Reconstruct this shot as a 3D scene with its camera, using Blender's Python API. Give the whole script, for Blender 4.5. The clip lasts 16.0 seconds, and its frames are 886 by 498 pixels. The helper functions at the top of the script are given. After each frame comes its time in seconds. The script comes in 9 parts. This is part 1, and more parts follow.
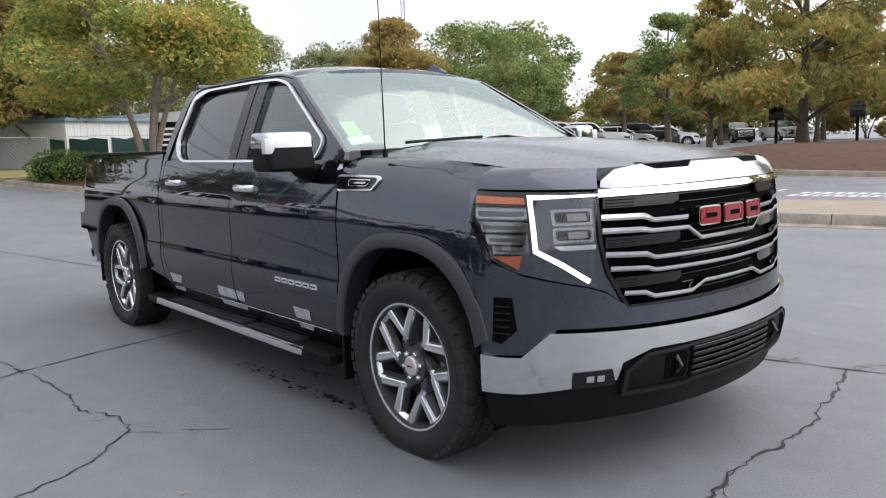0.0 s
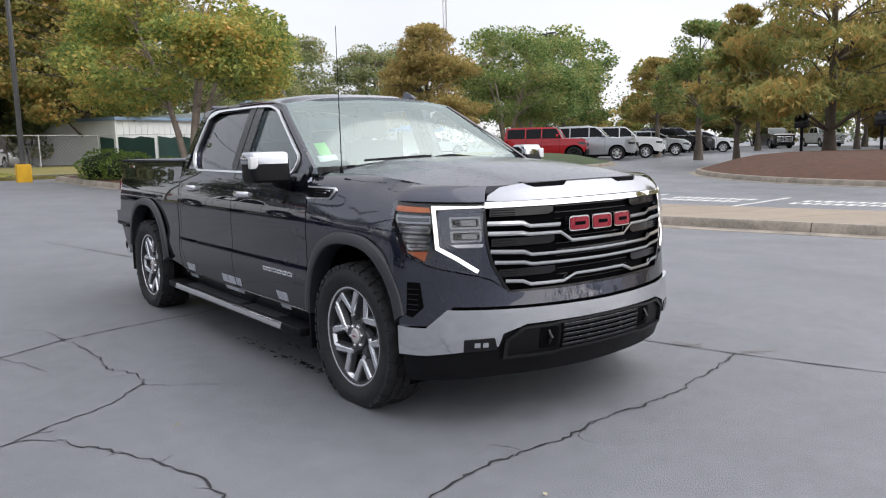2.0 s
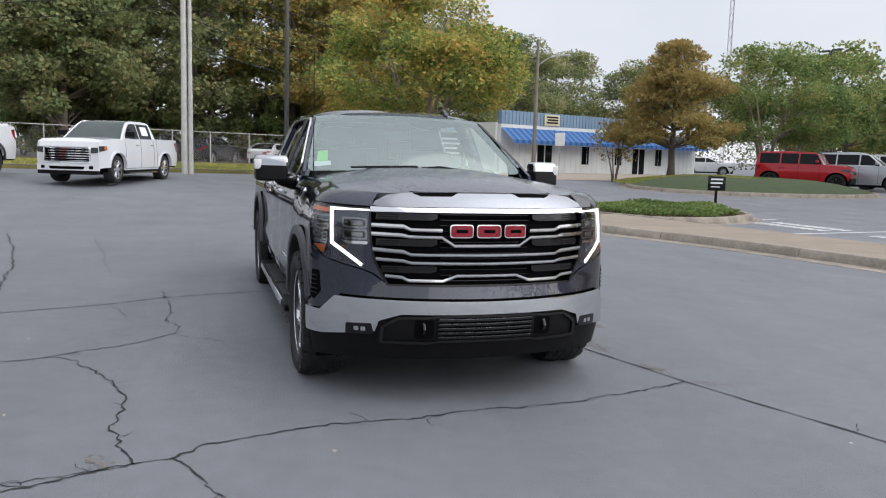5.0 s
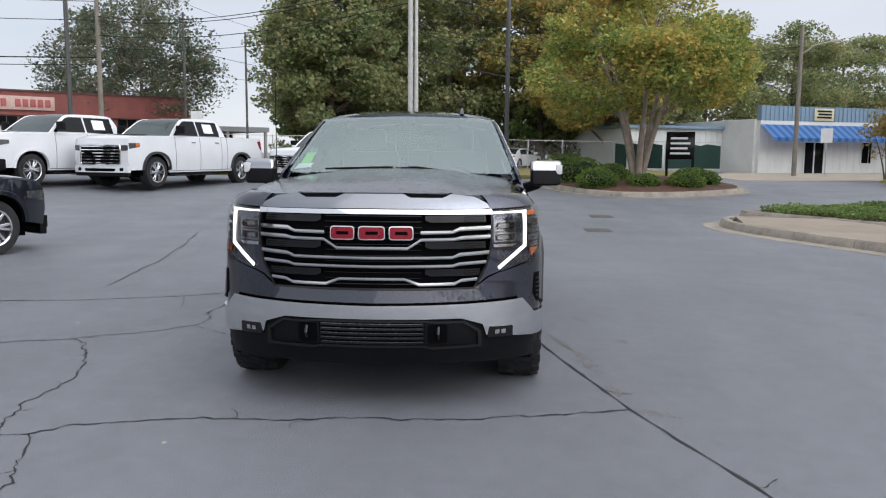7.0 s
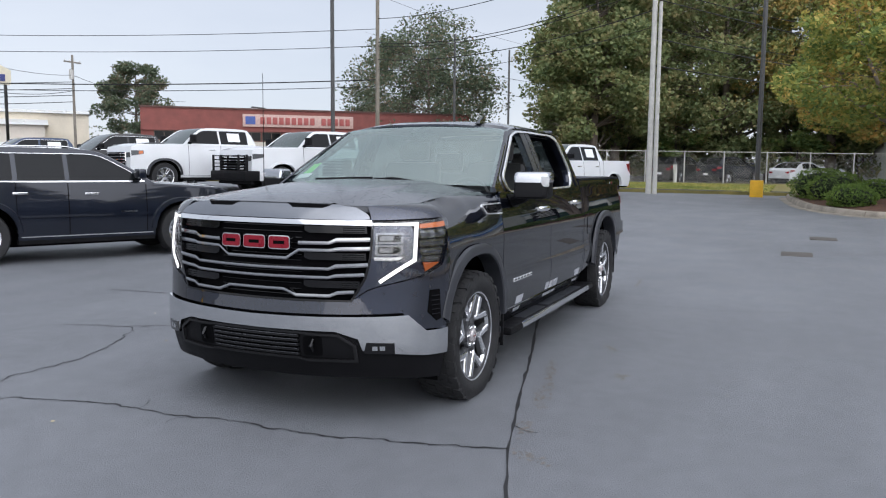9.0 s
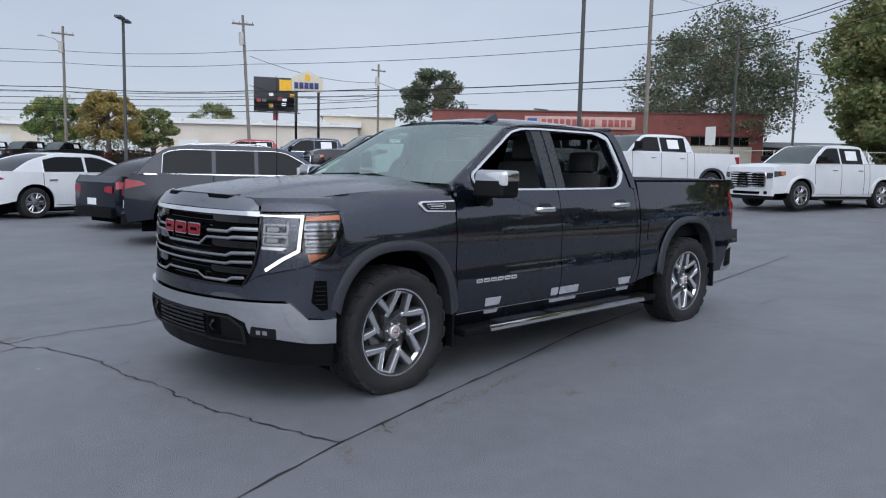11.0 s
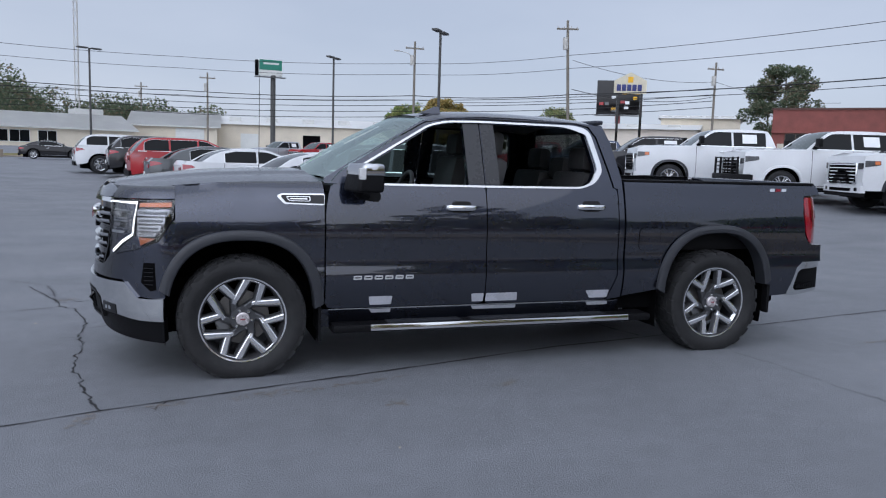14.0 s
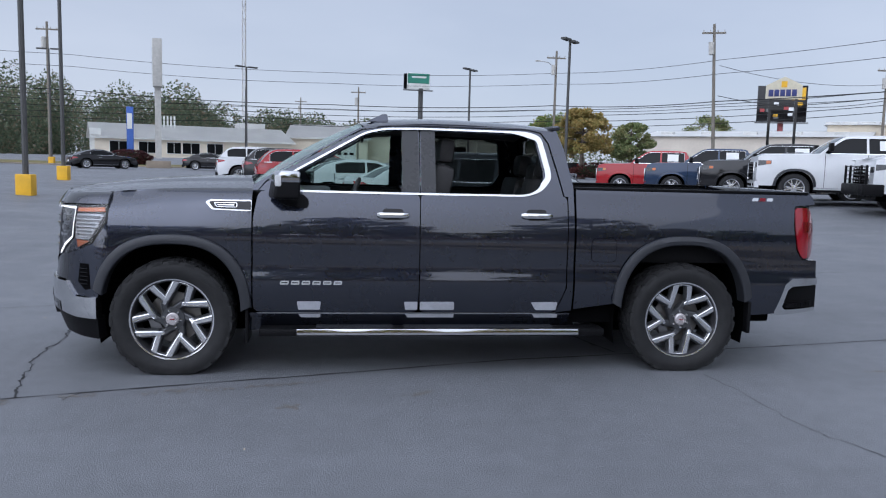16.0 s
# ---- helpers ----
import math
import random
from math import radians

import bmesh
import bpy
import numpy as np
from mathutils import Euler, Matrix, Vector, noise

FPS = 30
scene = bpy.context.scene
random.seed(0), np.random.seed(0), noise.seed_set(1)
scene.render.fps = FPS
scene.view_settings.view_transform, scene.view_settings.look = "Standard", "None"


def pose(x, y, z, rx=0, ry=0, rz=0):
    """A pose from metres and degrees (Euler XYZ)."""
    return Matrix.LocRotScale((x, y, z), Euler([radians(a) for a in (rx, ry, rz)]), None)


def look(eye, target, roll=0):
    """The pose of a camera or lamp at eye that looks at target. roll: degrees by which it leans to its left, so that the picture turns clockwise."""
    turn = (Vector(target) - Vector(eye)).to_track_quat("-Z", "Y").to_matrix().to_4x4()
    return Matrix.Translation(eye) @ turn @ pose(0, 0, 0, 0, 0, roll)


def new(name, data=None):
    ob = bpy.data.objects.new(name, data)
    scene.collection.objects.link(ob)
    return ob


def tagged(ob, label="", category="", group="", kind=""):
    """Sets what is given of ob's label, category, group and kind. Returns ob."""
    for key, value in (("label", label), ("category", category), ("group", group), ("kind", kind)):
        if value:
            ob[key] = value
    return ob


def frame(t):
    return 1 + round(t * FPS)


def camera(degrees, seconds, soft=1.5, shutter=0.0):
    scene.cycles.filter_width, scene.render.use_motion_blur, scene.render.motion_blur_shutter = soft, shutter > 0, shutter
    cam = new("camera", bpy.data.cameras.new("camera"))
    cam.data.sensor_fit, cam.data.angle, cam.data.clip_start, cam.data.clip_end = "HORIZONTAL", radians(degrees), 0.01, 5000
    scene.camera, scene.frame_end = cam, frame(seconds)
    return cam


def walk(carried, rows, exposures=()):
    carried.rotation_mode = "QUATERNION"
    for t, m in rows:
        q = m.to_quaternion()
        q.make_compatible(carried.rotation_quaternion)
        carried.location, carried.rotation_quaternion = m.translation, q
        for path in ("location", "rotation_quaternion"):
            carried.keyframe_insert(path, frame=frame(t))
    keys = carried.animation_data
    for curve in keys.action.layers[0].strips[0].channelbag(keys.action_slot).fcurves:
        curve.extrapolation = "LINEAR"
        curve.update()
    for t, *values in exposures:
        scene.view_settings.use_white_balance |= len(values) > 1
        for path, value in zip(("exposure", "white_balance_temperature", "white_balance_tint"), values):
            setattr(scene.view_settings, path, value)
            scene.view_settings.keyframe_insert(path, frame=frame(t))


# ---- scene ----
cam = camera(59.0, 16.0, soft=1.15)
PATH = [
    (0, (4.511, -2.978, 1.359), (2.995, -1.703, 1.084), -2.0),
    (0.5, (4.732, -2.982, 1.421), (3.204, -1.724, 1.133), -2.0),
    (1, (4.979, -3.036, 1.464), (3.439, -1.793, 1.178), -1.8),
    (1.5, (5.265, -3.138, 1.465), (3.706, -1.916, 1.188), -1.6),
    (2, (5.61, -3.155, 1.459), (4.029, -1.961, 1.188), -1.3),
    (2.5, (5.973, -3.178, 1.435), (4.358, -2.027, 1.169), -1.0),
    (3, (6.323, -3.153, 1.426), (4.664, -2.067, 1.165), -0.6),
    (3.2, (6.457, -3.075, 1.406), (4.777, -2.02, 1.153), -0.0),
    (5.3, (7.145, -1.286, 1.469), (5.221, -0.794, 1.226), 1.5),
    (5.5, (7.192, -1.07, 1.457), (5.253, -0.645, 1.212), 1.4),
    (6, (7.269, -0.524, 1.472), (5.301, -0.266, 1.225), 1.4),
    (6.5, (7.194, 0.041, 1.474), (5.211, 0.124, 1.226), 1.0),
    (7, (7.151, 0.605, 1.472), (5.168, 0.511, 1.23), 0.4),
    (7.5, (7.003, 1.16, 1.466), (5.035, 0.893, 1.23), 0.2),
    (8, (6.909, 1.749, 1.474), (4.972, 1.304, 1.248), 0.1),
    (8.5, (6.658, 2.247, 1.455), (4.771, 1.621, 1.237), 0.2),
    (9, (6.434, 2.771, 1.463), (4.616, 1.964, 1.251), 0.5),
    (9.5, (6.164, 3.269, 1.447), (4.433, 2.288, 1.239), 0.8),
    (10, (5.829, 3.783, 1.444), (4.203, 2.637, 1.236), 1.1),
    (10.2, (5.706, 3.992, 1.476), (4.125, 2.784, 1.266), 1.2),
    (12.3, (3.881, 5.434, 1.446), (2.811, 3.76, 1.215), 0.8),
    (12.5, (3.705, 5.534, 1.457), (2.684, 3.83, 1.225), 0.8),
    (13, (3.209, 5.735, 1.463), (2.314, 3.962, 1.231), 1.1),
    (13.5, (2.734, 6.01, 1.478), (1.968, 4.177, 1.247), 1.4),
    (14, (2.256, 6.15, 1.48), (1.618, 4.269, 1.247), 1.7),
    (14.5, (1.793, 6.289, 1.497), (1.279, 4.37, 1.263), 1.8),
    (15, (1.363, 6.351, 1.505), (0.963, 4.405, 1.273), 1.8),
    (15.5, (0.991, 6.35, 1.525), (0.678, 4.388, 1.298), 1.7),
    (16, (0.715, 6.451, 1.498), (0.459, 4.479, 1.281), 1.5),
]
EXPOSURES = [(0.0, 1.78, 6600, 14), (3.2, 1.59, 6550, 14), (6.5, 1.36, 6380, 13), (8.7, 1.38, 6250, 13), (10, 1.20, 6050, 12), (12.5, 0.92, 5850, 14), (16, 1.04, 5740, 14)]
walk(cam, [(t, look(eye, target, roll)) for t, eye, target, roll in PATH], EXPOSURES)

# ---- light ----
world = bpy.data.worlds.new("overcast_sky")
scene.world = world
world.use_nodes = True


def make_world():
    nt = world.node_tree
    nt.nodes.clear()
    n, l = nt.nodes.new, nt.links.new
    out = n("ShaderNodeOutputWorld")
    sky = n("ShaderNodeTexSky")
    sky.sky_type, sky.sun_disc = "NISHITA", False
    sky.sun_elevation, sky.sun_rotation = radians(34), radians(39)
    bg_sky, bg_cloud, add = n("ShaderNodeBackground"), n("ShaderNodeBackground"), n("ShaderNodeAddShader")
    bg_sky.inputs[1].default_value = 0.008
    # a closed layer of cloud: brighter towards the low sun's side, with soft darker streaks
    co, mp = n("ShaderNodeTexCoord"), n("ShaderNodeMapping")
    mp.inputs["Scale"].default_value = (1.0, 1.0, 3.2)
    noise_a, noise_b = n("ShaderNodeTexNoise"), n("ShaderNodeTexNoise")
    noise_a.inputs["Scale"].default_value, noise_a.inputs["Detail"].default_value = 2.2, 7
    noise_b.inputs["Scale"].default_value, noise_b.inputs["Detail"].default_value = 0.7, 2
    l(co.outputs["Generated"], mp.inputs[0]), l(mp.outputs[0], noise_a.inputs[0]), l(mp.outputs[0], noise_b.inputs[0])
    mix = n("ShaderNodeMath")
    mix.operation = "ADD"
    # stretch the contrast of the streaks
    con = n("ShaderNodeMath")
    con.operation, con.inputs[1].default_value, con.inputs[2].default_value = "MULTIPLY_ADD", 1.6, -0.30
    l(noise_a.outputs[0], con.inputs[0]), l(con.outputs[0], mix.inputs[0]), l(noise_b.outputs[0], mix.inputs[1])
    # the side of the sky that is brighter
    side, dot, sm = n("ShaderNodeVectorMath"), n("ShaderNodeMath"), n("ShaderNodeMath")
    side.operation = "DOT_PRODUCT"
    side.inputs[1].default_value = (0.25, 0.93, 0.27)
    l(co.outputs["Generated"], side.inputs[0])
    dot.operation, dot.inputs[1].default_value = "MULTIPLY", 0.34
    l(side.outputs["Value"], dot.inputs[0])
    sm.operation = "ADD"
    l(mix.outputs[0], sm.inputs[0]), l(dot.outputs[0], sm.inputs[1])
    ramp = n("ShaderNodeValToRGB")
    e = ramp.color_ramp.elements
    e[0].position, e[0].color = 0.45, (0.265, 0.281, 0.303, 1)
    e[1].position, e[1].color = 1.5, (0.330, 0.340, 0.353, 1)
    k = n("ShaderNodeMath")
    k.operation, k.inputs[1].default_value = "MULTIPLY", 0.62
    e[0].position, e[1].position = 0.36, 0.86
    l(sm.outputs[0], k.inputs[0]), l(k.outputs[0], ramp.inputs[0])
    # the sky brightens overhead
    sep, up, sq, gain, lift = n("ShaderNodeSeparateXYZ"), n("ShaderNodeMath"), n("ShaderNodeMath"), n("ShaderNodeMath"), n("ShaderNodeVectorMath")
    l(co.outputs["Generated"], sep.inputs[0])
    up.operation, up.inputs[1].default_value = "MAXIMUM", 0.0
    l(sep.outputs[2], up.inputs[0])
    sq.operation, sq.inputs[1].default_value = "POWER", 2.0
    l(up.outputs[0], sq.inputs[0])
    gain.operation, gain.inputs[1].default_value, gain.inputs[2].default_value = "MULTIPLY_ADD", 0.9, 1.0
    l(sq.outputs[0], gain.inputs[0])
    # the cloud pales towards the horizon
    inv, pw, glow = n("ShaderNodeMath"), n("ShaderNodeMath"), n("ShaderNodeMath")
    inv.operation, inv.inputs[0].default_value = "SUBTRACT", 1.0
    l(up.outputs[0], inv.inputs[1])
    pw.operation, pw.inputs[1].default_value = "POWER", 9.0
    l(inv.outputs[0], pw.inputs[0])
    glow.operation, glow.inputs[1].default_value = "MULTIPLY_ADD", 0.24
    l(pw.outputs[0], glow.inputs[0]), l(gain.outputs[0], glow.inputs[2])
    near, rise, halo = n("ShaderNodeVectorMath"), n("ShaderNodeMath"), n("ShaderNodeMath")
    near.operation = "DOT_PRODUCT"
    near.inputs[1].default_value = (0.52, 0.64, 0.566)
    l(co.outputs["Generated"], near.inputs[0])
    pos = n("ShaderNodeMath")
    pos.operation, pos.inputs[1].default_value = "MAXIMUM", 0.0
    l(near.outputs["Value"], pos.inputs[0])
    rise.operation, rise.inputs[1].default_value = "POWER", 5.0
    l(pos.outputs[0], rise.inputs[0])
    halo.operation, halo.inputs[1].default_value = "MULTIPLY_ADD", 2.9
    l(rise.outputs[0], halo.inputs[0]), l(glow.outputs[0], halo.inputs[2])
    gain = halo
    lift.operation = "SCALE"
    l(ramp.outputs[0], lift.inputs[0]), l(gain.outputs[0], lift.inputs["Scale"]), l(lift.outputs[0], bg_cloud.inputs[0])
    bg_cloud.inputs[1].default_value = 0.80
    l(sky.outputs[0], bg_sky.inputs[0])
    l(bg_sky.outputs[0], add.inputs[0]), l(bg_cloud.outputs[0], add.inputs[1]), l(add.outputs[0], out.inputs[0])


make_world()
sun = new("sun", bpy.data.lights.new("sun", "SUN"))
sun.data.energy, sun.data.angle, sun.data.color = 0.5, radians(120), (1.0, 0.96, 0.9)
sun.matrix_world = look((20.8, 25.6, 22.6), (0, 0, 0))

# ---- materials ----
MATS = {}


def material(name, color, rough=0.6, metal=0.0, vary=0.15, scale=6.0, bump=0.0, bump_scale=60.0, coat=0.0,
             trans=0.0, ior=1.45, emit=0.0, random=0.0, island=0.0, spec=0.5, color2=None, rough_vary=0.1):
    """A Principled material: noise at two scales in colour and roughness, fine relief, and a spread from piece to piece."""
    if name in MATS:
        return MATS[name]
    m = bpy.data.materials.new(name)
    m.use_nodes = True
    nt = m.node_tree
    n, l = nt.nodes.new, nt.links.new
    b = nt.nodes["Principled BSDF"]
    b.inputs["Roughness"].default_value, b.inputs["Metallic"].default_value = rough, metal
    b.inputs["Coat Weight"].default_value, b.inputs["Coat Roughness"].default_value = coat, 0.03
    b.inputs["Transmission Weight"].default_value, b.inputs["IOR"].default_value = trans, ior
    b.inputs["Specular IOR Level"].default_value = spec
    b.inputs["Base Color"].default_value = (*color, 1)
    if emit:
        b.inputs["Emission Color"].default_value, b.inputs["Emission Strength"].default_value = (*color, 1), emit
    if vary or color2:
        co, na, nb = n("ShaderNodeTexCoord"), n("ShaderNodeTexNoise"), n("ShaderNodeTexNoise")
        na.inputs["Scale"].default_value, na.inputs["Detail"].default_value = scale, 6
        nb.inputs["Scale"].default_value, nb.inputs["Detail"].default_value = scale * 9, 4
        add, mul, mix = n("ShaderNodeMath"), n("ShaderNodeMath"), n("ShaderNodeMix")
        l(co.outputs["Object"], na.inputs[0]), l(co.outputs["Object"], nb.inputs[0])
        mul.operation, mul.inputs[1].default_value = "MULTIPLY", 0.5
        l(nb.outputs[0], mul.inputs[0]), l(na.outputs[0], add.inputs[0]), l(mul.outputs[0], add.inputs[1])
        rm = n("ShaderNodeMapRange")
        rm.inputs["From Min"].default_value, rm.inputs["From Max"].default_value = 0.5, 1.0
        l(add.outputs[0], rm.inputs[0])
        mix.data_type = "RGBA"
        mix.inputs["A"].default_value = (*[c * (1 - vary) for c in color], 1)
        mix.inputs["B"].default_value = (*(color2 or [min(1, c * (1 + vary)) for c in color]), 1)
        l(rm.outputs[0], mix.inputs["Factor"])
        last = mix.outputs["Result"]
        if random or island:
            hsv, src, mr = n("ShaderNodeHueSaturation"), n("ShaderNodeNewGeometry" if island else "ShaderNodeObjectInfo"), n("ShaderNodeMapRange")
            k = island or random
            mr.inputs["To Min"].default_value, mr.inputs["To Max"].default_value = 1 - k, 1 + k
            l(src.outputs["Random Per Island" if island else "Random"], mr.inputs[0])
            l(mr.outputs[0], hsv.inputs["Value"]), l(last, hsv.inputs["Color"])
            last = hsv.outputs[0]
        l(last, b.inputs["Base Color"])
        if rough_vary and not trans:
            rr = n("ShaderNodeMapRange")
            rr.inputs["To Min"].default_value, rr.inputs["To Max"].default_value = max(0, rough - rough_vary), min(1, rough + rough_vary)
            l(rm.outputs[0], rr.inputs[0]), l(rr.outputs[0], b.inputs["Roughness"])
    if bump:
        co, na, bp = n("ShaderNodeTexCoord"), n("ShaderNodeTexNoise"), n("ShaderNodeBump")
        na.inputs["Scale"].default_value, na.inputs["Detail"].default_value = bump_scale, 5
        bp.inputs["Strength"].default_value, bp.inputs["Distance"].default_value = bump, 0.01
        l(co.outputs["Object"], na.inputs[0]), l(na.outputs[0], bp.inputs["Height"]), l(bp.outputs[0], b.inputs["Normal"])
    MATS[name] = m
    return m


def paint(name, color, metal=0.0, rough=0.32):
    return material(name, color, rough=rough, metal=metal, vary=0.04, scale=2, coat=1.0, bump=0.0, rough_vary=0.03, spec=0.15)


def glass_mat(name, tint, mix, gloss=0.085, rise=0.9, sheen=(1, 1, 1), blur=0.01):
    """Glass pane: mirror gloss over a tinted see-through layer; mix is how dark the tint is."""
    m = bpy.data.materials.new(name)
    m.use_nodes = True
    nt = m.node_tree
    n, l = nt.nodes.new, nt.links.new
    nt.nodes.clear()
    out, tr, gl, mx, lw, pw, ma = n("ShaderNodeOutputMaterial"), n("ShaderNodeBsdfTransparent"), n("ShaderNodeBsdfGlossy"), n("ShaderNodeMixShader"), n("ShaderNodeLayerWeight"), n("ShaderNodeMath"), n("ShaderNodeMath")
    tr.inputs[0].default_value = (*[c * mix for c in tint], 1)
    gl.inputs["Roughness"].default_value, gl.inputs[0].default_value = blur, (*sheen, 1)
    # both faces of the pane mirror: about 8 percent head on, rising at grazing angles
    pw.operation, pw.inputs[1].default_value = "POWER", 4.0
    ma.operation, ma.inputs[1].default_value, ma.inputs[2].default_value = "MULTIPLY_ADD", rise, gloss
    lw.inputs[0].default_value = 0.5
    l(lw.outputs["Facing"], pw.inputs[0]), l(pw.outputs[0], ma.inputs[0]), l(ma.outputs[0], mx.inputs[0]), l(tr.outputs[0], mx.inputs[1]), l(gl.outputs[0], mx.inputs[2]), l(mx.outputs[0], out.inputs[0])
    MATS[name] = m
    return m


PAINT = material("dark_grey_metallic_paint", (0.026, 0.0312, 0.051), rough=0.28, metal=0.9, vary=0.05, scale=2, coat=1.0, rough_vary=0.03, spec=0.1)
PAINT.node_tree.nodes["Principled BSDF"].inputs["Coat IOR"].default_value = 1.74
PAINT.node_tree.nodes["Principled BSDF"].inputs["Specular Tint"].default_value = (0.10, 0.10, 0.13, 1)
PAINT.node_tree.nodes["Principled BSDF"].inputs["Coat Roughness"].default_value = 0.015
CHROME = material("chrome", (0.80, 0.81, 0.82), rough=0.06, metal=1, vary=0.02, rough_vary=0)
SATIN = material("satin_chrome", (0.66, 0.67, 0.68), rough=0.085, metal=1, vary=0.02, rough_vary=0)
BLACK = material("black_plastic", (0.006, 0.006, 0.007), rough=0.5, spec=0.14, vary=0.2, bump=0.15, bump_scale=300)
GLOSS = material("gloss_black", (0.005, 0.005, 0.006), rough=0.14, spec=0.3, vary=0.1, coat=0.3, rough_vary=0.04)
FLARE = material("flare_plastic", (0.030, 0.032, 0.038), rough=0.38, vary=0.1, rough_vary=0.05)
RUBBER = material("tyre_rubber", (0.022, 0.022, 0.023), spec=0.3, rough=0.62, vary=0.3, scale=14, bump=0.3, bump_scale=160)
DARK = material("dark_cavity", (0.003, 0.003, 0.0035), rough=0.9, spec=0.05, vary=0.2)
MACHINED = material("machined_alloy", (0.78, 0.79, 0.81), rough=0.16, metal=0.95, vary=0.04, rough_vary=0.03)
GUNMETAL = material("dark_alloy", (0.085, 0.087, 0.092), rough=0.38, metal=0.6, vary=0.1)
SCREEN = glass_mat("windscreen_glass", (0.80, 0.92, 0.88), 0.80, 0.29, 0.45, (0.88, 1.0, 0.95), 0.08)
FRONT_GLASS = glass_mat("front_door_glass", (0.80, 0.92, 0.88), 0.78, 0.05)
TINT = glass_mat("tinted_glass", (0.6, 0.66, 0.66), 0.48, 0.06)
CLEAR = glass_mat("lamp_lens", (1, 1, 1), 0.95, 0.04, 0.5)
LED = material("led_tube", (1.0, 0.98, 0.94), rough=0.4, vary=0, emit=0.6)
TRIM = material("bright_trim", (0.78, 0.79, 0.80), rough=0.16, metal=0.65, vary=0.03, coat=0.5, rough_vary=0.02)
PALE_PATCH = material("pale_door_patch", (0.40, 0.41, 0.45), rough=0.30, vary=0.12, scale=8)
LOUVRE = material("lamp_louvre", (0.25, 0.26, 0.28), rough=0.12, metal=0.9, vary=0.1, scale=15, coat=1)
INTAKE = material("grey_grained_plastic", (0.011, 0.011, 0.012), rough=0.45, spec=0.25, vary=0.15, bump=0.1, bump_scale=250)
AMBER = material("amber_lens", (0.52, 0.13, 0.03), rough=0.15, vary=0.1, coat=0.5)
RED_LENS = material("red_lens", (0.26, 0.007, 0.016), rough=0.12, vary=0.15, coat=1)
BADGE_RED = material("badge_red", (0.20, 0.006, 0.016), rough=0.3, spec=0.25, vary=0.1, coat=0.3)
LEATHER = material("black_leather", (0.036, 0.035, 0.036), rough=0.5, vary=0.2, bump=0.2, bump_scale=120)
PAPER = material("white_paper", (0.75, 0.76, 0.76), rough=0.7, vary=0.05)
GREEN = material("green_sticker", (0.15, 0.62, 0.06), rough=0.6, vary=0.06)


def asphalt_mat():
    """Sealed asphalt: faint broad patches, seams of sealer, and a close grain of small stones in colour and relief."""
    m = bpy.data.materials.new("asphalt")
    m.use_nodes = True
    nt = m.node_tree
    n, l = nt.nodes.new, nt.links.new
    b = nt.nodes["Principled BSDF"]
    b.inputs["Specular IOR Level"].default_value = 0.45
    co = n("ShaderNodeTexCoord")

    def noise(scale, detail, lo, hi, to0, to1, stretch=None):
        t, r = n("ShaderNodeTexNoise"), n("ShaderNodeMapRange")
        t.inputs["Scale"].default_value, t.inputs["Detail"].default_value = scale, detail
        src = co.outputs["Object"]
        if stretch:
            mp = n("ShaderNodeMapping")
            mp.inputs["Scale"].default_value, mp.inputs["Rotation"].default_value = stretch, (0, 0, radians(14))
            l(src, mp.inputs[0])
            src = mp.outputs[0]
        l(src, t.inputs[0]), l(t.outputs[0], r.inputs[0])
        for k, v in (("From Min", lo), ("From Max", hi), ("To Min", to0), ("To Max", to1)):
            r.inputs[k].default_value = v
        return r.outputs[0], t.outputs[0]

    def times(a, c):
        q = n("ShaderNodeMath")
        q.operation = "MULTIPLY"
        l(a, q.inputs[0]), l(c, q.inputs[1])
        return q.outputs[0]
    broad, _ = noise(0.30, 4, 0.3, 0.7, 0.90, 1.10)
    streak, _ = noise(0.5, 5, 0.3, 0.7, 0.93, 1.07, (0.5, 3.0, 1.0))
    mottle, _ = noise(7.0, 5, 0.3, 0.7, 0.93, 1.07)
    grain, g_h = noise(210, 3, 0.30, 0.70, 0.62, 1.38)
    stones, s_h = noise(85, 2, 0.60, 0.75, 1.0, 1.45)
    val = times(times(times(broad, streak), mottle), times(grain, stones))
    tint = n("ShaderNodeMix")
    tint.data_type, tint.blend_type = "RGBA", "MULTIPLY"
    tint.inputs["Factor"].default_value = 1.0
    tint.inputs["A"].default_value = (0.146, 0.152, 0.165, 1)
    l(val, tint.inputs["B"]), l(tint.outputs["Result"], b.inputs["Base Color"])
    rough, _ = noise(1.1, 5, 0.3, 0.7, 0.50, 0.64)
    l(rough, b.inputs["Roughness"])
    add, bp = n("ShaderNodeMath"), n("ShaderNodeBump")
    add.operation = "ADD"
    l(g_h, add.inputs[0]), l(s_h, add.inputs[1])
    bp.inputs["Strength"].default_value, bp.inputs["Distance"].default_value = 0.6, 0.008
    l(add.outputs[0], bp.inputs["Height"]), l(bp.outputs[0], b.inputs["Normal"])
    MATS["asphalt"] = m
    return m


ASPHALT = asphalt_mat()

# ---- mesh helpers ----
def finish(name, bm, mat, angle=32):
    me = bpy.data.meshes.new(name)
    bmesh.ops.recalc_face_normals(bm, faces=bm.faces[:])
    for f in bm.faces:
        f.smooth = True
    bm.to_mesh(me)
    bm.free()
    me.set_sharp_from_angle(angle=radians(angle))
    for m in mat if isinstance(mat, (list, tuple)) else [mat]:
        me.materials.append(m)
    return me


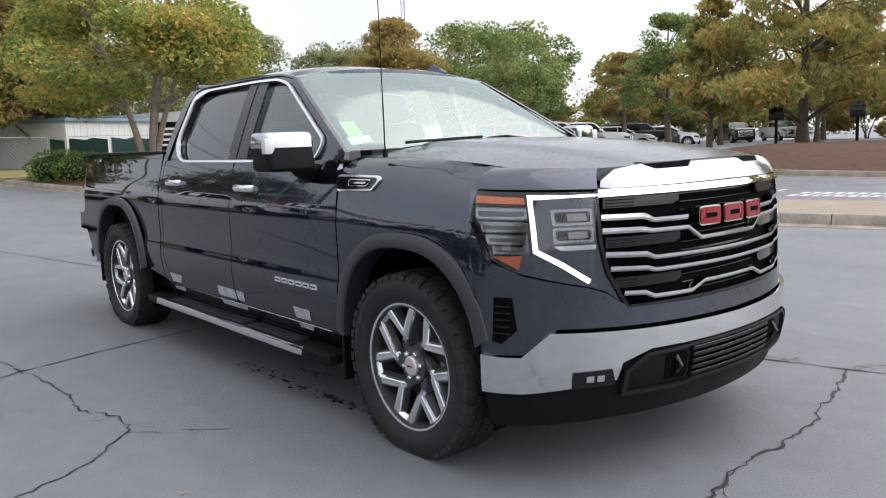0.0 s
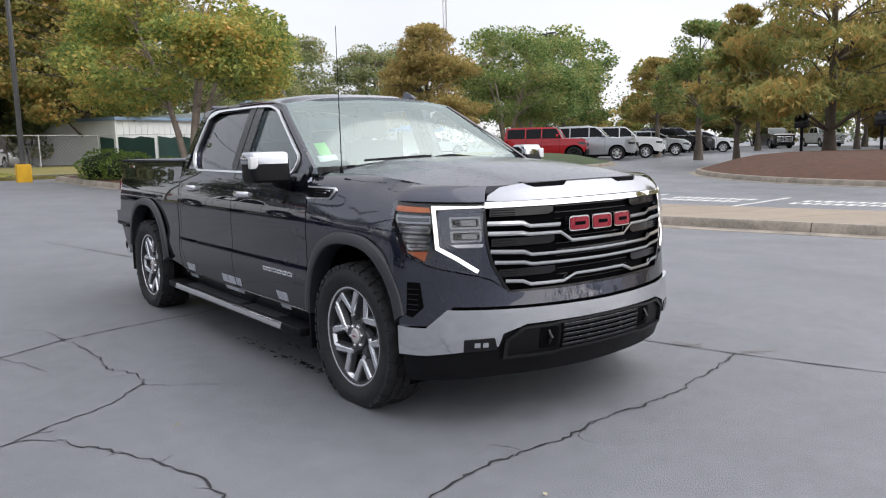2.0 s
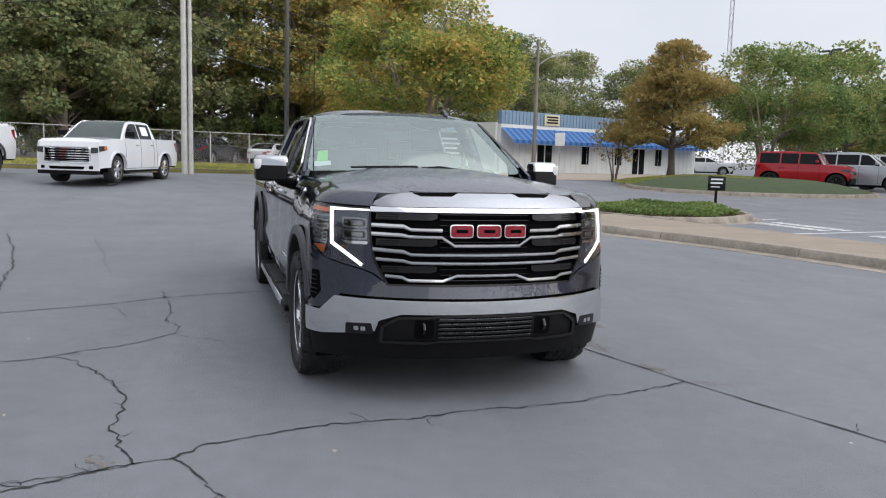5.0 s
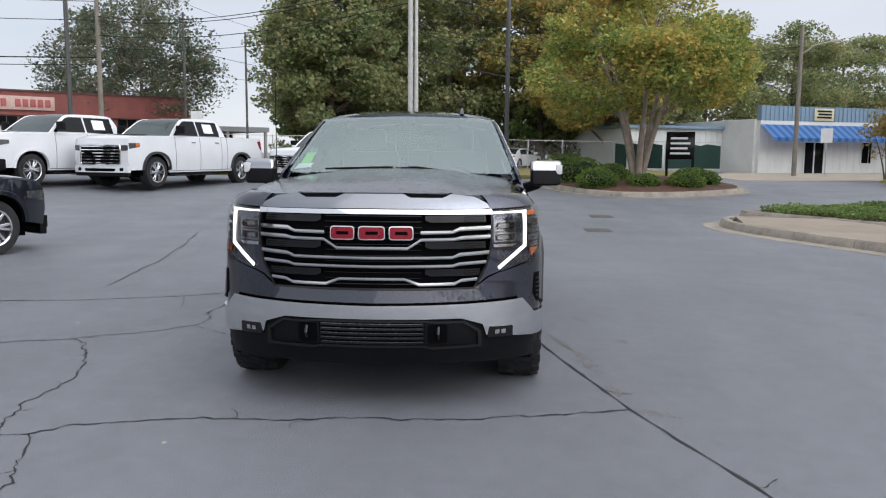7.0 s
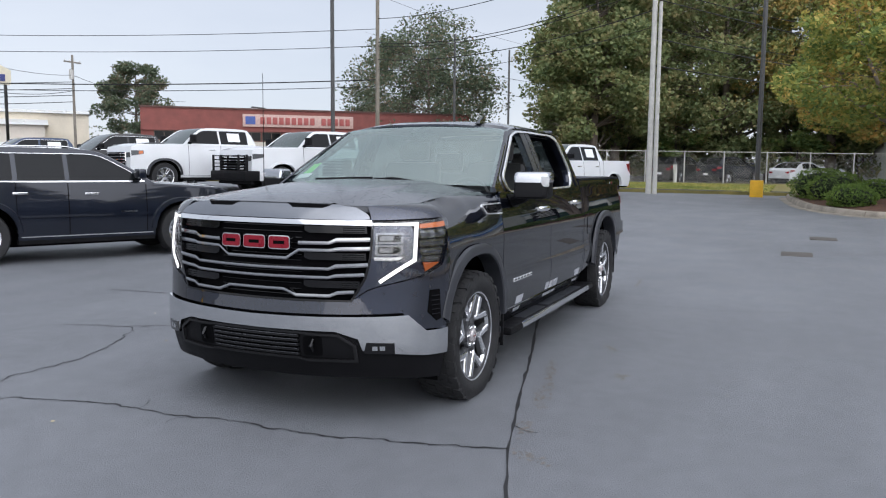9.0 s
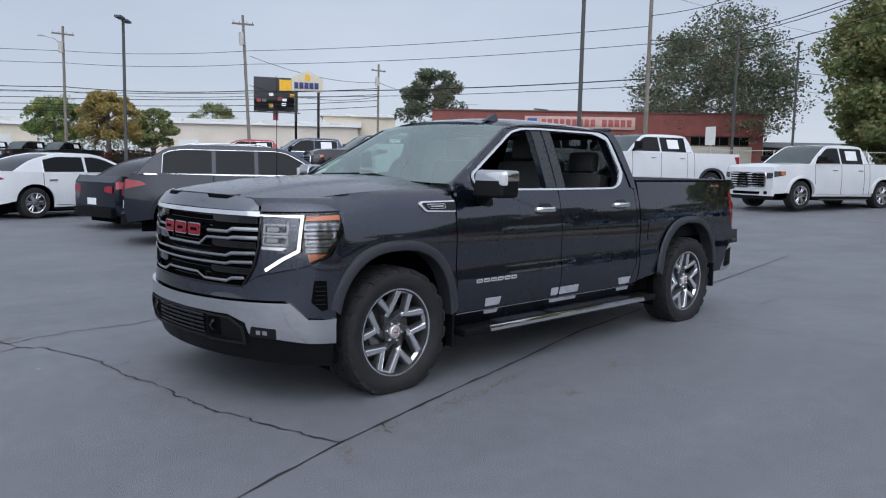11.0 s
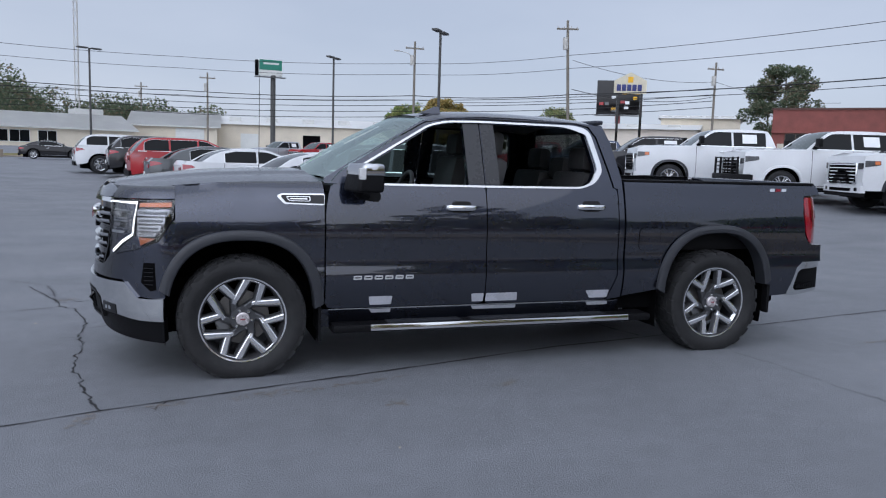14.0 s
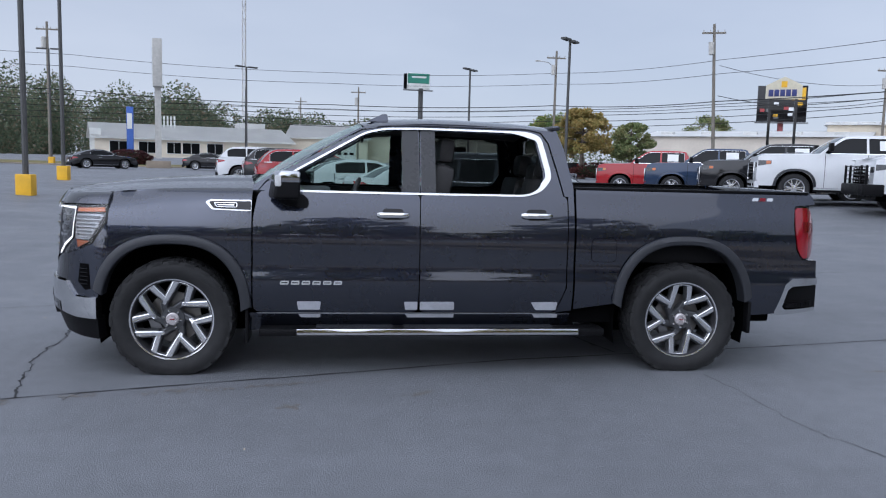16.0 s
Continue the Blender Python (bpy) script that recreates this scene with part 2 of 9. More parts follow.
def part(name, bm, mat, parent, label="", angle=32):
    """Links a bmesh as one mesh object under a thing or a part."""
    ob = new(name, finish(name, bm, mat, angle))
    ob.parent = parent
    return tagged(ob, label)


def thing(name, label, category, m=None, group="", kind=""):
    """An Empty that carries the parts of one thing."""
    ob = new(name)
    ob.empty_display_size = 0.2
    if m is not None:
        ob.matrix_basis = m
    return tagged(ob, label, category, group, kind)


def solid(name, bm, mat, label, category, m=None, group="", kind="", angle=32):
    ob = new(name, finish(name, bm, mat, angle))
    if m is not None:
        ob.matrix_basis = m
    return tagged(ob, label, category, group, kind)


def spline(rows):
    """A smooth function through (x, y) rows that does not overshoot."""
    xs, ys = np.array([r[0] for r in rows], float), np.array([r[1] for r in rows], float)
    d = np.diff(ys) / np.diff(xs)
    m = np.r_[d[0], [0 if a * b <= 0 else 2 * a * b / (a + b) for a, b in zip(d[:-1], d[1:])], d[-1]]

    def at(x):
        x = min(max(x, xs[0]), xs[-1])
        i = min(max(int(np.searchsorted(xs, x)) - 1, 0), len(xs) - 2)
        h = xs[i + 1] - xs[i]
        t = (x - xs[i]) / h
        return float((2 * t**3 - 3 * t**2 + 1) * ys[i] + (t**3 - 2 * t**2 + t) * h * m[i] + (3 * t**2 - 2 * t**3) * ys[i + 1] + (t**3 - t**2) * h * m[i + 1])

    return at


def box(bm, x0, x1, y0, y1, z0, z1, bevel=0.0, m=None, segments=2):
    r = bmesh.ops.create_cube(bm, size=1)
    vs = r["verts"]
    bmesh.ops.transform(bm, matrix=Matrix.Translation(((x0 + x1) / 2, (y0 + y1) / 2, (z0 + z1) / 2)) @ Matrix.Diagonal((abs(x1 - x0), abs(y1 - y0), abs(z1 - z0), 1)), verts=vs)
    if bevel:
        es = list({e for v in vs for e in v.link_edges})
        r = bmesh.ops.bevel(bm, geom=es, offset=bevel, segments=segments, affect="EDGES", profile=0.6)
        vs = list({v for f in r["faces"] for v in f.verts} | {v for v in vs if v.is_valid})
    if m is not None:
        bmesh.ops.transform(bm, matrix=m, verts=[v for v in vs if v.is_valid])
    return bm


def boxes(*rows, bevel=0.0):
    bm = bmesh.new()
    for r in rows:
        box(bm, *r, bevel=bevel)
    return bm


def tube(bm, pts, radius, sides=8, caps=True):
    """A round bar along points; radius may be a list, one per point."""
    pts = [Vector(p) for p in pts]
    rad = radius if isinstance(radius, (list, tuple)) else [radius] * len(pts)
    rings = []
    up = None
    for i, p in enumerate(pts):
        d = (pts[min(i + 1, len(pts) - 1)] - pts[max(i - 1, 0)]).normalized()
        ref = Vector((0, 0, 1)) if abs(d.z) < 0.9 else Vector((1, 0, 0))
        a = d.cross(ref if up is None else up).normalized()
        b = a.cross(d).normalized()
        up = b
        rings.append([bm.verts.new(p + rad[i] * (math.cos(k * math.tau / sides) * a + math.sin(k * math.tau / sides) * b)) for k in range(sides)])
    for r0, r1 in zip(rings, rings[1:]):
        for k in range(sides):
            bm.faces.new((r0[k], r0[(k + 1) % sides], r1[(k + 1) % sides], r1[k]))
    if caps:
        bm.faces.new(rings[0][::-1]), bm.faces.new(rings[-1])
    return bm


def lathe(bm, prof, sides=24, m=None, closed=False):
    """Turns (radius, along) rows round the y axis."""
    rings = []
    for r, a in prof:
        rings.append([bm.verts.new((r * math.cos(k * math.tau / sides), a, r * math.sin(k * math.tau / sides))) for k in range(sides)])
    for r0, r1 in list(zip(rings, rings[1:])) + ([(rings[-1], rings[0])] if closed else []):
        for k in range(sides):
            bm.faces.new((r0[k], r0[(k + 1) % sides], r1[(k + 1) % sides], r1[k]))
    if m is not None:
        bmesh.ops.transform(bm, matrix=m, verts=[v for r in rings for v in r])
    return bm


def panel(poly, fmap, us, vs, depth=0.02, bm=None, back=False):
    """A curved sheet: the flat outline poly in (u, v), cut along the us and vs, laid on fmap(u, v, off), with edges that go depth inwards."""
    flat = bmesh.new()
    flat.faces.new([flat.verts.new((u, v, 0)) for u, v in poly])
    for k, cuts in ((0, us), (1, vs)):
        for c in cuts:
            co = [0, 0, 0]
            no = [0, 0, 0]
            co[k], no[k] = c, 1
            bmesh.ops.bisect_plane(flat, geom=flat.verts[:] + flat.edges[:] + flat.faces[:], plane_co=co, plane_no=no, dist=1e-6)
    bmesh.ops.triangulate(flat, faces=[f for f in flat.faces if len(f.verts) > 4])
    bm = bm or bmesh.new()
    top = {v: bm.verts.new(fmap(v.co.x, v.co.y, 0)) for v in flat.verts}
    for f in flat.faces:
        bm.faces.new([top[v] for v in f.verts])
    edge = [e for e in flat.edges if len(e.link_faces) == 1]
    low = {v: bm.verts.new(fmap(v.co.x, v.co.y, -depth)) for e in edge for v in e.verts}
    if back:
        low.update({v: bm.verts.new(fmap(v.co.x, v.co.y, -depth)) for v in flat.verts if v not in low})
        for f in flat.faces:
            bm.faces.new([low[v] for v in f.verts][::-1])
    for e in edge:
        a, b = e.verts
        bm.faces.new((top[a], top[b], low[b], low[a]))
    flat.free()
    return bm


def steps(a, b, n):
    return [a + (b - a) * i / n for i in range(n + 1)]


def rounded(pts, r=0.02, n=3):
    """A closed outline with its corners rounded."""
    out = []
    for i, p in enumerate(pts):
        p, a, b = Vector(p), Vector(pts[i - 1]), Vector(pts[(i + 1) % len(pts)])
        ra = min(r, (a - p).length * 0.45, (b - p).length * 0.45)
        s, e = p + (a - p).normalized() * ra, p + (b - p).normalized() * ra
        for k in range(n + 1):
            t = k / n
            out.append(tuple((1 - t) ** 2 * s + 2 * t * (1 - t) * p + t * t * e))
    return out

# ---- the pickup ----
LOWER = [(0.20, 0.88), (0.36, 0.918), (0.45, 0.946), (0.56, 0.970), (0.64, 0.977), (0.655, 0.9775), (0.668, 0.9765), (0.745, 0.9660), (0.765, 0.9650), (0.88, 0.9665), (0.96, 0.9675), (1.02, 0.9640), (1.08, 0.956), (1.13, 0.947)]
cab_y = spline(LOWER + [(1.20, 0.931), (1.28, 0.907), (1.40, 0.864), (1.55, 0.803), (1.70, 0.738), (1.76, 0.705), (1.80, 0.672)])
bed_y = spline(LOWER + [(1.22, 0.924), (1.29, 0.907), (1.335, 0.895), (1.35, 0.872)])
low_y = spline(LOWER + [(1.18, 0.942), (1.24, 0.935), (1.4, 0.925)])
hood_c = spline([(1.3, 1.352), (1.7, 1.345), (2.1, 1.325), (2.4, 1.295), (2.6, 1.268), (2.76, 1.240)])
roof_c = spline([(-0.95, 1.795), (-0.85, 1.812), (-0.5, 1.838), (0.0, 1.848), (0.35, 1.836), (0.62, 1.800)])
nose_a = spline([(0.20, 0.47), (0.27, 0.505), (0.38, 0.548), (0.50, 0.566), (0.60, 0.562), (0.68, 0.552), (0.76, 0.543), (0.95, 0.535), (1.13, 0.525), (1.19, 0.500), (1.25, 0.455)])
nose_b = spline([(0.20, 0.95), (0.45, 0.985), (0.8, 0.985), (1.05, 0.966), (1.16, 0.942), (1.205, 0.912), (1.235, 0.865), (1.25, 0.80)])
NX, NN = 2.28, 2.1


def hood_edge(x):
    return hood_c(x) - 0.060


def fender_y(x, z):
    top = hood_edge(x)
    y = low_y(z) if x < 1.9 else low_y(z) + (nose_b(z) - low_y(z)) * min(1, (x - 1.9) / 0.38)
    if z > 1.0:
        # the shoulder over the wheel leans in
        y -= 0.050 * min(1, max(0, (x - 1.33) / 0.45)) * ((z - 1.0) / 0.25) ** 1.6
    if z > top - 0.13:
        k = min(1, (z - top + 0.13) / 0.13)
        y = 0.80 + (y - 0.80) * math.sqrt(max(0, 1 - k * k * 0.999))
    return y


def side_map(fy, s):
    return lambda x, z, o: (x, s * (fy(x, z) + o), z)


def nose(th, z, o=0.0):
    """A point of the front end: th runs from 0 in the middle to 90 degrees at the side."""
    a, b, t = nose_a(z), nose_b(z), abs(th)
    c, s = max(math.cos(t), 0) ** (2 / NN), math.sin(t) ** (2 / NN)
    d = Vector((max(math.cos(t), 0) / a, math.sin(t) / b)).normalized()
    return (NX + a * c + o * d.x, math.copysign(b * s + o * d.y, th), z)


def ty(y, z):
    return math.asin(min(1, (abs(y) / nose_b(z))) ** (NN / 2)) * (1 if y >= 0 else -1)


def tx(x, z):
    return math.acos(min(1, max(0, (x - NX) / nose_a(z))) ** (NN / 2))


def superarch(cx, cz, a, h, lo, hi, n=36, p=2.5):
    """Points of a wheel opening from angle lo to hi, in degrees from the front."""
    out = []
    for i in range(n + 1):
        t = radians(lo + (hi - lo) * i / n)
        c, s = math.cos(t), math.sin(t)
        out.append((cx + a * math.copysign(abs(c) ** (2 / p), c), cz + h * math.copysign(abs(s) ** (2 / p), s)))
    return out


HUB_F, HUB_R, HUB_Y, HUB_Z, TYRE_R = 1.866, -1.802, 0.868, 0.386, 0.417
END = 2.352  # where the bumper stops before the wheel opening
truck = thing("pickup_truck", "dark grey metallic crew-cab pickup with chrome trim on asphalt", "pickup truck")


TREAD = {}


def tread_blocks(w, r, h):
    """Staggered tread blocks in five rows with shoulder lugs, each a part on a shared mesh."""
    for row, (a0, a1, n, sh) in enumerate([(-0.95, -0.60, 46, 0), (-0.54, -0.22, 46, 0.5), (-0.17, 0.17, 52, 0.2), (0.22, 0.54, 46, 0.5), (0.60, 0.95, 46, 0)]):
        outer = 0 if a0 < 0 else 1
        edge = abs(a0) > 0.9 or abs(a1) > 0.9
        for k in range(n):
            # none in the flat of the contact patch
            if math.sin((k + sh + 0.4) / n * math.tau) * r < 0.010 - HUB_Z:
                continue
            key = (row, k % 2)
            if key not in TREAD:
                bm = bmesh.new()
                v = []
                for t in (0, 0.74 / n * math.tau):
                    for i, a in enumerate((a0, a1)):
                        tt = t + (0.25 / n * math.tau * (1 if k % 2 else -1) if i else 0)
                        rim_ = edge and i == outer
                        y = a * h + math.copysign(0.003 if rim_ and k % 2 else 0, a)
                        v.append([bm.verts.new((q * math.cos(tt), y, q * math.sin(tt))) for q in (r - 0.03, r - (0.009 if rim_ else 0))])
                (a_, b_), (c_, d_), (e_, f_), (g_, h_) = v
                for q in ((b_, d_, h_, f_), (a_, c_, d_, b_), (e_, f_, h_, g_), (a_, b_, f_, e_), (c_, g_, h_, d_)):
                    bm.faces.new(q)
                TREAD[key] = finish("tread_block", bm, RUBBER)
            ob = new("tread_block", TREAD[key])
            ob.parent, ob.matrix_basis = w, Matrix.Rotation(-(k + sh) / n * math.tau, 4, "Y")


def wheel_parts(parent, m, s, phase, r=TYRE_R, rim=0.279, width=0.275):
    """One wheel under parent: tyre with tread blocks and a machined six-spoke rim. s: which way is outwards."""
    w = new("wheel")
    w.parent, w.matrix_basis = parent, m
    h = width / 2
    bm = bmesh.new()
    prof = [(rim - 0.01, h * 0.70), (rim + 0.008, h * 0.80), (rim + 0.03, h * 0.92), (rim + 0.065, h * 0.99), (r - 0.04, h * 0.96), (r - 0.015, h * 0.88), (r - 0.0075, h * 0.6)]
    lathe(bm, prof + [(q, -a) for q, a in prof[::-1]], 56)
    # raised marks on the sidewall
    for k in range(30):
        t = k / 30 * math.tau
        if k % 10 < 6:
            for q0, q1 in ((r - 0.075, r - 0.058),):
                vs = [bm.verts.new((q * math.cos(t + d), s * (h * 0.99 + 0.004), q * math.sin(t + d))) for q, d in ((q0, 0), (q0, 0.10), (q1, 0.10), (q1, 0))]
                bm.faces.new(vs)
    for v in bm.verts:
        v.co.z = max(v.co.z, 0.002 - HUB_Z)
    part("tyre", bm, RUBBER, w, "black all-terrain tyre, a little flat where it stands", 25)
    tread_blocks(w, r, h)
    bm = bmesh.new()
    f = s * h * 0.62
    lathe(bm, [(rim + 0.004, s * h * 0.80), (rim - 0.012, s * h * 0.78), (rim - 0.02, f * 0.9), (rim - 0.03, 0.0), (rim - 0.03, -s * h * 0.6)], 48)
    lathe(bm, [(0.16, -s * 0.03), (0.001, -s * 0.03)], 32)
    part("barrel", bm, material("wheel_barrel", (0.040, 0.040, 0.043), rough=0.5, metal=0.3, vary=0.1), w, "dark grey wheel barrel")
    bm = bmesh.new()
    lathe(bm, [(rim + 0.006, s * h * 0.78), (rim + 0.004, s * h * 0.815), (rim - 0.006, s * h * 0.80), (rim - 0.008, s * h * 0.74)], 56)
    part("rim_lip", bm, MACHINED, w, "bright machined rim lip")
    bm = bmesh.new()
    lathe(bm, [(0.178, -s * 0.010), (0.178, s * 0.006), (0.08, s * 0.010), (0.001, s * 0.010)], 40)
    part("brake_disc", bm, material("brake_iron", (0.20, 0.19, 0.18), rough=0.45, metal=0.8), w)
    # six forked spokes, swept one way, the same on both sides of the truck
    def strut(b, p0, p1, w0, w1, y0, y1, th, sl=0.010, groove=0.0015):
        p0, p1 = Vector(p0), Vector(p1)
        d = (p1 - p0).normalized()
        q = Vector((-d.y, d.x))
        ring = []
        for p, ww, yy in ((p0, w0, y0), (p1, w1, y1)):
            ring.append([b.verts.new((p.x + q.x * o, s * yo, p.y + q.y * o)) for o, yo in ((-ww - sl, yy - th), (-ww, yy - 0.003), (-ww * 0.65, yy), (0, yy - groove), (ww * 0.65, yy), (ww, yy - 0.003), (ww + sl, yy - th))])
        a, c = ring
        for i in range(6):
            b.faces.new((a[i], a[i + 1], c[i + 1], c[i]))
        b.faces.new(a[::-1]), b.faces.new(c)

    F = h * 0.62

    def pol(rad, deg):
        t = radians(deg)
        return (-s * rad * math.cos(t), rad * math.sin(t))
    for k in range(6):
        t = phase + 60 * k
        bm, bd = bmesh.new(), bmesh.new()
        for b, dy, grow in ((bm, 0.0, 0.0), (bd, -0.009, 0.007)):
            strut(b, pol(0.140, t), pol(rim - 0.004, t + 13), 0.0150 + grow, 0.0205 + grow, F + 0.001 + dy, F + 0.013 + dy, 0.03)
            strut(b, pol(0.138, t - 1), pol(rim - 0.004, t - 26), 0.0150 + grow, 0.0215 + grow, F + 0.002 + dy, F + 0.012 + dy, 0.03)
        strut(bm, pol(0.112, t + 12), pol(0.148, t - 2), 0.009, 0.019, F - 0.010, F + 0.002, 0.02)
        strut(bd, pol(0.058, t + 42), pol(0.120, t + 9), 0.018, 0.020, F - 0.016, F - 0.008, 0.03)
        strut(bd, pol(0.112, t + 12), pol(0.150, t - 2), 0.018, 0.024, F - 0.016, F - 0.008, 0.03)
        # the rim closes between one fork and the next
        for q in range(4):
            strut(bm, pol(rim - 0.011, t - 26 - 5.5 * q), pol(rim - 0.011, t - 31.5 - 5.5 * q), 0.011, 0.011, F + 0.010, F + 0.010, 0.02)
        part("spoke", bm, MACHINED, w, "machined bright alloy spoke", 20)
        part("spoke_flank", bd, GUNMETAL, w, "dark grey spoke flank", 20)
    bm = boxes((0.10, 0.17, s * (-0.01), s * 0.035, -0.09, 0.09), bevel=0.015)
    bmesh.ops.transform(bm, matrix=Matrix.Rotation(radians(25), 4, "Y"), verts=bm.verts[:])
    part("brake_caliper", bm, material("caliper_grey", (0.22, 0.22, 0.23), rough=0.4, metal=0.6, vary=0.1), w, "grey brake caliper")
    bm = bmesh.new()
    lathe(bm, [(0.085, s * (F - 0.03)), (0.080, s * (F - 0.006)), (0.001, s * (F - 0.006))], 32)
    part("hub", bm, GUNMETAL, w)
    bm = bmesh.new()
    lathe(bm, [(0.044, s * (F - 0.01)), (0.044, s * (F + 0.008)), (0.037, s * (F + 0.014)), (0.001, s * (F + 0.015))], 28)
    part("centre_cap", bm, material("cap_silver", (0.62, 0.58, 0.58), rough=0.3, metal=0.6), w, "silver centre cap with a red mark")
    bm = boxes((-0.016, 0.016, s * (F + 0.013), s * (F + 0.0165), -0.0035, 0.004))
    part("cap_badge", bm, BADGE_RED, w, "small red bar on the cap")
    for k in range(6):
        t = radians(60 * k + phase + 20)
        bm = bmesh.new()
        lathe(bm, [(0.013, s * (F - 0.03)), (0.012, s * (F + 0.002)), (0.007, s * (F + 0.009)), (0.001, s * (F + 0.01))], 8, Matrix.Translation((0.060 * math.cos(t), 0, 0.060 * math.sin(t))))
        part("lug_nut", bm, CHROME, w)
    return w


for hub, side_, phase_ in ((HUB_F, 1, 49), (HUB_R, 1, 5), (HUB_F, -1, 50), (HUB_R, -1, 38)):
    wheel_parts(truck, Matrix.Translation((hub, side_ * HUB_Y, HUB_Z)), side_, phase_)

BELT = 1.283
XS = steps(-3, 3, 75)
ZS = sorted(steps(0.2, 1.9, 36) + [0.655, 0.668, 0.70, 0.722, 0.745, 0.765])


def build_sides(s):
    cab = side_map(lambda x, z: cab_y(z), s)
    fen = side_map(fender_y, s)
    bed = side_map(lambda x, z: bed_y(z), s)
    low = side_map(lambda x, z: low_y(z), s)
    # front fender
    top = [(x, hood_edge(x)) for x in steps(2.28, 1.335, 12)]
    arch = superarch(HUB_F, HUB_Z, 0.49, 0.548, 14, 172, 40)
    poly = [(1.335, 0.46)] + arch[::-1] + [(2.345, 0.60), (2.31, 0.86), (2.279, 1.00), (2.279, 1.165)] + top
    part("front_fender", panel(poly, fen, steps(1.35, 2.3, 24), steps(0.5, 1.36, 24), 0.05), PAINT, truck)
    # doors: skin below the belt, frame above it
    d1 = rounded([(1.325, 0.435), (1.325, 0.75), (1.325, 1.10), (1.29, BELT), (0.171, BELT), (0.171, 0.435)], 0.05)
    d2 = rounded([(0.163, 0.435), (0.163, BELT), (-0.905, BELT), (-0.905, 0.62), (-0.83, 0.435)], 0.04)
    for nm, skin, frame_, wall in (
        ("front_door", d1,
         [(1.29, BELT), (1.245, 1.335), (1.15, 1.41), (0.58, 1.722), (0.42, 1.752), (0.171, 1.762), (0.171, BELT), (0.295, BELT), (0.295, 1.728), (0.42, 1.72), (0.53, 1.697), (1.055, 1.395), (0.995, BELT)],
         (1.25, 0.20)),
        ("rear_door", d2,
         [(0.163, BELT), (0.163, 1.762), (-0.64, 1.757), (-0.735, 1.735), (-0.785, 1.66), (-0.845, 1.42), (-0.868, 1.33), (-0.878, BELT), (-0.62, BELT), (-0.69, 1.325), (-0.735, 1.40), (-0.735, 1.46), (-0.69, 1.68), (-0.655, 1.718), (0.055, 1.728), (0.055, BELT)],
         (0.13, -0.86)),
    ):
        door = part(nm, panel(skin, cab, XS, ZS, 0.03), PAINT, truck)
        part("window_frame", panel(frame_, side_map(lambda x, z: cab_y(z) - 0.012, s), XS, ZS, 0.05), PAINT, door)
        inner = panel([(wall[0], 0.46), (wall[0], BELT - 0.01), (wall[1], BELT - 0.01), (wall[1], 0.46)], side_map(lambda x, z: cab_y(z) - 0.10, s), XS, ZS, 0.01)
        part("inner_panel", inner, LEATHER, door, "black inner door trim")
        part("sill", boxes((wall[1], wall[0], s * 0.80, s * 0.90, BELT - 0.03, BELT - 0.012)), BLACK, door)
        # handle: recess cup, chrome grip
        hx = 0.36 if nm == "front_door" else -0.675
        hz = 1.128 if nm == "front_door" else 1.140
        cup = rounded([(hx - 0.075, hz - 0.035), (hx + 0.075, hz - 0.035), (hx + 0.075, hz + 0.045), (hx - 0.075, hz + 0.045)], 0.03)
        part("handle_cup", panel(cup, side_map(lambda x, z: cab_y(z) + 0.002, s), [], [], 0.004), GLOSS, door)
        grip = bmesh.new()
        pts = [(hx - 0.115, 0.948), (hx - 0.09, 0.975), (hx, 0.982), (hx + 0.09, 0.975), (hx + 0.115, 0.948)]
        dense = [(pts[0][0] + (pts[-1][0] - pts[0][0]) * i / 14, float(np.interp(i / 14, [0, 0.12, 0.5, 0.88, 1], [y for _, y in pts]))) for i in range(15)]
        rings = [[grip.verts.new((x, s * (y + 0.011 * math.cos(a)), hz + 0.020 * (0.75 if i in (0, 14) else 1) * math.sin(a))) for a in steps(0, math.tau, 12)[:-1]] for i, (x, y) in enumerate(dense)]
        for u, v in zip(rings, rings[1:]):
            for k in range(12):
                grip.faces.new((u[k], u[(k + 1) % 12], v[(k + 1) % 12], v[k]))
        grip.faces.new(rings[0][::-1]), grip.faces.new(rings[-1])
        part("handle", grip, CHROME, door, "chrome door handle")
        # glass only where the window is up
        if s < 0:
            g = [(0.99, BELT - 0.02), (1.06, 1.39), (0.53, 1.70), (0.42, 1.722), (0.29, 1.73), (0.29, BELT - 0.02)] if nm == "front_door" else [(0.058, BELT - 0.02), (0.058, 1.73), (-0.66, 1.72), (-0.70, 1.68), (-0.745, 1.42), (-0.70, 1.325), (-0.62, BELT - 0.02)]
            part("window_pane", panel(g, side_map(lambda x, z: cab_y(z) - 0.030, s), XS, ZS, 0.004, back=True), FRONT_GLASS if nm == "front_door" else TINT, door, "tinted side window")
        # pillar cover between the windows
        pl = [(0.295, BELT + 0.012), (0.295, 1.735), (0.175, 1.742), (0.175, BELT + 0.012)] if nm == "front_door" else [(0.158, BELT + 0.012), (0.158, 1.742), (0.055, 1.735), (0.055, BELT + 0.012)]
        part("pillar_cover", panel(pl, side_map(lambda x, z: cab_y(z) - 0.006, s), XS, ZS, 0.01), material("satin_black", (0.028, 0.029, 0.032), rough=0.3, vary=0.1), door, "satin black pillar cover")
    # chrome round the side windows
    loop = rounded([(1.075, 1.276), (1.125, 1.385), (0.56, 1.712), (0.42, 1.744), (0.17, 1.752), (-0.63, 1.748), (-0.735, 1.715), (-0.790, 1.46), (-0.79, 1.40), (-0.72, 1.315), (-0.60, 1.274), (0.17, 1.272)], 0.05, 4)
    bm = bmesh.new()
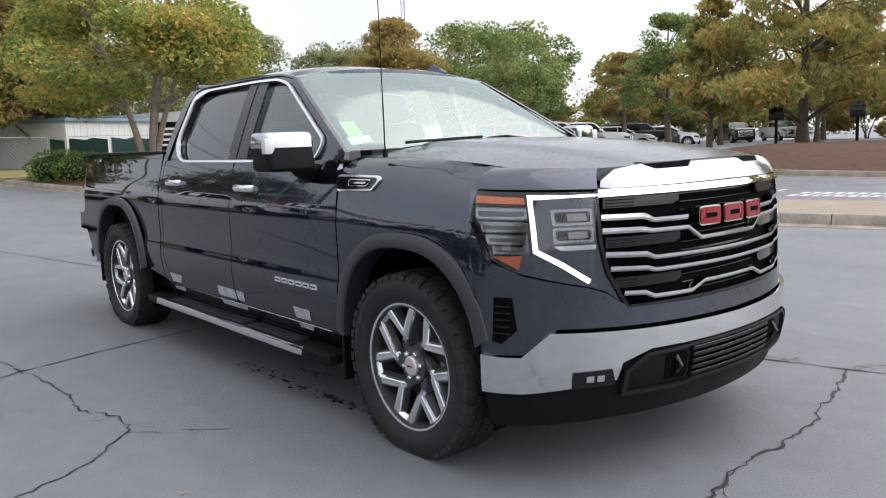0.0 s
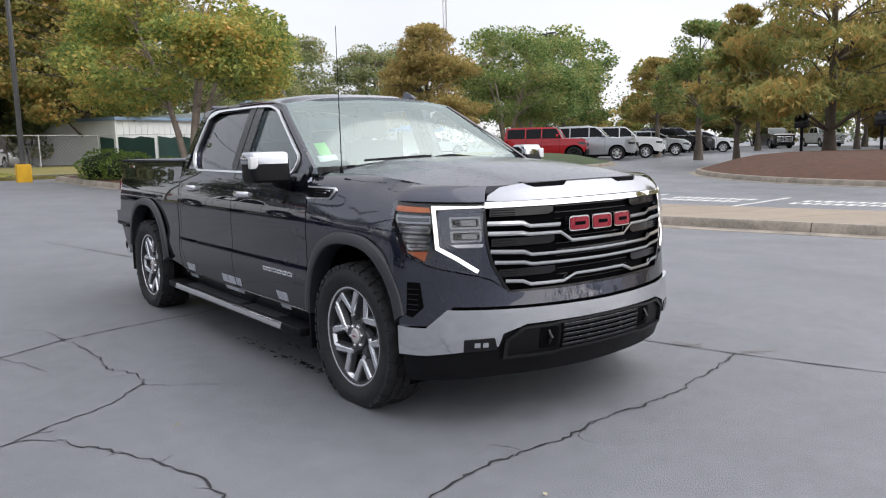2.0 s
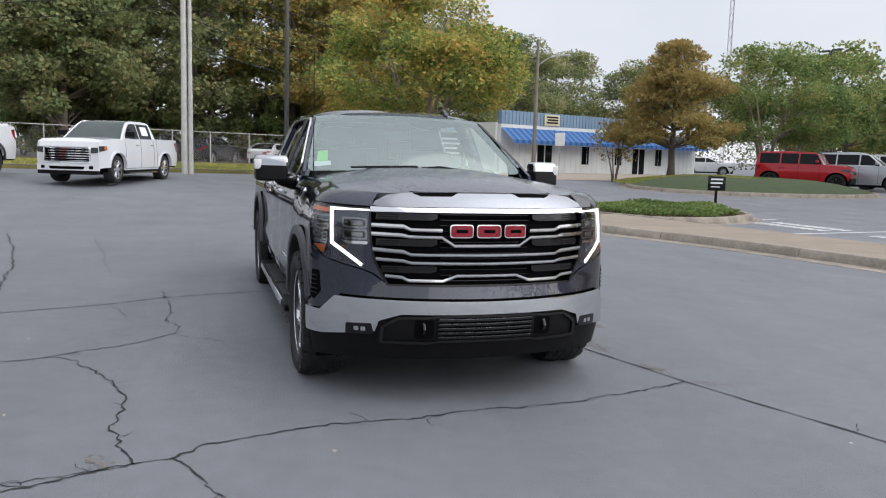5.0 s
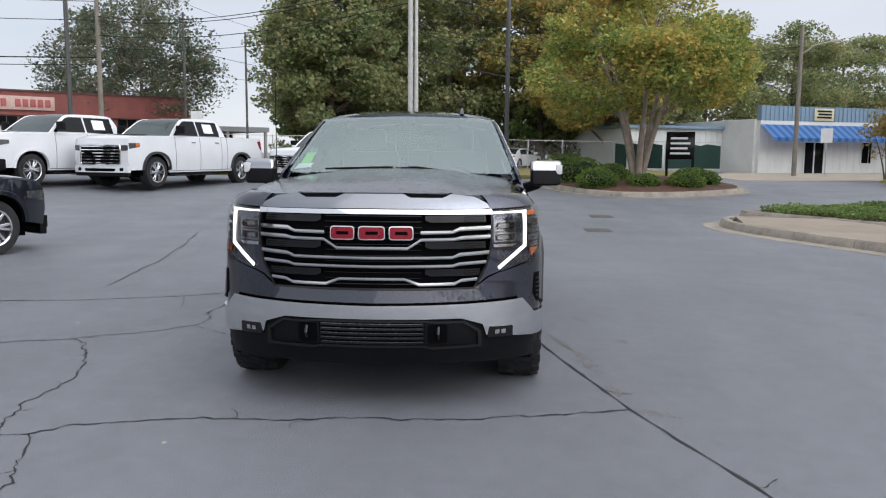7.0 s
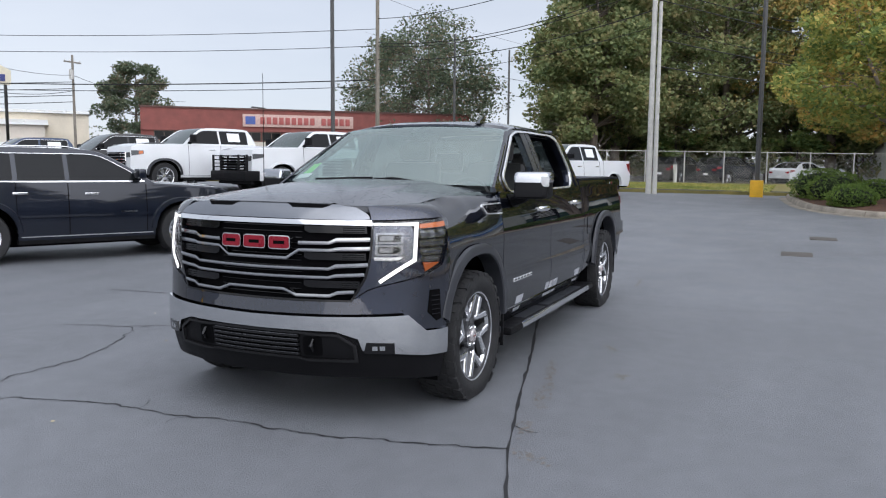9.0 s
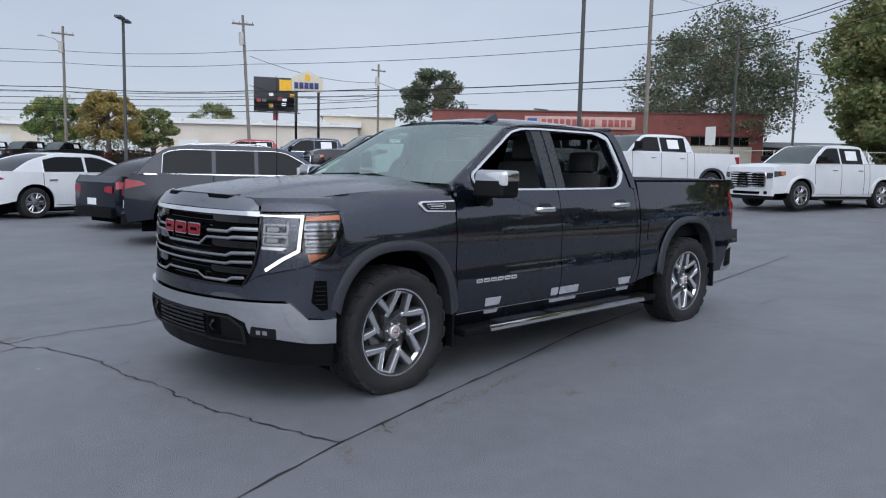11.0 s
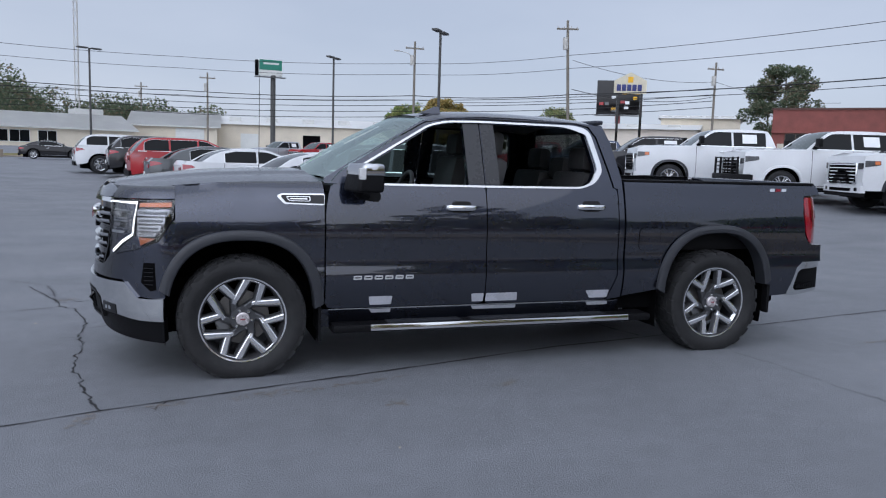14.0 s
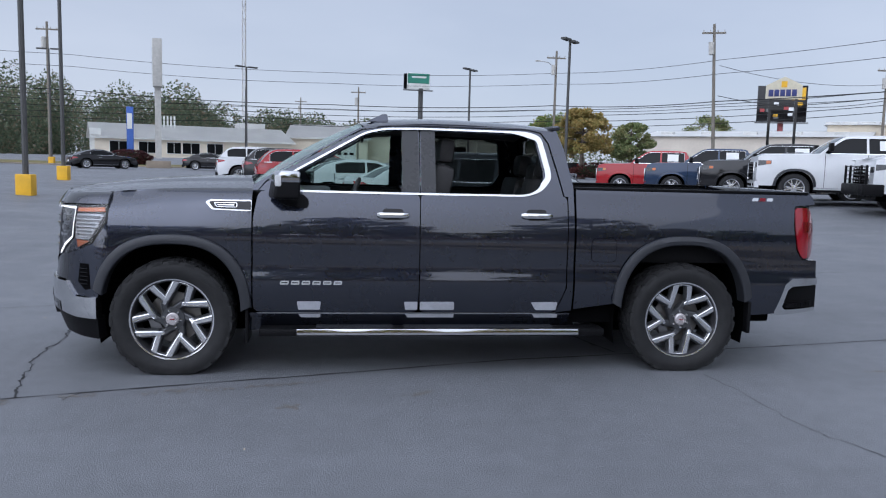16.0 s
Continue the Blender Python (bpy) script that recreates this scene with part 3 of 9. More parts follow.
    ring = loop + [loop[0]]
    dense = []
    for a, b in zip(ring, ring[1:]):
        k = max(1, int(math.dist(a, b) / 0.06))
        dense += [Vector((a[0] + (b[0] - a[0]) * i / k, a[1] + (b[1] - a[1]) * i / k)) for i in range(k)]
    rings = []
    for i, p in enumerate(dense):
        d = (dense[(i + 1) % len(dense)] - dense[i - 1]).normalized()
        n = Vector((d.y, -d.x))
        if n.dot(Vector((0.15, 1.5)) - p) < 0:
            n = -n
        # wider round the rear corner
        w = 0.014 + 0.028 * min(1, max(0, (-0.50 - p.x) / 0.14)) * min(1, max(0, (p.y - 1.29) / 0.06))
        q = p + n * w
        rings.append([bm.verts.new((c.x, s * (cab_y(c.y) + o), c.y)) for c, o in ((p, -0.005), (p, 0.008), (q, 0.008), (q, -0.006))])
    for i, a in enumerate(rings):
        b = rings[(i + 1) % len(rings)]
        for k in range(3):
            bm.faces.new((a[k], a[k + 1], b[k + 1], b[k]))
    part("window_trim", bm, TRIM, truck, "chrome window surround")
    # A-pillar, roof rail and rear pillar in one pressing
    rail = [(x, roof_c(x) - 0.062) for x in steps(0.52, -0.86, 14)]
    poly = [(1.332, 1.285), (1.332, 1.318), (1.20, 1.398), (0.60, 1.738)] + rail + [(-0.905, 1.62), (-0.955, 1.35), (-0.958, 0.45), (-0.84, 0.435), (-0.913, 0.62), (-0.913, 1.28), (-0.886, BELT), (-0.852, 1.43), (-0.792, 1.665), (-0.74, 1.744), (-0.64, 1.766), (0.17, 1.770), (0.42, 1.760), (0.585, 1.730), (1.155, 1.418), (1.25, 1.343), (1.297, BELT)]
    part("cab_side", panel(poly, cab, XS, ZS, 0.022), PAINT, truck)
    # rocker and sill line
    part("rocker", panel([(1.36, 0.29), (1.36, 0.428), (-0.95, 0.428), (-0.95, 0.29)], side_map(lambda x, z: cab_y(z) - 0.004 - 0.3 * max(0, 0.40 - z), s), XS, steps(0.29, 0.43, 5), 0.06), PAINT, truck)
    part("sill_strip", panel([(1.30, 0.424), (1.30, 0.431), (-0.84, 0.431), (-0.84, 0.424)], side_map(lambda x, z: cab_y(z) + 0.004, s), XS, [], 0.01), SATIN, truck, "thin bright strip under the doors")
    # bed side
    arch = superarch(HUB_R, HUB_Z, 0.512, 0.585, 8, 166, 40)
    poly = [(-0.972, 0.46)] + [(-0.972, 1.338), (-2.79, 1.352), (-2.82, 1.315), (-2.84, 1.262), (-2.675, 1.245), (-2.655, 1.10), (-2.68, 0.92), (-2.73, 0.845), (-2.85, 0.84), (-2.855, 0.705), (-2.67, 0.70), (-2.612, 0.655), (-2.555, 0.445), (-2.535, 0.425), (-2.36, 0.415)] + arch[::-1]
    part("bed_side", panel(poly, bed, steps(-0.98, -2.8, 34), steps(0.45, 1.36, 28), 0.05), PAINT, truck)
    # fuel door
    if s > 0:
        fd = rounded([(-1.09, 0.815), (-1.09, 0.985), (-1.275, 0.985), (-1.275, 0.815)], 0.04, 5)
        part("fuel_door_gap", panel([(x * 1.0 + (-1.1825 - x) * -0.035, z + (0.90 - z) * -0.035) for x, z in fd], side_map(lambda x, z: bed_y(z) + 0.0015, s), [], [], 0.003), DARK, truck)
        part("fuel_door", panel(fd, side_map(lambda x, z: bed_y(z) + 0.004, s), steps(-1.3, -1.05, 6), steps(0.8, 1, 6), 0.004), PAINT, truck)
    # flares
    for cx, lo, hi, ao, ho, ai, hi_ in ((HUB_F, -2, 192, 0.535, 0.588, 0.464, 0.522), (HUB_R, -10, 186, 0.550, 0.624, 0.482, 0.560)):
        o_, i_ = superarch(cx, HUB_Z, ao, ho, lo + 18, hi - 18, 44), superarch(cx, HUB_Z, ai, hi_, lo + 16, hi - 16, 44)
        bm = bmesh.new()
        rings = []
        for (ox, oz), (ix, iz) in zip(o_, i_):
            row = []
            for k, off in ((0.0, 0.0), (0.08, 0.022), (0.5, 0.034), (0.9, 0.030), (1.0, 0.022), (1.0, -0.09)):
                x, z = ox + (ix - ox) * k, oz + (iz - oz) * k
                base = 0.984 - 0.018 * max(0, (x - 2.2) / 0.2)
                row.append(bm.verts.new((x, s * (base + off - 0.006), z)))
            rings.append(row)
        for a, b in zip(rings, rings[1:]):
            for k in range(5):
                bm.faces.new((a[k], a[k + 1], b[k + 1], b[k]))
        part("fender_flare", bm, FLARE, truck, "smooth dark plastic wheel arch flare")
        # liner
        bm = bmesh.new()
        li = superarch(cx, HUB_Z, ai + 0.03, hi_ + 0.025, -14, 194, 30)
        ro = [[bm.verts.new((x, s * y, z)) for y in (0.93, 0.45)] for x, z in li]
        for a, b in zip(ro, ro[1:]):
            bm.faces.new((a[0], a[1], b[1], b[0]))
        bm.faces.new([r[1] for r in ro])
        part("wheel_liner", bm, DARK, truck, "black felt wheel liner")
    # pale grey patches low on the doors and the rocker
    for x0, x1, x2, x3 in ((1.025, 0.857, 0.864, 1.015), (0.272, 0.176, 0.176, 0.262), (0.158, -0.086, -0.090, 0.158), (-0.650, -0.850, -0.842, -0.690)):
        part("door_patch", panel(rounded([(x0, 0.513), (x1, 0.514), (x2, 0.452), (x3, 0.452)], 0.008), side_map(lambda x, z: cab_y(z) + 0.0025, s), XS, [0.47, 0.49], 0.001), PALE_PATCH, truck, "pale patch low on the door")
    for x0, x1 in ((1.015, 0.862), (0.262, -0.09), (-0.670, -0.86)):
        part("rocker_patch", panel([(x0, 0.420), (x1, 0.420), (x1, 0.392), (x0 - 0.02, 0.392)], side_map(lambda x, z: cab_y(z) - 0.0015 - 0.3 * max(0, 0.40 - z), s), XS, [], 0.001), PALE_PATCH, truck, "pale patch on the rocker")
    # mud guard
    part("mud_guard", boxes((1.355, 1.375, s * 0.76, s * 0.985, 0.22, 0.46), bevel=0.006), BLACK, truck)
    # running board
    board = new("running_board")
    board.parent = truck
    bm = bmesh.new()
    box(bm, -1.20, 1.28, s * 0.815, s * 1.015, 0.272, 0.328, 0.018)
    part("step_body", bm, BLACK, board, "black running board")
    bm = boxes((-1.00, 1.02, s * 1.000, s * 1.024, 0.284, 0.326), bevel=0.003)
    for v in bm.verts:
        if v.co.z > 0.31:
            v.co.y -= s * 0.010
    part("bright_strip", bm, SATIN, board, "brushed bright edge strip")
    for cx in (0.62, 0.0, -0.55):
        bm = bmesh.new()
        for i in range(8):
            box(bm, cx - 0.27, cx + 0.27, s * (0.832 + i * 0.020), s * (0.843 + i * 0.020), 0.326, 0.335)
        part("tread_pad", bm, FLARE, board, "ribbed black tread pad")
    for cx in (0.95, 0.35, -0.1, -0.6, -0.95):
        part("bracket", boxes((cx - 0.05, cx + 0.05, s * 0.70, s * 0.88, 0.30, 0.37), bevel=0.01), DARK, board)
    # mirror
    mir = new("door_mirror")
    mir.parent = truck
    bm = bmesh.new()
    tube(bm, [(1.05, s * 0.92, 1.205), (1.10, s * 0.975, 1.222), (1.125, s * 1.03, 1.245), (1.12, s * 1.06, 1.275)], [0.038, 0.040, 0.042, 0.040], 10)
    part("arm", bm, BLACK, mir)
    part("sail", panel(rounded([(1.15, 1.265), (0.985, 1.262), (0.945, 1.22), (0.950, 1.165), (1.04, 1.168), (1.11, 1.20)], 0.03), side_map(lambda x, z: cab_y(z) + 0.006, s), XS, ZS, 0.02), BLACK, mir)

    def shell(z0, z1, grow=0.0):
        bm = bmesh.new()
        box(bm, 1.045 - grow, 1.205 + grow, s * (0.985 - grow), s * (1.215 + grow), z0, z1, 0.035, segments=3)
        for v in bm.verts:
            k = (abs(v.co.y) - 0.985) / 0.23
            v.co.x -= 0.06 * k
            if v.co.x > 1.12:
                v.co.x -= 0.02 * (v.co.z - 1.35) / 0.1
        return bm
    part("lower_shell", shell(1.235, 1.40), BLACK, mir, "black mirror housing")
    part("cap", shell(1.335, 1.425, 0.004), material("cap_chrome", (0.46, 0.47, 0.49), rough=0.10, metal=1, vary=0.02, rough_vary=0), mir, "chrome mirror cap")
    bm = boxes((1.115, 1.157, s * 1.168, s * 1.222, 1.322, 1.395), bevel=0.008)
    part("side_marker", bm, material("marker_lens", (0.6, 0.6, 0.6), rough=0.25, vary=0.1), mir, "clear side marker lamp")
    bm = boxes((1.00, 1.012, s * 1.005, s * 1.19, 1.26, 1.40), bevel=0.004)
    part("mirror_glass", bm, CHROME, mir)
    # fender badge: chrome surround with a dark inlay
    sur = [(1.335, 1.215), (1.62, 1.212), (1.648, 1.195), (1.60, 1.145), (1.335, 1.138)]
    vent = part("fender_vent", panel(rounded(sur, 0.012), side_map(lambda x, z: fender_y(x, z) + 0.010, s), XS, [], 0.012), TRIM, truck, "chrome fender vent surround")
    part("inlay", panel(rounded([(1.338, 1.206), (1.612, 1.203), (1.622, 1.194), (1.590, 1.155), (1.338, 1.147)], 0.008), side_map(lambda x, z: fender_y(x, z) + 0.013, s), XS, [], 0.003), GLOSS, vent)
    part("lettering_bar", panel(rounded([(1.43, 1.196), (1.59, 1.195), (1.57, 1.164), (1.43, 1.163)], 0.012), side_map(lambda x, z: fender_y(x, z) + 0.0165, s), XS, [], 0.003), SATIN, vent)
    part("lettering_slot", panel(rounded([(1.436, 1.191), (1.582, 1.190), (1.566, 1.169), (1.436, 1.168)], 0.008), side_map(lambda x, z: fender_y(x, z) + 0.0185, s), XS, [], 0.002), DARK, vent)
    part("lettering_core", panel([(1.450, 1.184), (1.566, 1.183), (1.558, 1.176), (1.450, 1.175)], side_map(lambda x, z: fender_y(x, z) + 0.0195, s), XS, [], 0.002), SATIN, vent)
    # model name: plain chrome bars
    for k in range(6):
        x0 = 1.14 - k * 0.0735
        part("name_bar", panel(rounded([(x0, 0.634), (x0 - 0.006, 0.662), (x0 - 0.062, 0.662), (x0 - 0.060, 0.634)], 0.008), side_map(lambda x, z: cab_y(z) + 0.005, s), [], [], 0.006), TRIM, truck, "chrome name bar on the door")
        part("name_slot", panel([(x0 - 0.012, 0.645), (x0 - 0.012, 0.651), (x0 - 0.052, 0.651), (x0 - 0.052, 0.645)], side_map(lambda x, z: cab_y(z) + 0.0065, s), [], [], 0.002), DARK, truck)
    for k, mt in enumerate((CHROME, BADGE_RED, CHROME)):
        x0 = -2.33 - k * 0.058
        part("trim_badge", panel(rounded([(x0, 1.278), (x0 - 0.01, 1.302), (x0 - 0.055, 1.302), (x0 - 0.05, 1.278)], 0.006), side_map(lambda x, z: bed_y(z) + 0.004, s), [], [], 0.005), mt, truck)
    # tail lamp
    tl = new("tail_lamp")
    tl.parent = truck
    def tail(grow, inset):
        def f(x, z, o):
            k = max(0, (-2.70 - x) / 0.17)
            return (x, s * (bed_y(z) - 0.006 - inset + o - 0.10 * k * k), z)
        g = grow
        return panel(rounded([(-2.675 - g, 1.240 - g), (-2.83, 1.236 - g), (-2.91 + g, 1.10), (-2.90 + g, 0.92), (-2.845, 0.848 + g), (-2.735 - g, 0.848 + g), (-2.688 - g, 0.93), (-2.668 - g, 1.10)], 0.03), f, steps(-2.92, -2.66, 8), steps(0.8, 1.25, 8), 0.08)
    part("housing", tail(-0.006, 0.012), GLOSS, tl)
    part("lens", tail(0.006, 0.0), RED_LENS, tl, "glossy red tail lamp lens")
    part("reverse_lens", panel([(-2.74, 1.05), (-2.74, 1.13), (-2.84, 1.12), (-2.845, 1.06)], side_map(lambda x, z: bed_y(z) + 0.003 - 0.10 * max(0, (-2.70 - x) / 0.17) ** 2, s), steps(-2.9, -2.7, 6), [], 0.004), material("dark_red_lens", (0.16, 0.006, 0.01), rough=0.15, coat=1), tl)


for s_ in (1, -1):
    build_sides(s_)

CLEAR_BALL = material("projector_lens", (0.16, 0.165, 0.175), rough=0.04, metal=0.6, vary=0.05, coat=1)


def nose_off(extra):
    return lambda th, z, o: nose(th, z, o + extra)


TH = steps(-math.pi / 2, math.pi / 2, 64)
NZ = steps(0.2, 1.3, 44)


def both(half):
    """A closed outline over both sides from the half outline that runs from the middle to the middle."""
    return half + [(-t, z) for t, z in half[::-1] if abs(t) > 1e-6]


def npart(name, poly, off, mat, parent, depth=0.03, label="", fine=True):
    return part(name, panel(poly, nose_off(off), TH if fine else [], NZ if fine else [], depth), mat, parent, label)


def build_front():
    side = math.pi / 2 - 0.001
    # body-coloured fascia under lamps and grille
    for s in (1, -1):
        half = [(0, 0.632), (ty(0.5, 0.64), 0.638), (tx(2.60, 0.64), 0.645), (tx(2.52, 0.55), 0.548), (tx(2.38, 0.54), 0.538), (tx(2.345, 0.54), 0.540), (tx(2.345, 0.60), 0.60), (tx(2.31, 0.67), 0.67), (side, 0.74), (side, 1.04), (tx(2.293, 1.03), 1.03), (tx(2.375, 0.90), 0.902), (tx(2.50, 0.85), 0.848), (ty(0.715, 0.79), 0.792), (ty(0.66, 0.76), 0.770), (ty(0.57, 0.71), 0.708), (ty(0.3, 0.705), 0.703), (0, 0.703)]
        npart("front_fascia", [(s * t, z) for t, z in half], 0.0, PAINT, truck, 0.06)
        # dark cheek between grille and lamp
        ch = [(ty(0.665, 1.135), 1.135), (ty(0.845, 1.135), 1.138), (tx(2.48, 0.9), 0.86), (ty(0.715, 0.80), 0.796), (ty(0.655, 0.77), 0.774), (ty(0.585, 0.72), 0.722), (ty(0.645, 0.84), 0.84), (ty(0.662, 0.95), 0.95)]
        npart("lamp_cheek", [(s * t, z) for t, z in ch], -0.012, PAINT, truck, 0.05)
        lamp = new("headlamp")
        lamp.parent = truck
        hs = [(ty(0.665, 1.15), 1.150), (ty(0.86, 1.16), 1.158), (tx(2.275, 1.16), 1.166), (tx(2.29, 1.05), 1.05), (tx(2.38, 0.92), 0.905), (tx(2.47, 0.86), 0.86), (ty(0.70, 0.795), 0.800), (ty(0.70, 0.93), 0.93)]
        npart("housing", [(s * t, z) for t, z in hs], -0.022, GLOSS, lamp, 0.08, "black lamp housing")
        # running light: a tube that faces forwards, dark on its flanks
        way = [Vector(nose(ty(y, z), z, -0.004)) for y, z in ((0.668, 1.137), (0.76, 1.137), (0.868, 1.137), (0.872, 1.04), (0.872, 0.938), (0.80, 0.884), (0.716, 0.818))]
        for nm, w0, d0, d1, mt, lb in (("running_light", 0.0050, 0.004, -0.004, LED, "bright white angled light tube"), ("light_edge", 0.0090, 0.0, -0.045, GLOSS, "black flank of the light tube")):
            bm = bmesh.new()
            fw = Vector((0.966, 0.259, 0))
            rows = []
            for i, p in enumerate(way):
                d0_, d1_ = (p - way[i - 1]).normalized() if i else None, (way[i + 1] - p).normalized() if i < len(way) - 1 else None
                u, v = d0_ or d1_, d1_ or d0_
                q = (u + v).normalized()
                n = q.cross(fw).normalized() * (w0 if i < 2 else w0 + 0.0045) / max(0.6, q.dot(u))
                rows.append([bm.verts.new(((c := p + n * k + fw * d).x, s * c.y, c.z)) for k, d in ((-1, d0), (1, d0), (1, d1), (-1, d1))])
            for u, v in zip(rows, rows[1:]):
                for k in range(4):
                    bm.faces.new((u[k], u[(k + 1) % 4], v[(k + 1) % 4], v[k]))
            bm.faces.new(rows[0]), bm.faces.new(rows[-1][::-1])
            part(nm, bm, mt, lamp, lb)
        # projector cells
        for z0, z1 in ((1.03, 1.09), (0.965, 1.022)):
            o = rounded([(ty(0.69, z0), z0), (ty(0.82, z0), z0), (ty(0.82, z1), z1), (ty(0.69, z1), z1)], 0.012)
            npart("cell_bezel", [(s * t, z) for t, z in o], -0.010, LOUVRE, lamp, 0.03)
            i = rounded([(ty(0.70, z0), z0 + 0.010), (ty(0.81, z0), z0 + 0.010), (ty(0.81, z1), z1 - 0.010), (ty(0.70, z1), z1 - 0.010)], 0.010)
            npart("cell_reflector", [(s * t, z) for t, z in i], -0.006, GLOSS, lamp, 0.02)
            g = rounded([(ty(0.712, z0), z0 + 0.016), (ty(0.775, z0), z0 + 0.016), (ty(0.775, z1), z1 - 0.016), (ty(0.712, z1), z1 - 0.016)], 0.006)
            npart("projector", [(s * t, z) for t, z in g], -0.004, CLEAR_BALL, lamp, 0.01, "clear projector lens")
        low_ = [(ty(0.685, 0.95), 0.955), (ty(0.822, 0.955), 0.955), (ty(0.80, 0.935), 0.938), (ty(0.69, 0.935), 0.938)]
        npart("lamp_ledge", [(s * t, z) for t, z in low_], -0.004, SATIN, lamp, 0.03)
        lens = npart("lens", [(s * t, z) for t, z in hs], 0.010, CLEAR, lamp, 0.0, "clear headlamp lens")
        lens.visible_shadow = False
        # turn lamp wrapping round the side: amber on top, chrome louvres below
        am = [(tx(2.508, 1.13), 1.136), (tx(2.30, 1.14), 1.146), (tx(2.30, 1.10), 1.118), (tx(2.508, 1.10), 1.112)]
        npart("turn_lamp", [(s * t, z) for t, z in am], -0.006, AMBER, lamp, 0.02, "amber turn lamp")
        for k, (z0, h0) in enumerate(((1.098, 0.040), (1.046, 0.036), (0.998, 0.034), (0.954, 0.026))):
            xr = 2.305 + k * 0.028
            lv = rounded([(tx(2.508, z0), z0), (tx(xr, z0), z0 + 0.003), (tx(xr + 0.012, z0), z0 - h0), (tx(2.508, z0), z0 - h0)], 0.012)
            npart("louvre", [(s * t, z) for t, z in lv], -0.004, LOUVRE, lamp, 0.02, "bright lamp louvre")
            lv = rounded([(tx(2.498, z0), z0 - 0.011), (tx(xr + 0.018, z0), z0 - 0.010), (tx(xr + 0.024, z0), z0 - h0 + 0.010), (tx(2.498, z0), z0 - h0 + 0.010)], 0.006)
            npart("louvre_slot", [(s * t, z) for t, z in lv], -0.001, material("lamp_grey", (0.10, 0.105, 0.115), rough=0.15, metal=0.6, vary=0.1), lamp, 0.01)
        a2 = [(tx(2.50, 0.92), 0.922), (tx(2.40, 0.92), 0.918), (tx(2.49, 0.88), 0.872)]
        npart("side_reflector", [(s * t, z) for t, z in a2], -0.003, material("dark_amber", (0.30, 0.075, 0.02), rough=0.15, vary=0.1, coat=0.5), lamp, 0.02)
        # air slot with fins at the bumper's corner
        sl = [(tx(2.47, 0.76), 0.765), (tx(2.405, 0.76), 0.765), (tx(2.395, 0.63), 0.595), (tx(2.43, 0.62), 0.585), (tx(2.485, 0.66), 0.64)]
        slot = npart("air_slot", [(s * t, z) for t, z in sl], 0.003, DARK, truck, 0.006, "black air slot")
        for k in range(5):
            z0 = 0.735 - k * 0.026
            fin = [(tx(2.465, z0), z0), (tx(2.41, z0), z0), (tx(2.41, z0), z0 - 0.006), (tx(2.465, z0), z0 - 0.006)]
            npart("fin", [(s * t, z) for t, z in fin], 0.010, GLOSS, slot, 0.01)
        lip = [(ty(0.66, 1.16), 1.160), (ty(0.86, 1.165), 1.166), (side, 1.170), (side, 1.245), (tx(2.40, 1.24), 1.243), (ty(0.72, 1.24), 1.240), (ty(0.60, 1.24), 1.236)]
        npart("hood_corner", [(s * t, z) for t, z in lip], 0.0, PAINT, truck, 0.05)
    # chrome leading edge of the hood
    half = [(0, 1.165), (ty(0.60, 1.165), 1.160), (ty(0.655, 1.165), 1.166), (ty(0.64, 1.19), 1.190), (ty(0.56, 1.23), 1.228), (ty(0.47, 1.24), 1.240), (ty(0.43, 1.243), 1.243), (ty(0.385, 1.222), 1.222), (ty(0.21, 1.222), 1.224), (ty(0.17, 1.243), 1.243), (0, 1.243)]
    bar = npart("hood_bar", both(half), 0.010, material("hood_chrome", (0.26, 0.27, 0.29), rough=0.13, metal=1, vary=0.03, rough_vary=0), truck, 0.05, "bright chrome bar along the hood's front")
    for s in (1, -1):
        sc = [(ty(0.44, 1.25), 1.2485), (ty(0.385, 1.222), 1.220), (ty(0.21, 1.222), 1.222), (ty(0.16, 1.25), 1.2485)]
        npart("bar_notch", [(s * t, z) for t, z in sc], 0.004, DARK, bar, 0.03)
    # grille
    grille = new("grille")
    grille.parent = truck
    half = [(0, 0.712), (ty(0.575, 0.712), 0.714), (ty(0.64, 0.84), 0.84), (ty(0.665, 0.96), 0.96), (ty(0.668, 1.15), 1.155), (0, 1.155)]
    npart("backing", both(half), -0.045, DARK, grille, 0.02, "black honeycomb backing")
    npart("surround", [(0, 0.704), (ty(0.58, 0.705), 0.706), (ty(0.652, 0.84), 0.84), (ty(0.675, 0.96), 0.96), (ty(0.675, 1.15), 1.155), (ty(0.664, 1.15), 1.155), (ty(0.663, 0.96), 0.96), (ty(0.64, 0.845), 0.845), (ty(0.572, 0.716), 0.717), (0, 0.716), (-ty(0.572, 0.716), 0.717), (-ty(0.64, 0.845), 0.845), (-ty(0.663, 0.96), 0.96), (-ty(0.664, 1.15), 1.155), (-ty(0.675, 1.15), 1.155), (-ty(0.675, 0.96), 0.96), (-ty(0.652, 0.84), 0.84), (-ty(0.58, 0.705), 0.706)], 0.0, GLOSS, grille, 0.06)

    def rail(name, rows, off, mat, parent, label=""):
        """A bar over both sides from rows of (y, z, height); a grille bar has a dark lower edge."""
        if name == "grille_bar":
            rail("bar_edge", [(y, z - h * 0.30, h * 0.44) for y, z, h in rows], off - 0.004, material("dark_chrome", (0.26, 0.265, 0.28), rough=0.16, metal=1, vary=0.03), parent, "dark lower edge of a grille bar")
            rows = [(y, z + h * 0.18, h * 0.60) for y, z, h in rows]
        up = [(ty(y, z), z + h / 2) for y, z, h in rows]
        dn = [(ty(y, z), z - h / 2) for y, z, h in rows]
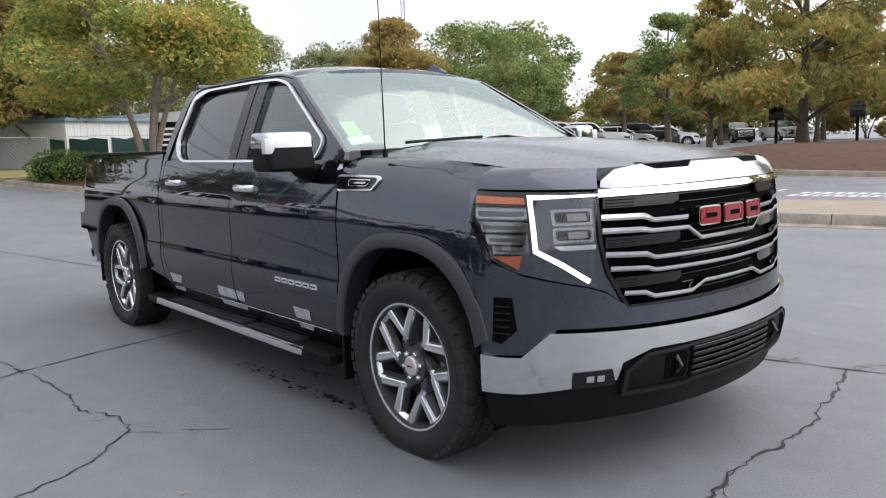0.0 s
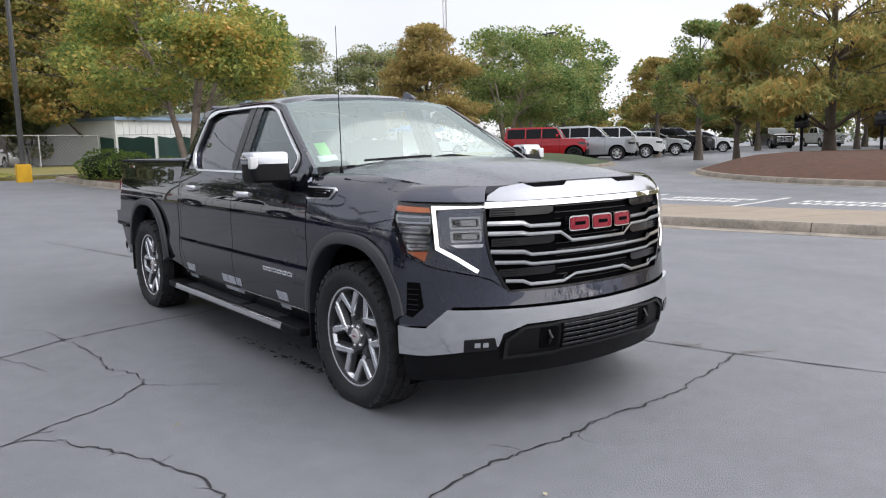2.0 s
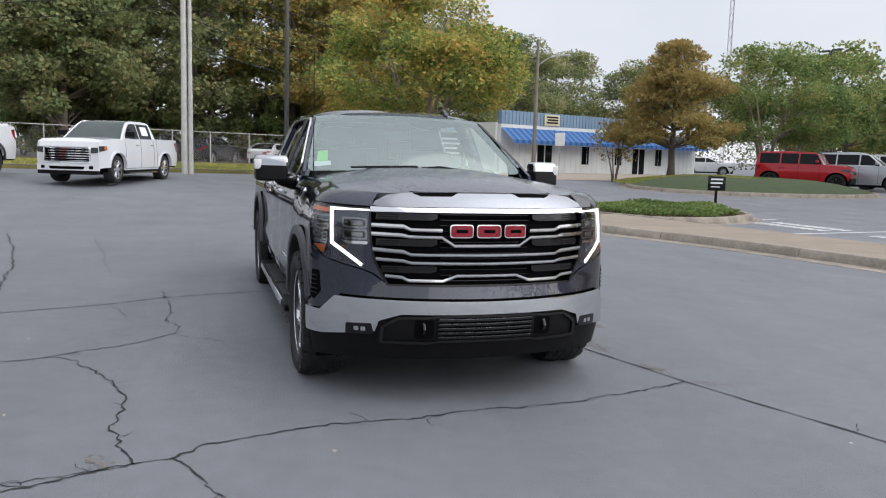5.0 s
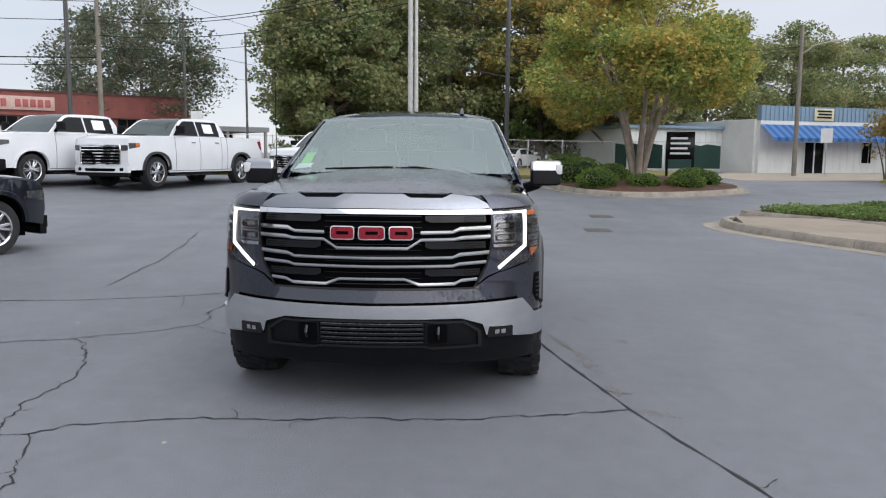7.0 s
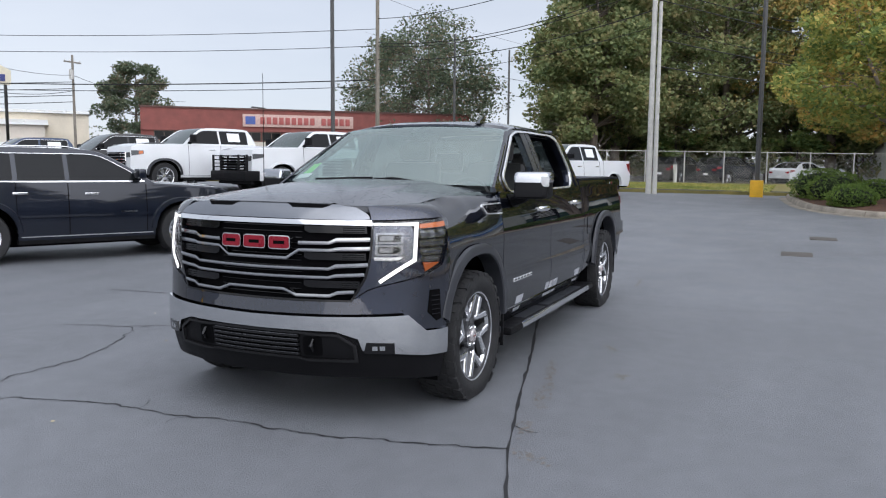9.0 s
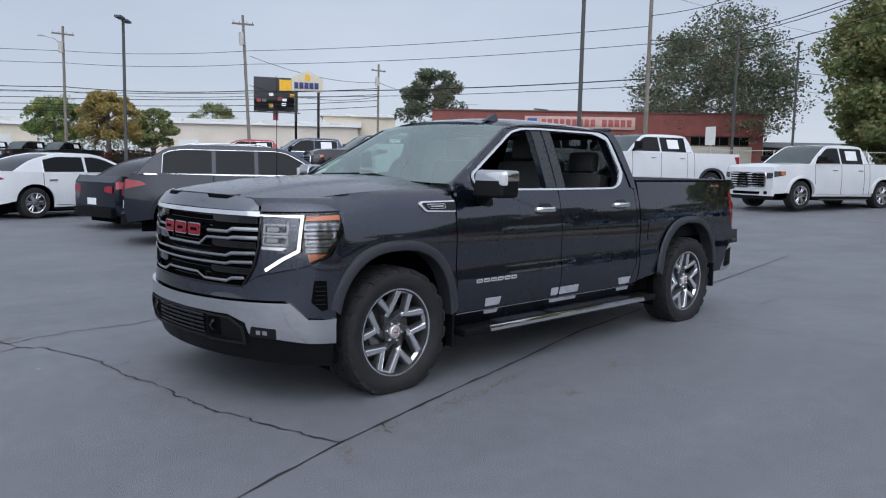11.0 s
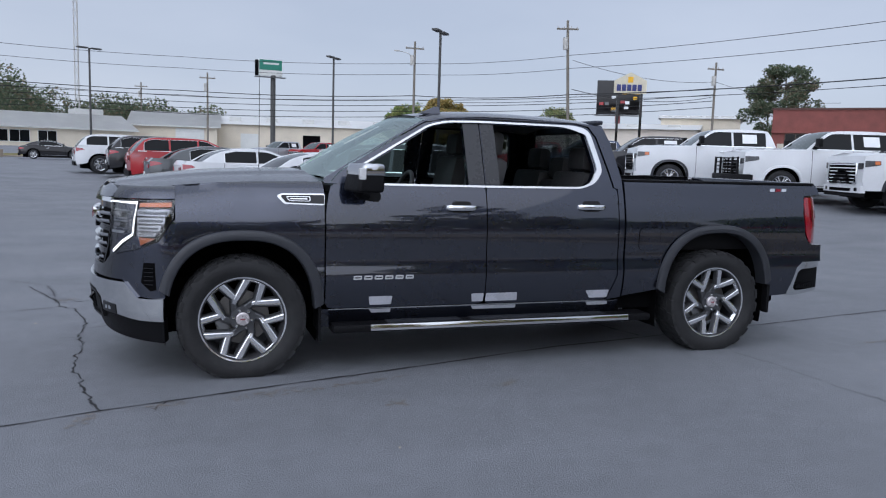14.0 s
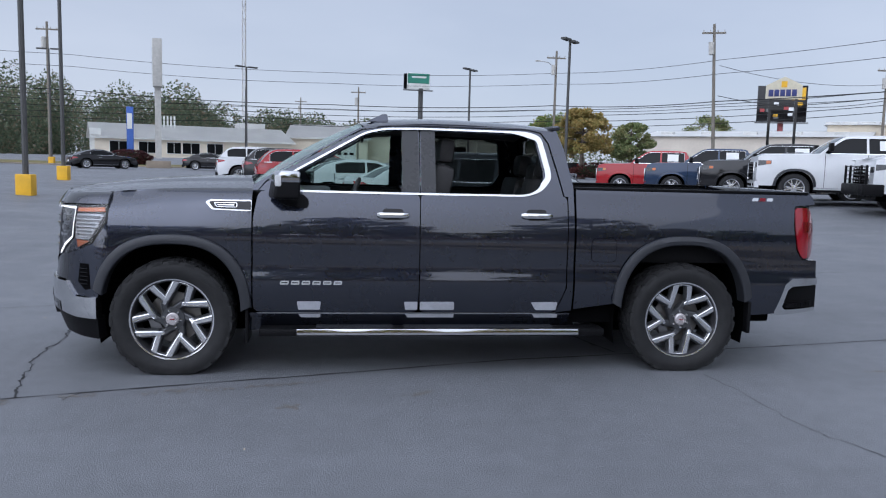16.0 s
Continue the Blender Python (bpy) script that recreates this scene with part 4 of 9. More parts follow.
        left = [(t, z) for t, z in up] + [(t, z) for t, z in dn[::-1]]
        if rows[0][0] == 0:
            poly = dn + up[::-1] + [(-t, z) for t, z in up[1:]] + [(-t, z) for t, z in dn[:0:-1]]
            npart(name, poly, off, mat, parent, 0.035, label)
        else:
            for s in (1, -1):
                npart(name, [(s * t, z) for t, z in left], off, mat, parent, 0.035, label)

    rail("top_rail", [(0, 1.147, 0.026), (0.55, 1.145, 0.026), (0.668, 1.145, 0.030)], 0.012, CHROME, grille, "chrome grille top rail")
    rail("grille_bar", [(0.272, 1.030, 0.020), (0.45, 1.032, 0.018), (0.49, 1.050, 0.023), (0.664, 1.054, 0.023)], 0.004, SATIN, grille, "bright grille bar")
    rail("grille_bar", [(0, 0.942, 0.017), (0.20, 0.942, 0.017), (0.275, 0.990, 0.017), (0.46, 0.992, 0.018), (0.50, 1.000, 0.022), (0.664, 1.004, 0.022)], 0.006, SATIN, grille, "bright grille bar")
    rail("grille_bar", [(0, 0.886, 0.016), (0.45, 0.889, 0.017), (0.49, 0.905, 0.022), (0.657, 0.915, 0.022)], 0.006, SATIN, grille, "bright grille bar")
    rail("grille_bar", [(0, 0.838, 0.016), (0.45, 0.841, 0.017), (0.49, 0.852, 0.019), (0.640, 0.860, 0.020)], 0.006, SATIN, grille, "bright grille bar")
    rail("grille_bar", [(0, 0.768, 0.016), (0.185, 0.768, 0.016), (0.265, 0.738, 0.017), (0.46, 0.740, 0.018), (0.50, 0.758, 0.019), (0.590, 0.764, 0.019)], 0.006, SATIN, grille, "bright grille bar")
    for z in (1.105, 0.955, 0.800):
        for s in (1, -1):
            fr = [(ty(0.30, z), z + 0.020), (ty(0.645 - max(0, 0.86 - z) * 0.5, z), z + 0.020), (ty(0.645 - max(0, 0.86 - z) * 0.5, z), z - 0.020), (ty(0.33, z), z - 0.020), (ty(0.30, z), z - 0.008)]
            npart("slat_block", [(s * t, q) for t, q in fr], -0.018, GLOSS, grille, 0.02)
            for k in range(3):
                q0 = z + 0.012 - k * 0.012
                fr = [(ty(0.52, z), q0), (ty(0.635 - max(0, 0.86 - z) * 0.5, z), q0), (ty(0.635 - max(0, 0.86 - z) * 0.5, z), q0 - 0.004), (ty(0.52, z), q0 - 0.004)]
                npart("slat", [(s * t, q) for t, q in fr], -0.014, BLACK, grille, 0.006)
    for z in steps(0.735, 1.12, 12):
        rail("mesh_bar", [(0, z, 0.004), (0.28, z, 0.004)], -0.034, GLOSS, grille)
    # badge: three plain red blocks with bright rims
    for y0, y1 in ((-0.232, -0.095), (-0.075, 0.075), (0.095, 0.232)):
        block = npart("badge_rim", rounded([(ty(y0, 1.03), 0.990), (ty(y1, 1.03), 0.990), (ty(y1, 1.03), 1.068), (ty(y0, 1.03), 1.068)], 0.02), 0.022, CHROME, truck, 0.04, "chrome rim of the badge", True)
        npart("badge_face", rounded([(ty(y0 + 0.006, 1.03), 0.996), (ty(y1 - 0.006, 1.03), 0.996), (ty(y1 - 0.006, 1.03), 1.062), (ty(y0 + 0.006, 1.03), 1.062)], 0.016), 0.026, BADGE_RED, block, 0.006, "glossy red badge block")
        c = (y0 + y1) / 2
        npart("badge_slot", [(ty(c - 0.032, 1.03), 1.020), (ty(c + 0.036, 1.03), 1.020), (ty(c + 0.036, 1.03), 1.038), (ty(c - 0.032, 1.03), 1.038)], 0.0275, DARK, block, 0.003)
    # chrome bumper
    half = [(0, 0.545), (ty(0.50, 0.55), 0.545), (ty(0.62, 0.5), 0.505), (ty(0.64, 0.43), 0.440), (ty(0.80, 0.43), 0.418), (tx(2.50, 0.4), 0.398), (tx(END, 0.39), 0.392), (tx(END, 0.53), 0.540), (tx(2.42, 0.53), 0.537), (tx(2.50, 0.55), 0.540), (tx(2.58, 0.63), 0.634), (ty(0.5, 0.63), 0.626), (0, 0.620)]
    bump = npart("front_bumper", both(half), 0.018, SATIN, truck, 0.08, "polished chrome front bumper")
    half = [(0, 0.655), (ty(0.6, 0.66), 0.662), (tx(2.56, 0.66), 0.664), (tx(2.46, 0.57), 0.565), (tx(2.46, 0.53), 0.54), (tx(2.50, 0.53), 0.55), (ty(0.5, 0.63), 0.61), (0, 0.605)]
    npart("bumper_gap", both(half), -0.02, DARK, bump, 0.02)
    # lower valance with the intake
    half = [(0, 0.265), (ty(0.55, 0.27), 0.270), (ty(0.8, 0.27), 0.262), (tx(END, 0.25), 0.245), (tx(END, 0.39), 0.398), (ty(0.80, 0.43), 0.428), (ty(0.60, 0.5), 0.52), (ty(0.5, 0.55), 0.556), (0, 0.556)]
    val = npart("lower_valance", both(half), -0.004, BLACK, truck, 0.1, "black plastic lower valance")
    half = [(0, 0.540), (ty(0.30, 0.54), 0.538), (ty(0.36, 0.53), 0.533), (ty(0.52, 0.53), 0.530), (ty(0.61, 0.46), 0.470), (ty(0.615, 0.38), 0.370), (ty(0.34, 0.37), 0.366), (ty(0.29, 0.38), 0.378), (0, 0.378), ]
    inn = [(0, 0.392), (ty(0.28, 0.39), 0.392), (ty(0.33, 0.38), 0.380), (ty(0.595, 0.38), 0.386), (ty(0.592, 0.46), 0.464), (ty(0.51, 0.52), 0.518), (ty(0.36, 0.52), 0.520), (ty(0.30, 0.526), 0.526), (0, 0.528)]
    for s in (1, -1):
        poly = half + inn
        npart("intake_frame", [(s * t, z) for t, z in poly], 0.020, INTAKE, val, 0.035, "dark grey intake frame")
        npart("intake_side", [(s * t, z) for t, z in [(ty(0.30, 0.39), 0.392), (ty(0.595, 0.38), 0.386), (ty(0.592, 0.46), 0.464), (ty(0.51, 0.52), 0.518), (ty(0.30, 0.52), 0.520)]], 0.002, BLACK, val, 0.01)
        # tow hook pocket and hook
        npart("hook_pocket", [(s * t, z) for t, z in rounded([(ty(0.315, 0.4), 0.400), (ty(0.425, 0.4), 0.400), (ty(0.425, 0.5), 0.510), (ty(0.315, 0.5), 0.510)], 0.02)], 0.005, DARK, val, 0.01)
        hb = bmesh.new()
        tube(hb, [(2.75, s * 0.376, 0.43), (2.815, s * 0.376, 0.435), (2.835, s * 0.376, 0.46), (2.815, s * 0.376, 0.49), (2.75, s * 0.376, 0.495)], 0.011, 8)
        part("tow_hook", hb, GLOSS, val, "black tow hook")
        fg = rounded([(ty(0.645, 0.43), 0.425), (ty(0.79, 0.43), 0.418), (ty(0.79, 0.48), 0.482), (ty(0.66, 0.48), 0.488)], 0.008)
        fog = npart("fog_lamp", [(s * t, z) for t, z in fg], 0.022, GLOSS, bump, 0.03, "small black fog lamp bezel")
        for y in (0.70, 0.735):
            npart("led_cell", [(s * t, z) for t, z in [(ty(y - 0.012, 0.45), 0.442), (ty(y + 0.012, 0.45), 0.442), (ty(y + 0.012, 0.45), 0.466), (ty(y - 0.012, 0.45), 0.466)]], 0.025, SATIN, bump, 0.004)
    npart("intake_back", both([(0, 0.392), (ty(0.29, 0.39), 0.392), (ty(0.29, 0.52), 0.526), (0, 0.528)]), 0.001, DARK, val, 0.003)
    for k in range(5):
        z = 0.406 + k * 0.0265
        rail("intake_slat", [(0, z, 0.015), (0.292, z, 0.015)], 0.014, INTAKE, val, "grey plastic intake slat")
        rail("slat_edge", [(0, z + 0.006, 0.003), (0.285, z + 0.006, 0.003)], 0.0155, material("slat_alloy", (0.28, 0.28, 0.29), rough=0.25, metal=1, vary=0.05), val, "thin bright slat edge")
    part("air_dam", boxes((2.30, 2.54, -0.60, 0.60, 0.235, 0.32), bevel=0.02), DARK, truck)


build_front()


def build_top():
    def hood_map(u, w, o):
        """u: along the hood, 0 at the cowl and 1 at the front edge; w: across."""
        e = nose(ty(max(-0.80, min(0.80, 0.795 * w)), 1.235), 1.235)
        front = (min(e[0] - 0.005, 2.735) if abs(w) < 0.7 else e[0] - 0.012)
        x0 = 1.42 - 0.12 * w * w
        x = x0 + (front - x0) * u
        z = hood_c(x) - 0.060 * abs(w) ** 2.4
        b = abs(w)
        bulge = 0.014 * max(0, min(1, (0.62 - b) / 0.10)) * max(0, 1 - (u * 0.75) ** 2)
        return (x, 0.797 * w, z + bulge + o)

    poly = [(u, w) for u, w in rounded([(0, -0.995), (1, -0.995), (1, 0.995), (0, 0.995)], 0.01)]
    part("hood", panel(poly, hood_map, steps(0, 1, 26), [-0.9, -0.8, -0.7, -0.64, -0.6, -0.56, -0.52, -0.45, -0.3, -0.15, 0, 0.15, 0.3, 0.45, 0.52, 0.56, 0.6, 0.64, 0.7, 0.8, 0.9], 0.035), PAINT_WET, truck, "dark metallic hood with drops of water")
    # cowl
    part("cowl", panel([(1.36, -0.85), (1.36, 0.85), (1.52, 0.80), (1.52, -0.80)], lambda x, y, o: (x - 0.12 * (y / 0.8) ** 2, y, 1.318 - 0.05 * (y / 0.85) ** 2 + o), [], steps(-0.9, 0.9, 14), 0.05), BLACK, truck, "black plastic cowl")

    def screen(u, v, o):
        b = Vector((1.40 - 0.10 * u * u, 0.886 * u, 1.335 - 0.015 * u * u))
        t = Vector((0.60 - 0.02 * u * u, 0.718 * u, 1.795 - 0.052 * u * u))
        p = b.lerp(t, v)
        k = 0.03 * math.sin(math.pi * v) * (1 - u * u)
        return (p.x + k * 0.5 + o * 0.5, p.y, p.z + k * 0.85 + o * 0.8)

    glass = part("windscreen", panel([(-1, 0), (1, 0), (1, 1), (-1, 1)], screen, steps(-1, 1, 20), steps(0, 1, 12), 0.0), SCREEN, truck, "greenish laminated windscreen")
    part("screen_band", panel([(-0.985, 0.93), (0.985, 0.93), (0.985, 0.985), (-0.985, 0.985)], lambda u, v, o: screen(u, v, o - 0.008), steps(-1, 1, 20), [], 0.003), GLOSS, glass)
    part("sensor_box", panel(rounded([(-0.085, 0.83), (0.085, 0.83), (0.07, 0.94), (-0.07, 0.94)], 0.03), lambda u, v, o: screen(u, v, o - 0.010), [], [], 0.05), BLACK, glass, "black sensor box behind the glass")
    part("green_sticker", panel([(-0.90, 0.17), (-0.81, 0.17), (-0.81, 0.34), (-0.90, 0.34)], lambda u, v, o: screen(u, v, o - 0.008), [], [], 0.002, back=True), GREEN, glass, "green sticker on the windscreen")
    part("paper_slip", panel([(-0.92, 0.08), (-0.78, 0.10), (-0.78, 0.165), (-0.92, 0.165)], lambda u, v, o: screen(u, v, o - 0.008), [], [], 0.002, back=True), PAPER, glass, "white paper slip")
    for s in (1, -1):
        bm = bmesh.new()
        tube(bm, [screen(s * 0.30 + 0.1, -0.02, 0.03), screen(s * 0.10 - 0.25 + 0.3, 0.035, 0.022), screen(-0.62 + (0.60 if s > 0 else 0.0), 0.02, 0.02)], 0.008, 6)
        part("wiper", bm, BLACK, truck, "black wiper blade")

    def roof_map(x, w, o):
        z = roof_c(x) - 0.062 * abs(w) ** 3 - 0.004
        x_ = x - (0.07 * w * w if x > 0.5 else 0)
        return (x_, 0.695 * w, z + o)
    part("roof", panel([(0.62, -1), (0.62, 1), (-0.86, 1), (-0.86, -1)], roof_map, steps(-0.86, 0.62, 20), steps(-1, 1, 20), 0.03), PAINT, truck)
    # rear wall of the cab with its window
    def back(y, z, o):
        x = -0.955 + 0.095 * max(0, (z - 1.34) / 0.45) ** 1.2 - 0.02 * (1 - (y / 0.9) ** 2)
        return (x - o, y * (cab_y(z) - 0.01), z)
    wall = [(-1, 0.6), (1, 0.6), (1, 1.76), (-1, 1.76), (-1, 1.36), (-0.78, 1.36), (-0.74, 1.70), (0.74, 1.70), (0.78, 1.36), (-0.995, 1.355)]
    part("cab_back", panel(wall, back, steps(-1, 1, 10), steps(0.6, 1.8, 14), 0.03), PAINT, truck)
    part("back_glass", panel([(-0.79, 1.35), (0.79, 1.35), (0.75, 1.71), (-0.75, 1.71)], lambda y, z, o: back(y, z, o - 0.012), steps(-0.8, 0.8, 8), [], 0.004, back=True), glass_mat("rear_glass", (0.6, 0.65, 0.65), 0.45), truck, "rear window of the cab")
    part("roof_edge", boxes((-0.90, -0.84, -0.66, 0.66, 1.765, 1.80), bevel=0.012), PAINT, truck)
    # bed: floor, inner walls, front wall, tailgate, rail caps
    part("bed_floor", boxes((-2.74, -0.98, -0.86, 0.86, 0.80, 0.83)), BLACK, truck)
    for s in (1, -1):
        part("bed_wall", boxes((-2.74, -0.98, s * 0.84, s * 0.87, 0.82, 1.33)), BLACK, truck)
        part("rail_cap", boxes((-2.79, -0.975, s * 0.840, s * 0.902, 1.333, 1.352), bevel=0.006), BLACK, truck, "black bed rail cap")
    part("bed_front", boxes((-1.00, -0.975, -0.87, 0.87, 0.6, 1.32)), PAINT, truck)
    part("tailgate", boxes((-2.88, -2.795, -0.785, 0.785, 0.74, 1.352), bevel=0.02), PAINT, truck)
    # antenna and fin
    bm = bmesh.new()
    tube(bm, [(1.595, -0.85, 1.29), (1.595, -0.85, 1.325)], 0.012, 8)
    tube(bm, [(1.595, -0.85, 1.32), (1.590, -0.852, 2.13)], [0.0035, 0.002], 6)
    part("antenna", bm, BLACK, truck, "thin black whip antenna")
    bm = bmesh.new()
    prof = [(-0.085, 0.0), (0.085, 0.0), (0.03, 0.028), (-0.045, 0.062), (-0.075, 0.060)]
    rows = [[bm.verts.new((0.462 + x, 0.44 + k * (0.022 if z < 0.01 else 0.008), 1.797 + z)) for x, z in prof] for k in (-1, 1)]
    bm.faces.new(rows[0]), bm.faces.new(rows[1][::-1])
    for i in range(5):
        bm.faces.new((rows[0][i], rows[0][(i + 1) % 5], rows[1][(i + 1) % 5], rows[1][i]))
    bmesh.ops.bevel(bm, geom=bm.edges[:], offset=0.006, segments=2, affect="EDGES")
    part("roof_fin", bm, PAINT, truck, "dark roof antenna fin")
    # rear bumper
    for s in (1, -1):
        def turn(x, z, o):
            k = max(0, -2.60 - x) / 0.30
            return (x - o * 0.2, s * (0.948 - 0.07 * k * k + o), z)
        ring = rounded([(-2.548, 0.428), (-2.606, 0.648), (-2.665, 0.698), (-2.945, 0.702), (-2.945, 0.640), (-2.695, 0.636), (-2.655, 0.608), (-2.612, 0.480), (-2.635, 0.458), (-2.93, 0.468), (-2.93, 0.444), (-2.575, 0.416)], 0.012)
        part("rear_bumper", panel(ring, turn, steps(-2.9, -2.55, 10), steps(0.42, 0.70, 10), 0.30), SATIN, truck, "chrome rear bumper corner")
        step = new("corner_step")
        step.parent = truck
        part("recess", boxes((-2.93, -2.585, s * 0.62, s * 0.87, 0.46, 0.64), bevel=0.01), BLACK, step, "black step in the bumper corner")
        tread = rounded([(-2.665, 0.500), (-2.895, 0.520), (-2.895, 0.472), (-2.648, 0.472)], 0.01)
        part("tread", panel(tread, lambda x, z, o: turn(x, z, o - 0.004), steps(-2.9, -2.64, 6), [], 0.20), BLACK, step)
        for k in range(7):
            x0 = -2.70 - k * 0.027
            part("rib", panel([(x0, 0.478), (x0, 0.508), (x0 - 0.014, 0.509), (x0 - 0.014, 0.478)], lambda x, z, o: turn(x, z, o + 0.003), [], [], 0.02), BLACK, step)
        part("rear_mud_guard", boxes((-2.345, -2.318, s * 0.70, s * 0.985, 0.285, 0.52), bevel=0.006), BLACK, truck)
    part("bumper_middle", boxes((-2.97, -2.84, -0.70, 0.70, 0.45, 0.695), bevel=0.02), SATIN, truck)
    # underbody
    part("underbody", boxes((-2.7, 2.55, -0.62, 0.62, 0.30, 0.62), (-1.30, 1.30, -0.86, 0.86, 0.34, 0.47), bevel=0.02), DARK, truck, "dark frame and underbody")
    for sx in (HUB_F, HUB_R):
        bm = bmesh.new()
        tube(bm, [(sx, -0.75, HUB_Z), (sx, 0.75, HUB_Z)], 0.05, 10)
        part("axle", bm, DARK, truck)


# paler base than PAINT: skylight scattered by the drops is put into the colour
PAINT_WET = material("dark_grey_paint_with_drops", (0.096, 0.099, 0.108), rough=0.46, metal=0.9, spec=0.1, vary=0.05, scale=2, coat=1.0, rough_vary=0.04)


def add_drops(m):
    """Beads of rain: small domes in the surface relief."""
    nt = m.node_tree
    n, l = nt.nodes.new, nt.links.new
    b = nt.nodes["Principled BSDF"]
    co, vo, mr, bp = n("ShaderNodeTexCoord"), n("ShaderNodeTexVoronoi"), n("ShaderNodeMapRange"), n("ShaderNodeBump")
    vo.inputs["Scale"].default_value = 42
    mr.inputs["From Min"].default_value, mr.inputs["From Max"].default_value = 0.12, 0.30
    mr.inputs["To Min"].default_value, mr.inputs["To Max"].default_value = 1, 0
    l(co.outputs["Object"], vo.inputs[0]), l(vo.outputs[0], mr.inputs[0])
    bp.inputs["Strength"].default_value, bp.inputs["Distance"].default_value = 0.35, 0.004
    l(mr.outputs[0], bp.inputs["Height"]), l(bp.outputs[0], b.inputs["Coat Normal"])


add_drops(PAINT_WET)
PAINT_WET.node_tree.nodes["Principled BSDF"].inputs["Coat Roughness"].default_value = 0.16
PAINT_WET.node_tree.nodes["Principled BSDF"].inputs["Coat Weight"].default_value = 1.0
PAINT_WET.node_tree.nodes["Principled BSDF"].inputs["Specular Tint"].default_value = (0.55, 0.56, 0.60, 1)
build_top()


def build_cabin():
    seat_ = LEATHER
    part("cabin_floor", boxes((-0.93, 1.35, -0.84, 0.84, 0.50, 0.56)), DARK, truck)
    part("headliner", panel([(0.52, -0.93), (0.52, 0.93), (-0.84, 0.93), (-0.84, -0.93)], lambda x, w, o: (x, 0.695 * w, roof_c(x) - 0.062 * abs(w) ** 3 - 0.045 + o), steps(-0.8, 0.5, 8), steps(-0.9, 0.9, 8), 0.01), material("grey_headliner", (0.16, 0.16, 0.16), rough=0.9), truck)
    dash = new("dashboard")
    dash.parent = truck
    bm = bmesh.new()
    box(bm, 0.82, 1.32, -0.80, 0.80, 0.95, 1.27, 0.05)
    part("dash_body", bm, LEATHER, dash, "black dashboard")
    part("dash_screen", boxes((0.805, 0.83, -0.17, 0.17, 1.08, 1.26), bevel=0.006), GLOSS, dash)
    bm = bmesh.new()
    lathe(bm, [(0.185 + 0.016 * math.cos(k * math.tau / 8), 0.016 * math.sin(k * math.tau / 8)) for k in range(8)], 28, closed=True)
    lathe(bm, [(0.06, -0.02), (0.06, 0.02), (0.001, 0.02)], 14)
    box(bm, -0.18, 0.18, -0.008, 0.008, -0.025, 0.025)
    box(bm, -0.025, 0.025, -0.008, 0.008, -0.18, 0.0)
    bmesh.ops.transform(bm, matrix=Matrix.Translation((0.66, 0.40, 1.19)) @ Matrix.Rotation(radians(-22), 4, "Y") @ Matrix.Rotation(radians(90), 4, "Z"), verts=bm.verts[:])
    part("steering_wheel", bm, LEATHER, dash, "black steering wheel")

    def seat(x, y, w, drop=0.0):
        st = new("seat")
        st.parent = truck
        part("cushion", boxes((x - 0.05, x + 0.48, y - w, y + w, 0.78, 0.94), bevel=0.05), seat_, st)
        bm = bmesh.new()
        box(bm, -0.08, 0.08, -w, w, 0.0, 0.62 - drop, 0.06, m=Matrix.Translation((x, y, 0.88)) @ Matrix.Rotation(radians(-12), 4, "Y"))
        part("backrest", bm, seat_, st, "black leather seat back")
        bm = bmesh.new()
        box(bm, -0.06, 0.06, -0.14, 0.14, 0.0, 0.19, 0.05, m=Matrix.Translation((x - 0.135, y, 1.50 - drop)) @ Matrix.Rotation(radians(-6), 4, "Y"))
        part("headrest", bm, seat_, st)
        for dy in (-0.06, 0.06):
            bm = bmesh.new()
            tube(bm, [(x - 0.13, y + dy, 1.44 - drop), (x - 0.14, y + dy, 1.54 - drop)], 0.007, 6)
            part("headrest_post", bm, GUNMETAL, st)
    for y in (0.40, -0.40):
        seat(0.08, y, 0.26)
        seat(-0.72, y, 0.28, 0.10)
    seat(-0.74, 0.0, 0.16, 0.18)
    part("console", boxes((0.05, 0.80, -0.12, 0.12, 0.6, 0.98), bevel=0.03), LEATHER, truck)
    bm = bmesh.new()
    box(bm, 0.555, 0.575, -0.12, 0.12, 1.65, 1.72, 0.012)
    tube(bm, [(0.57, 0, 1.71), (0.66, 0, 1.76)], 0.01, 6)
    part("inside_mirror", bm, BLACK, truck)


build_cabin()

# ---- ground ----
def smooth(u):
    u = min(1, max(0, u))
    return u * u * (3 - 2 * u)


def ground_z(x, y):
    """The lot rises away from the truck: soon in the west, slowly in the south, and again past the street."""
    r = math.hypot(x, y) + 1e-9
    k = smooth((-y / r - 0.70) / 0.28)
    near = smooth((r - 8) / 16) * (0.45 - 0.3 * y / r)
    south = smooth((r - 8) / 38) * 0.5 + smooth((r - 62) / 30) * 0.85
    return near + (south - near) * k


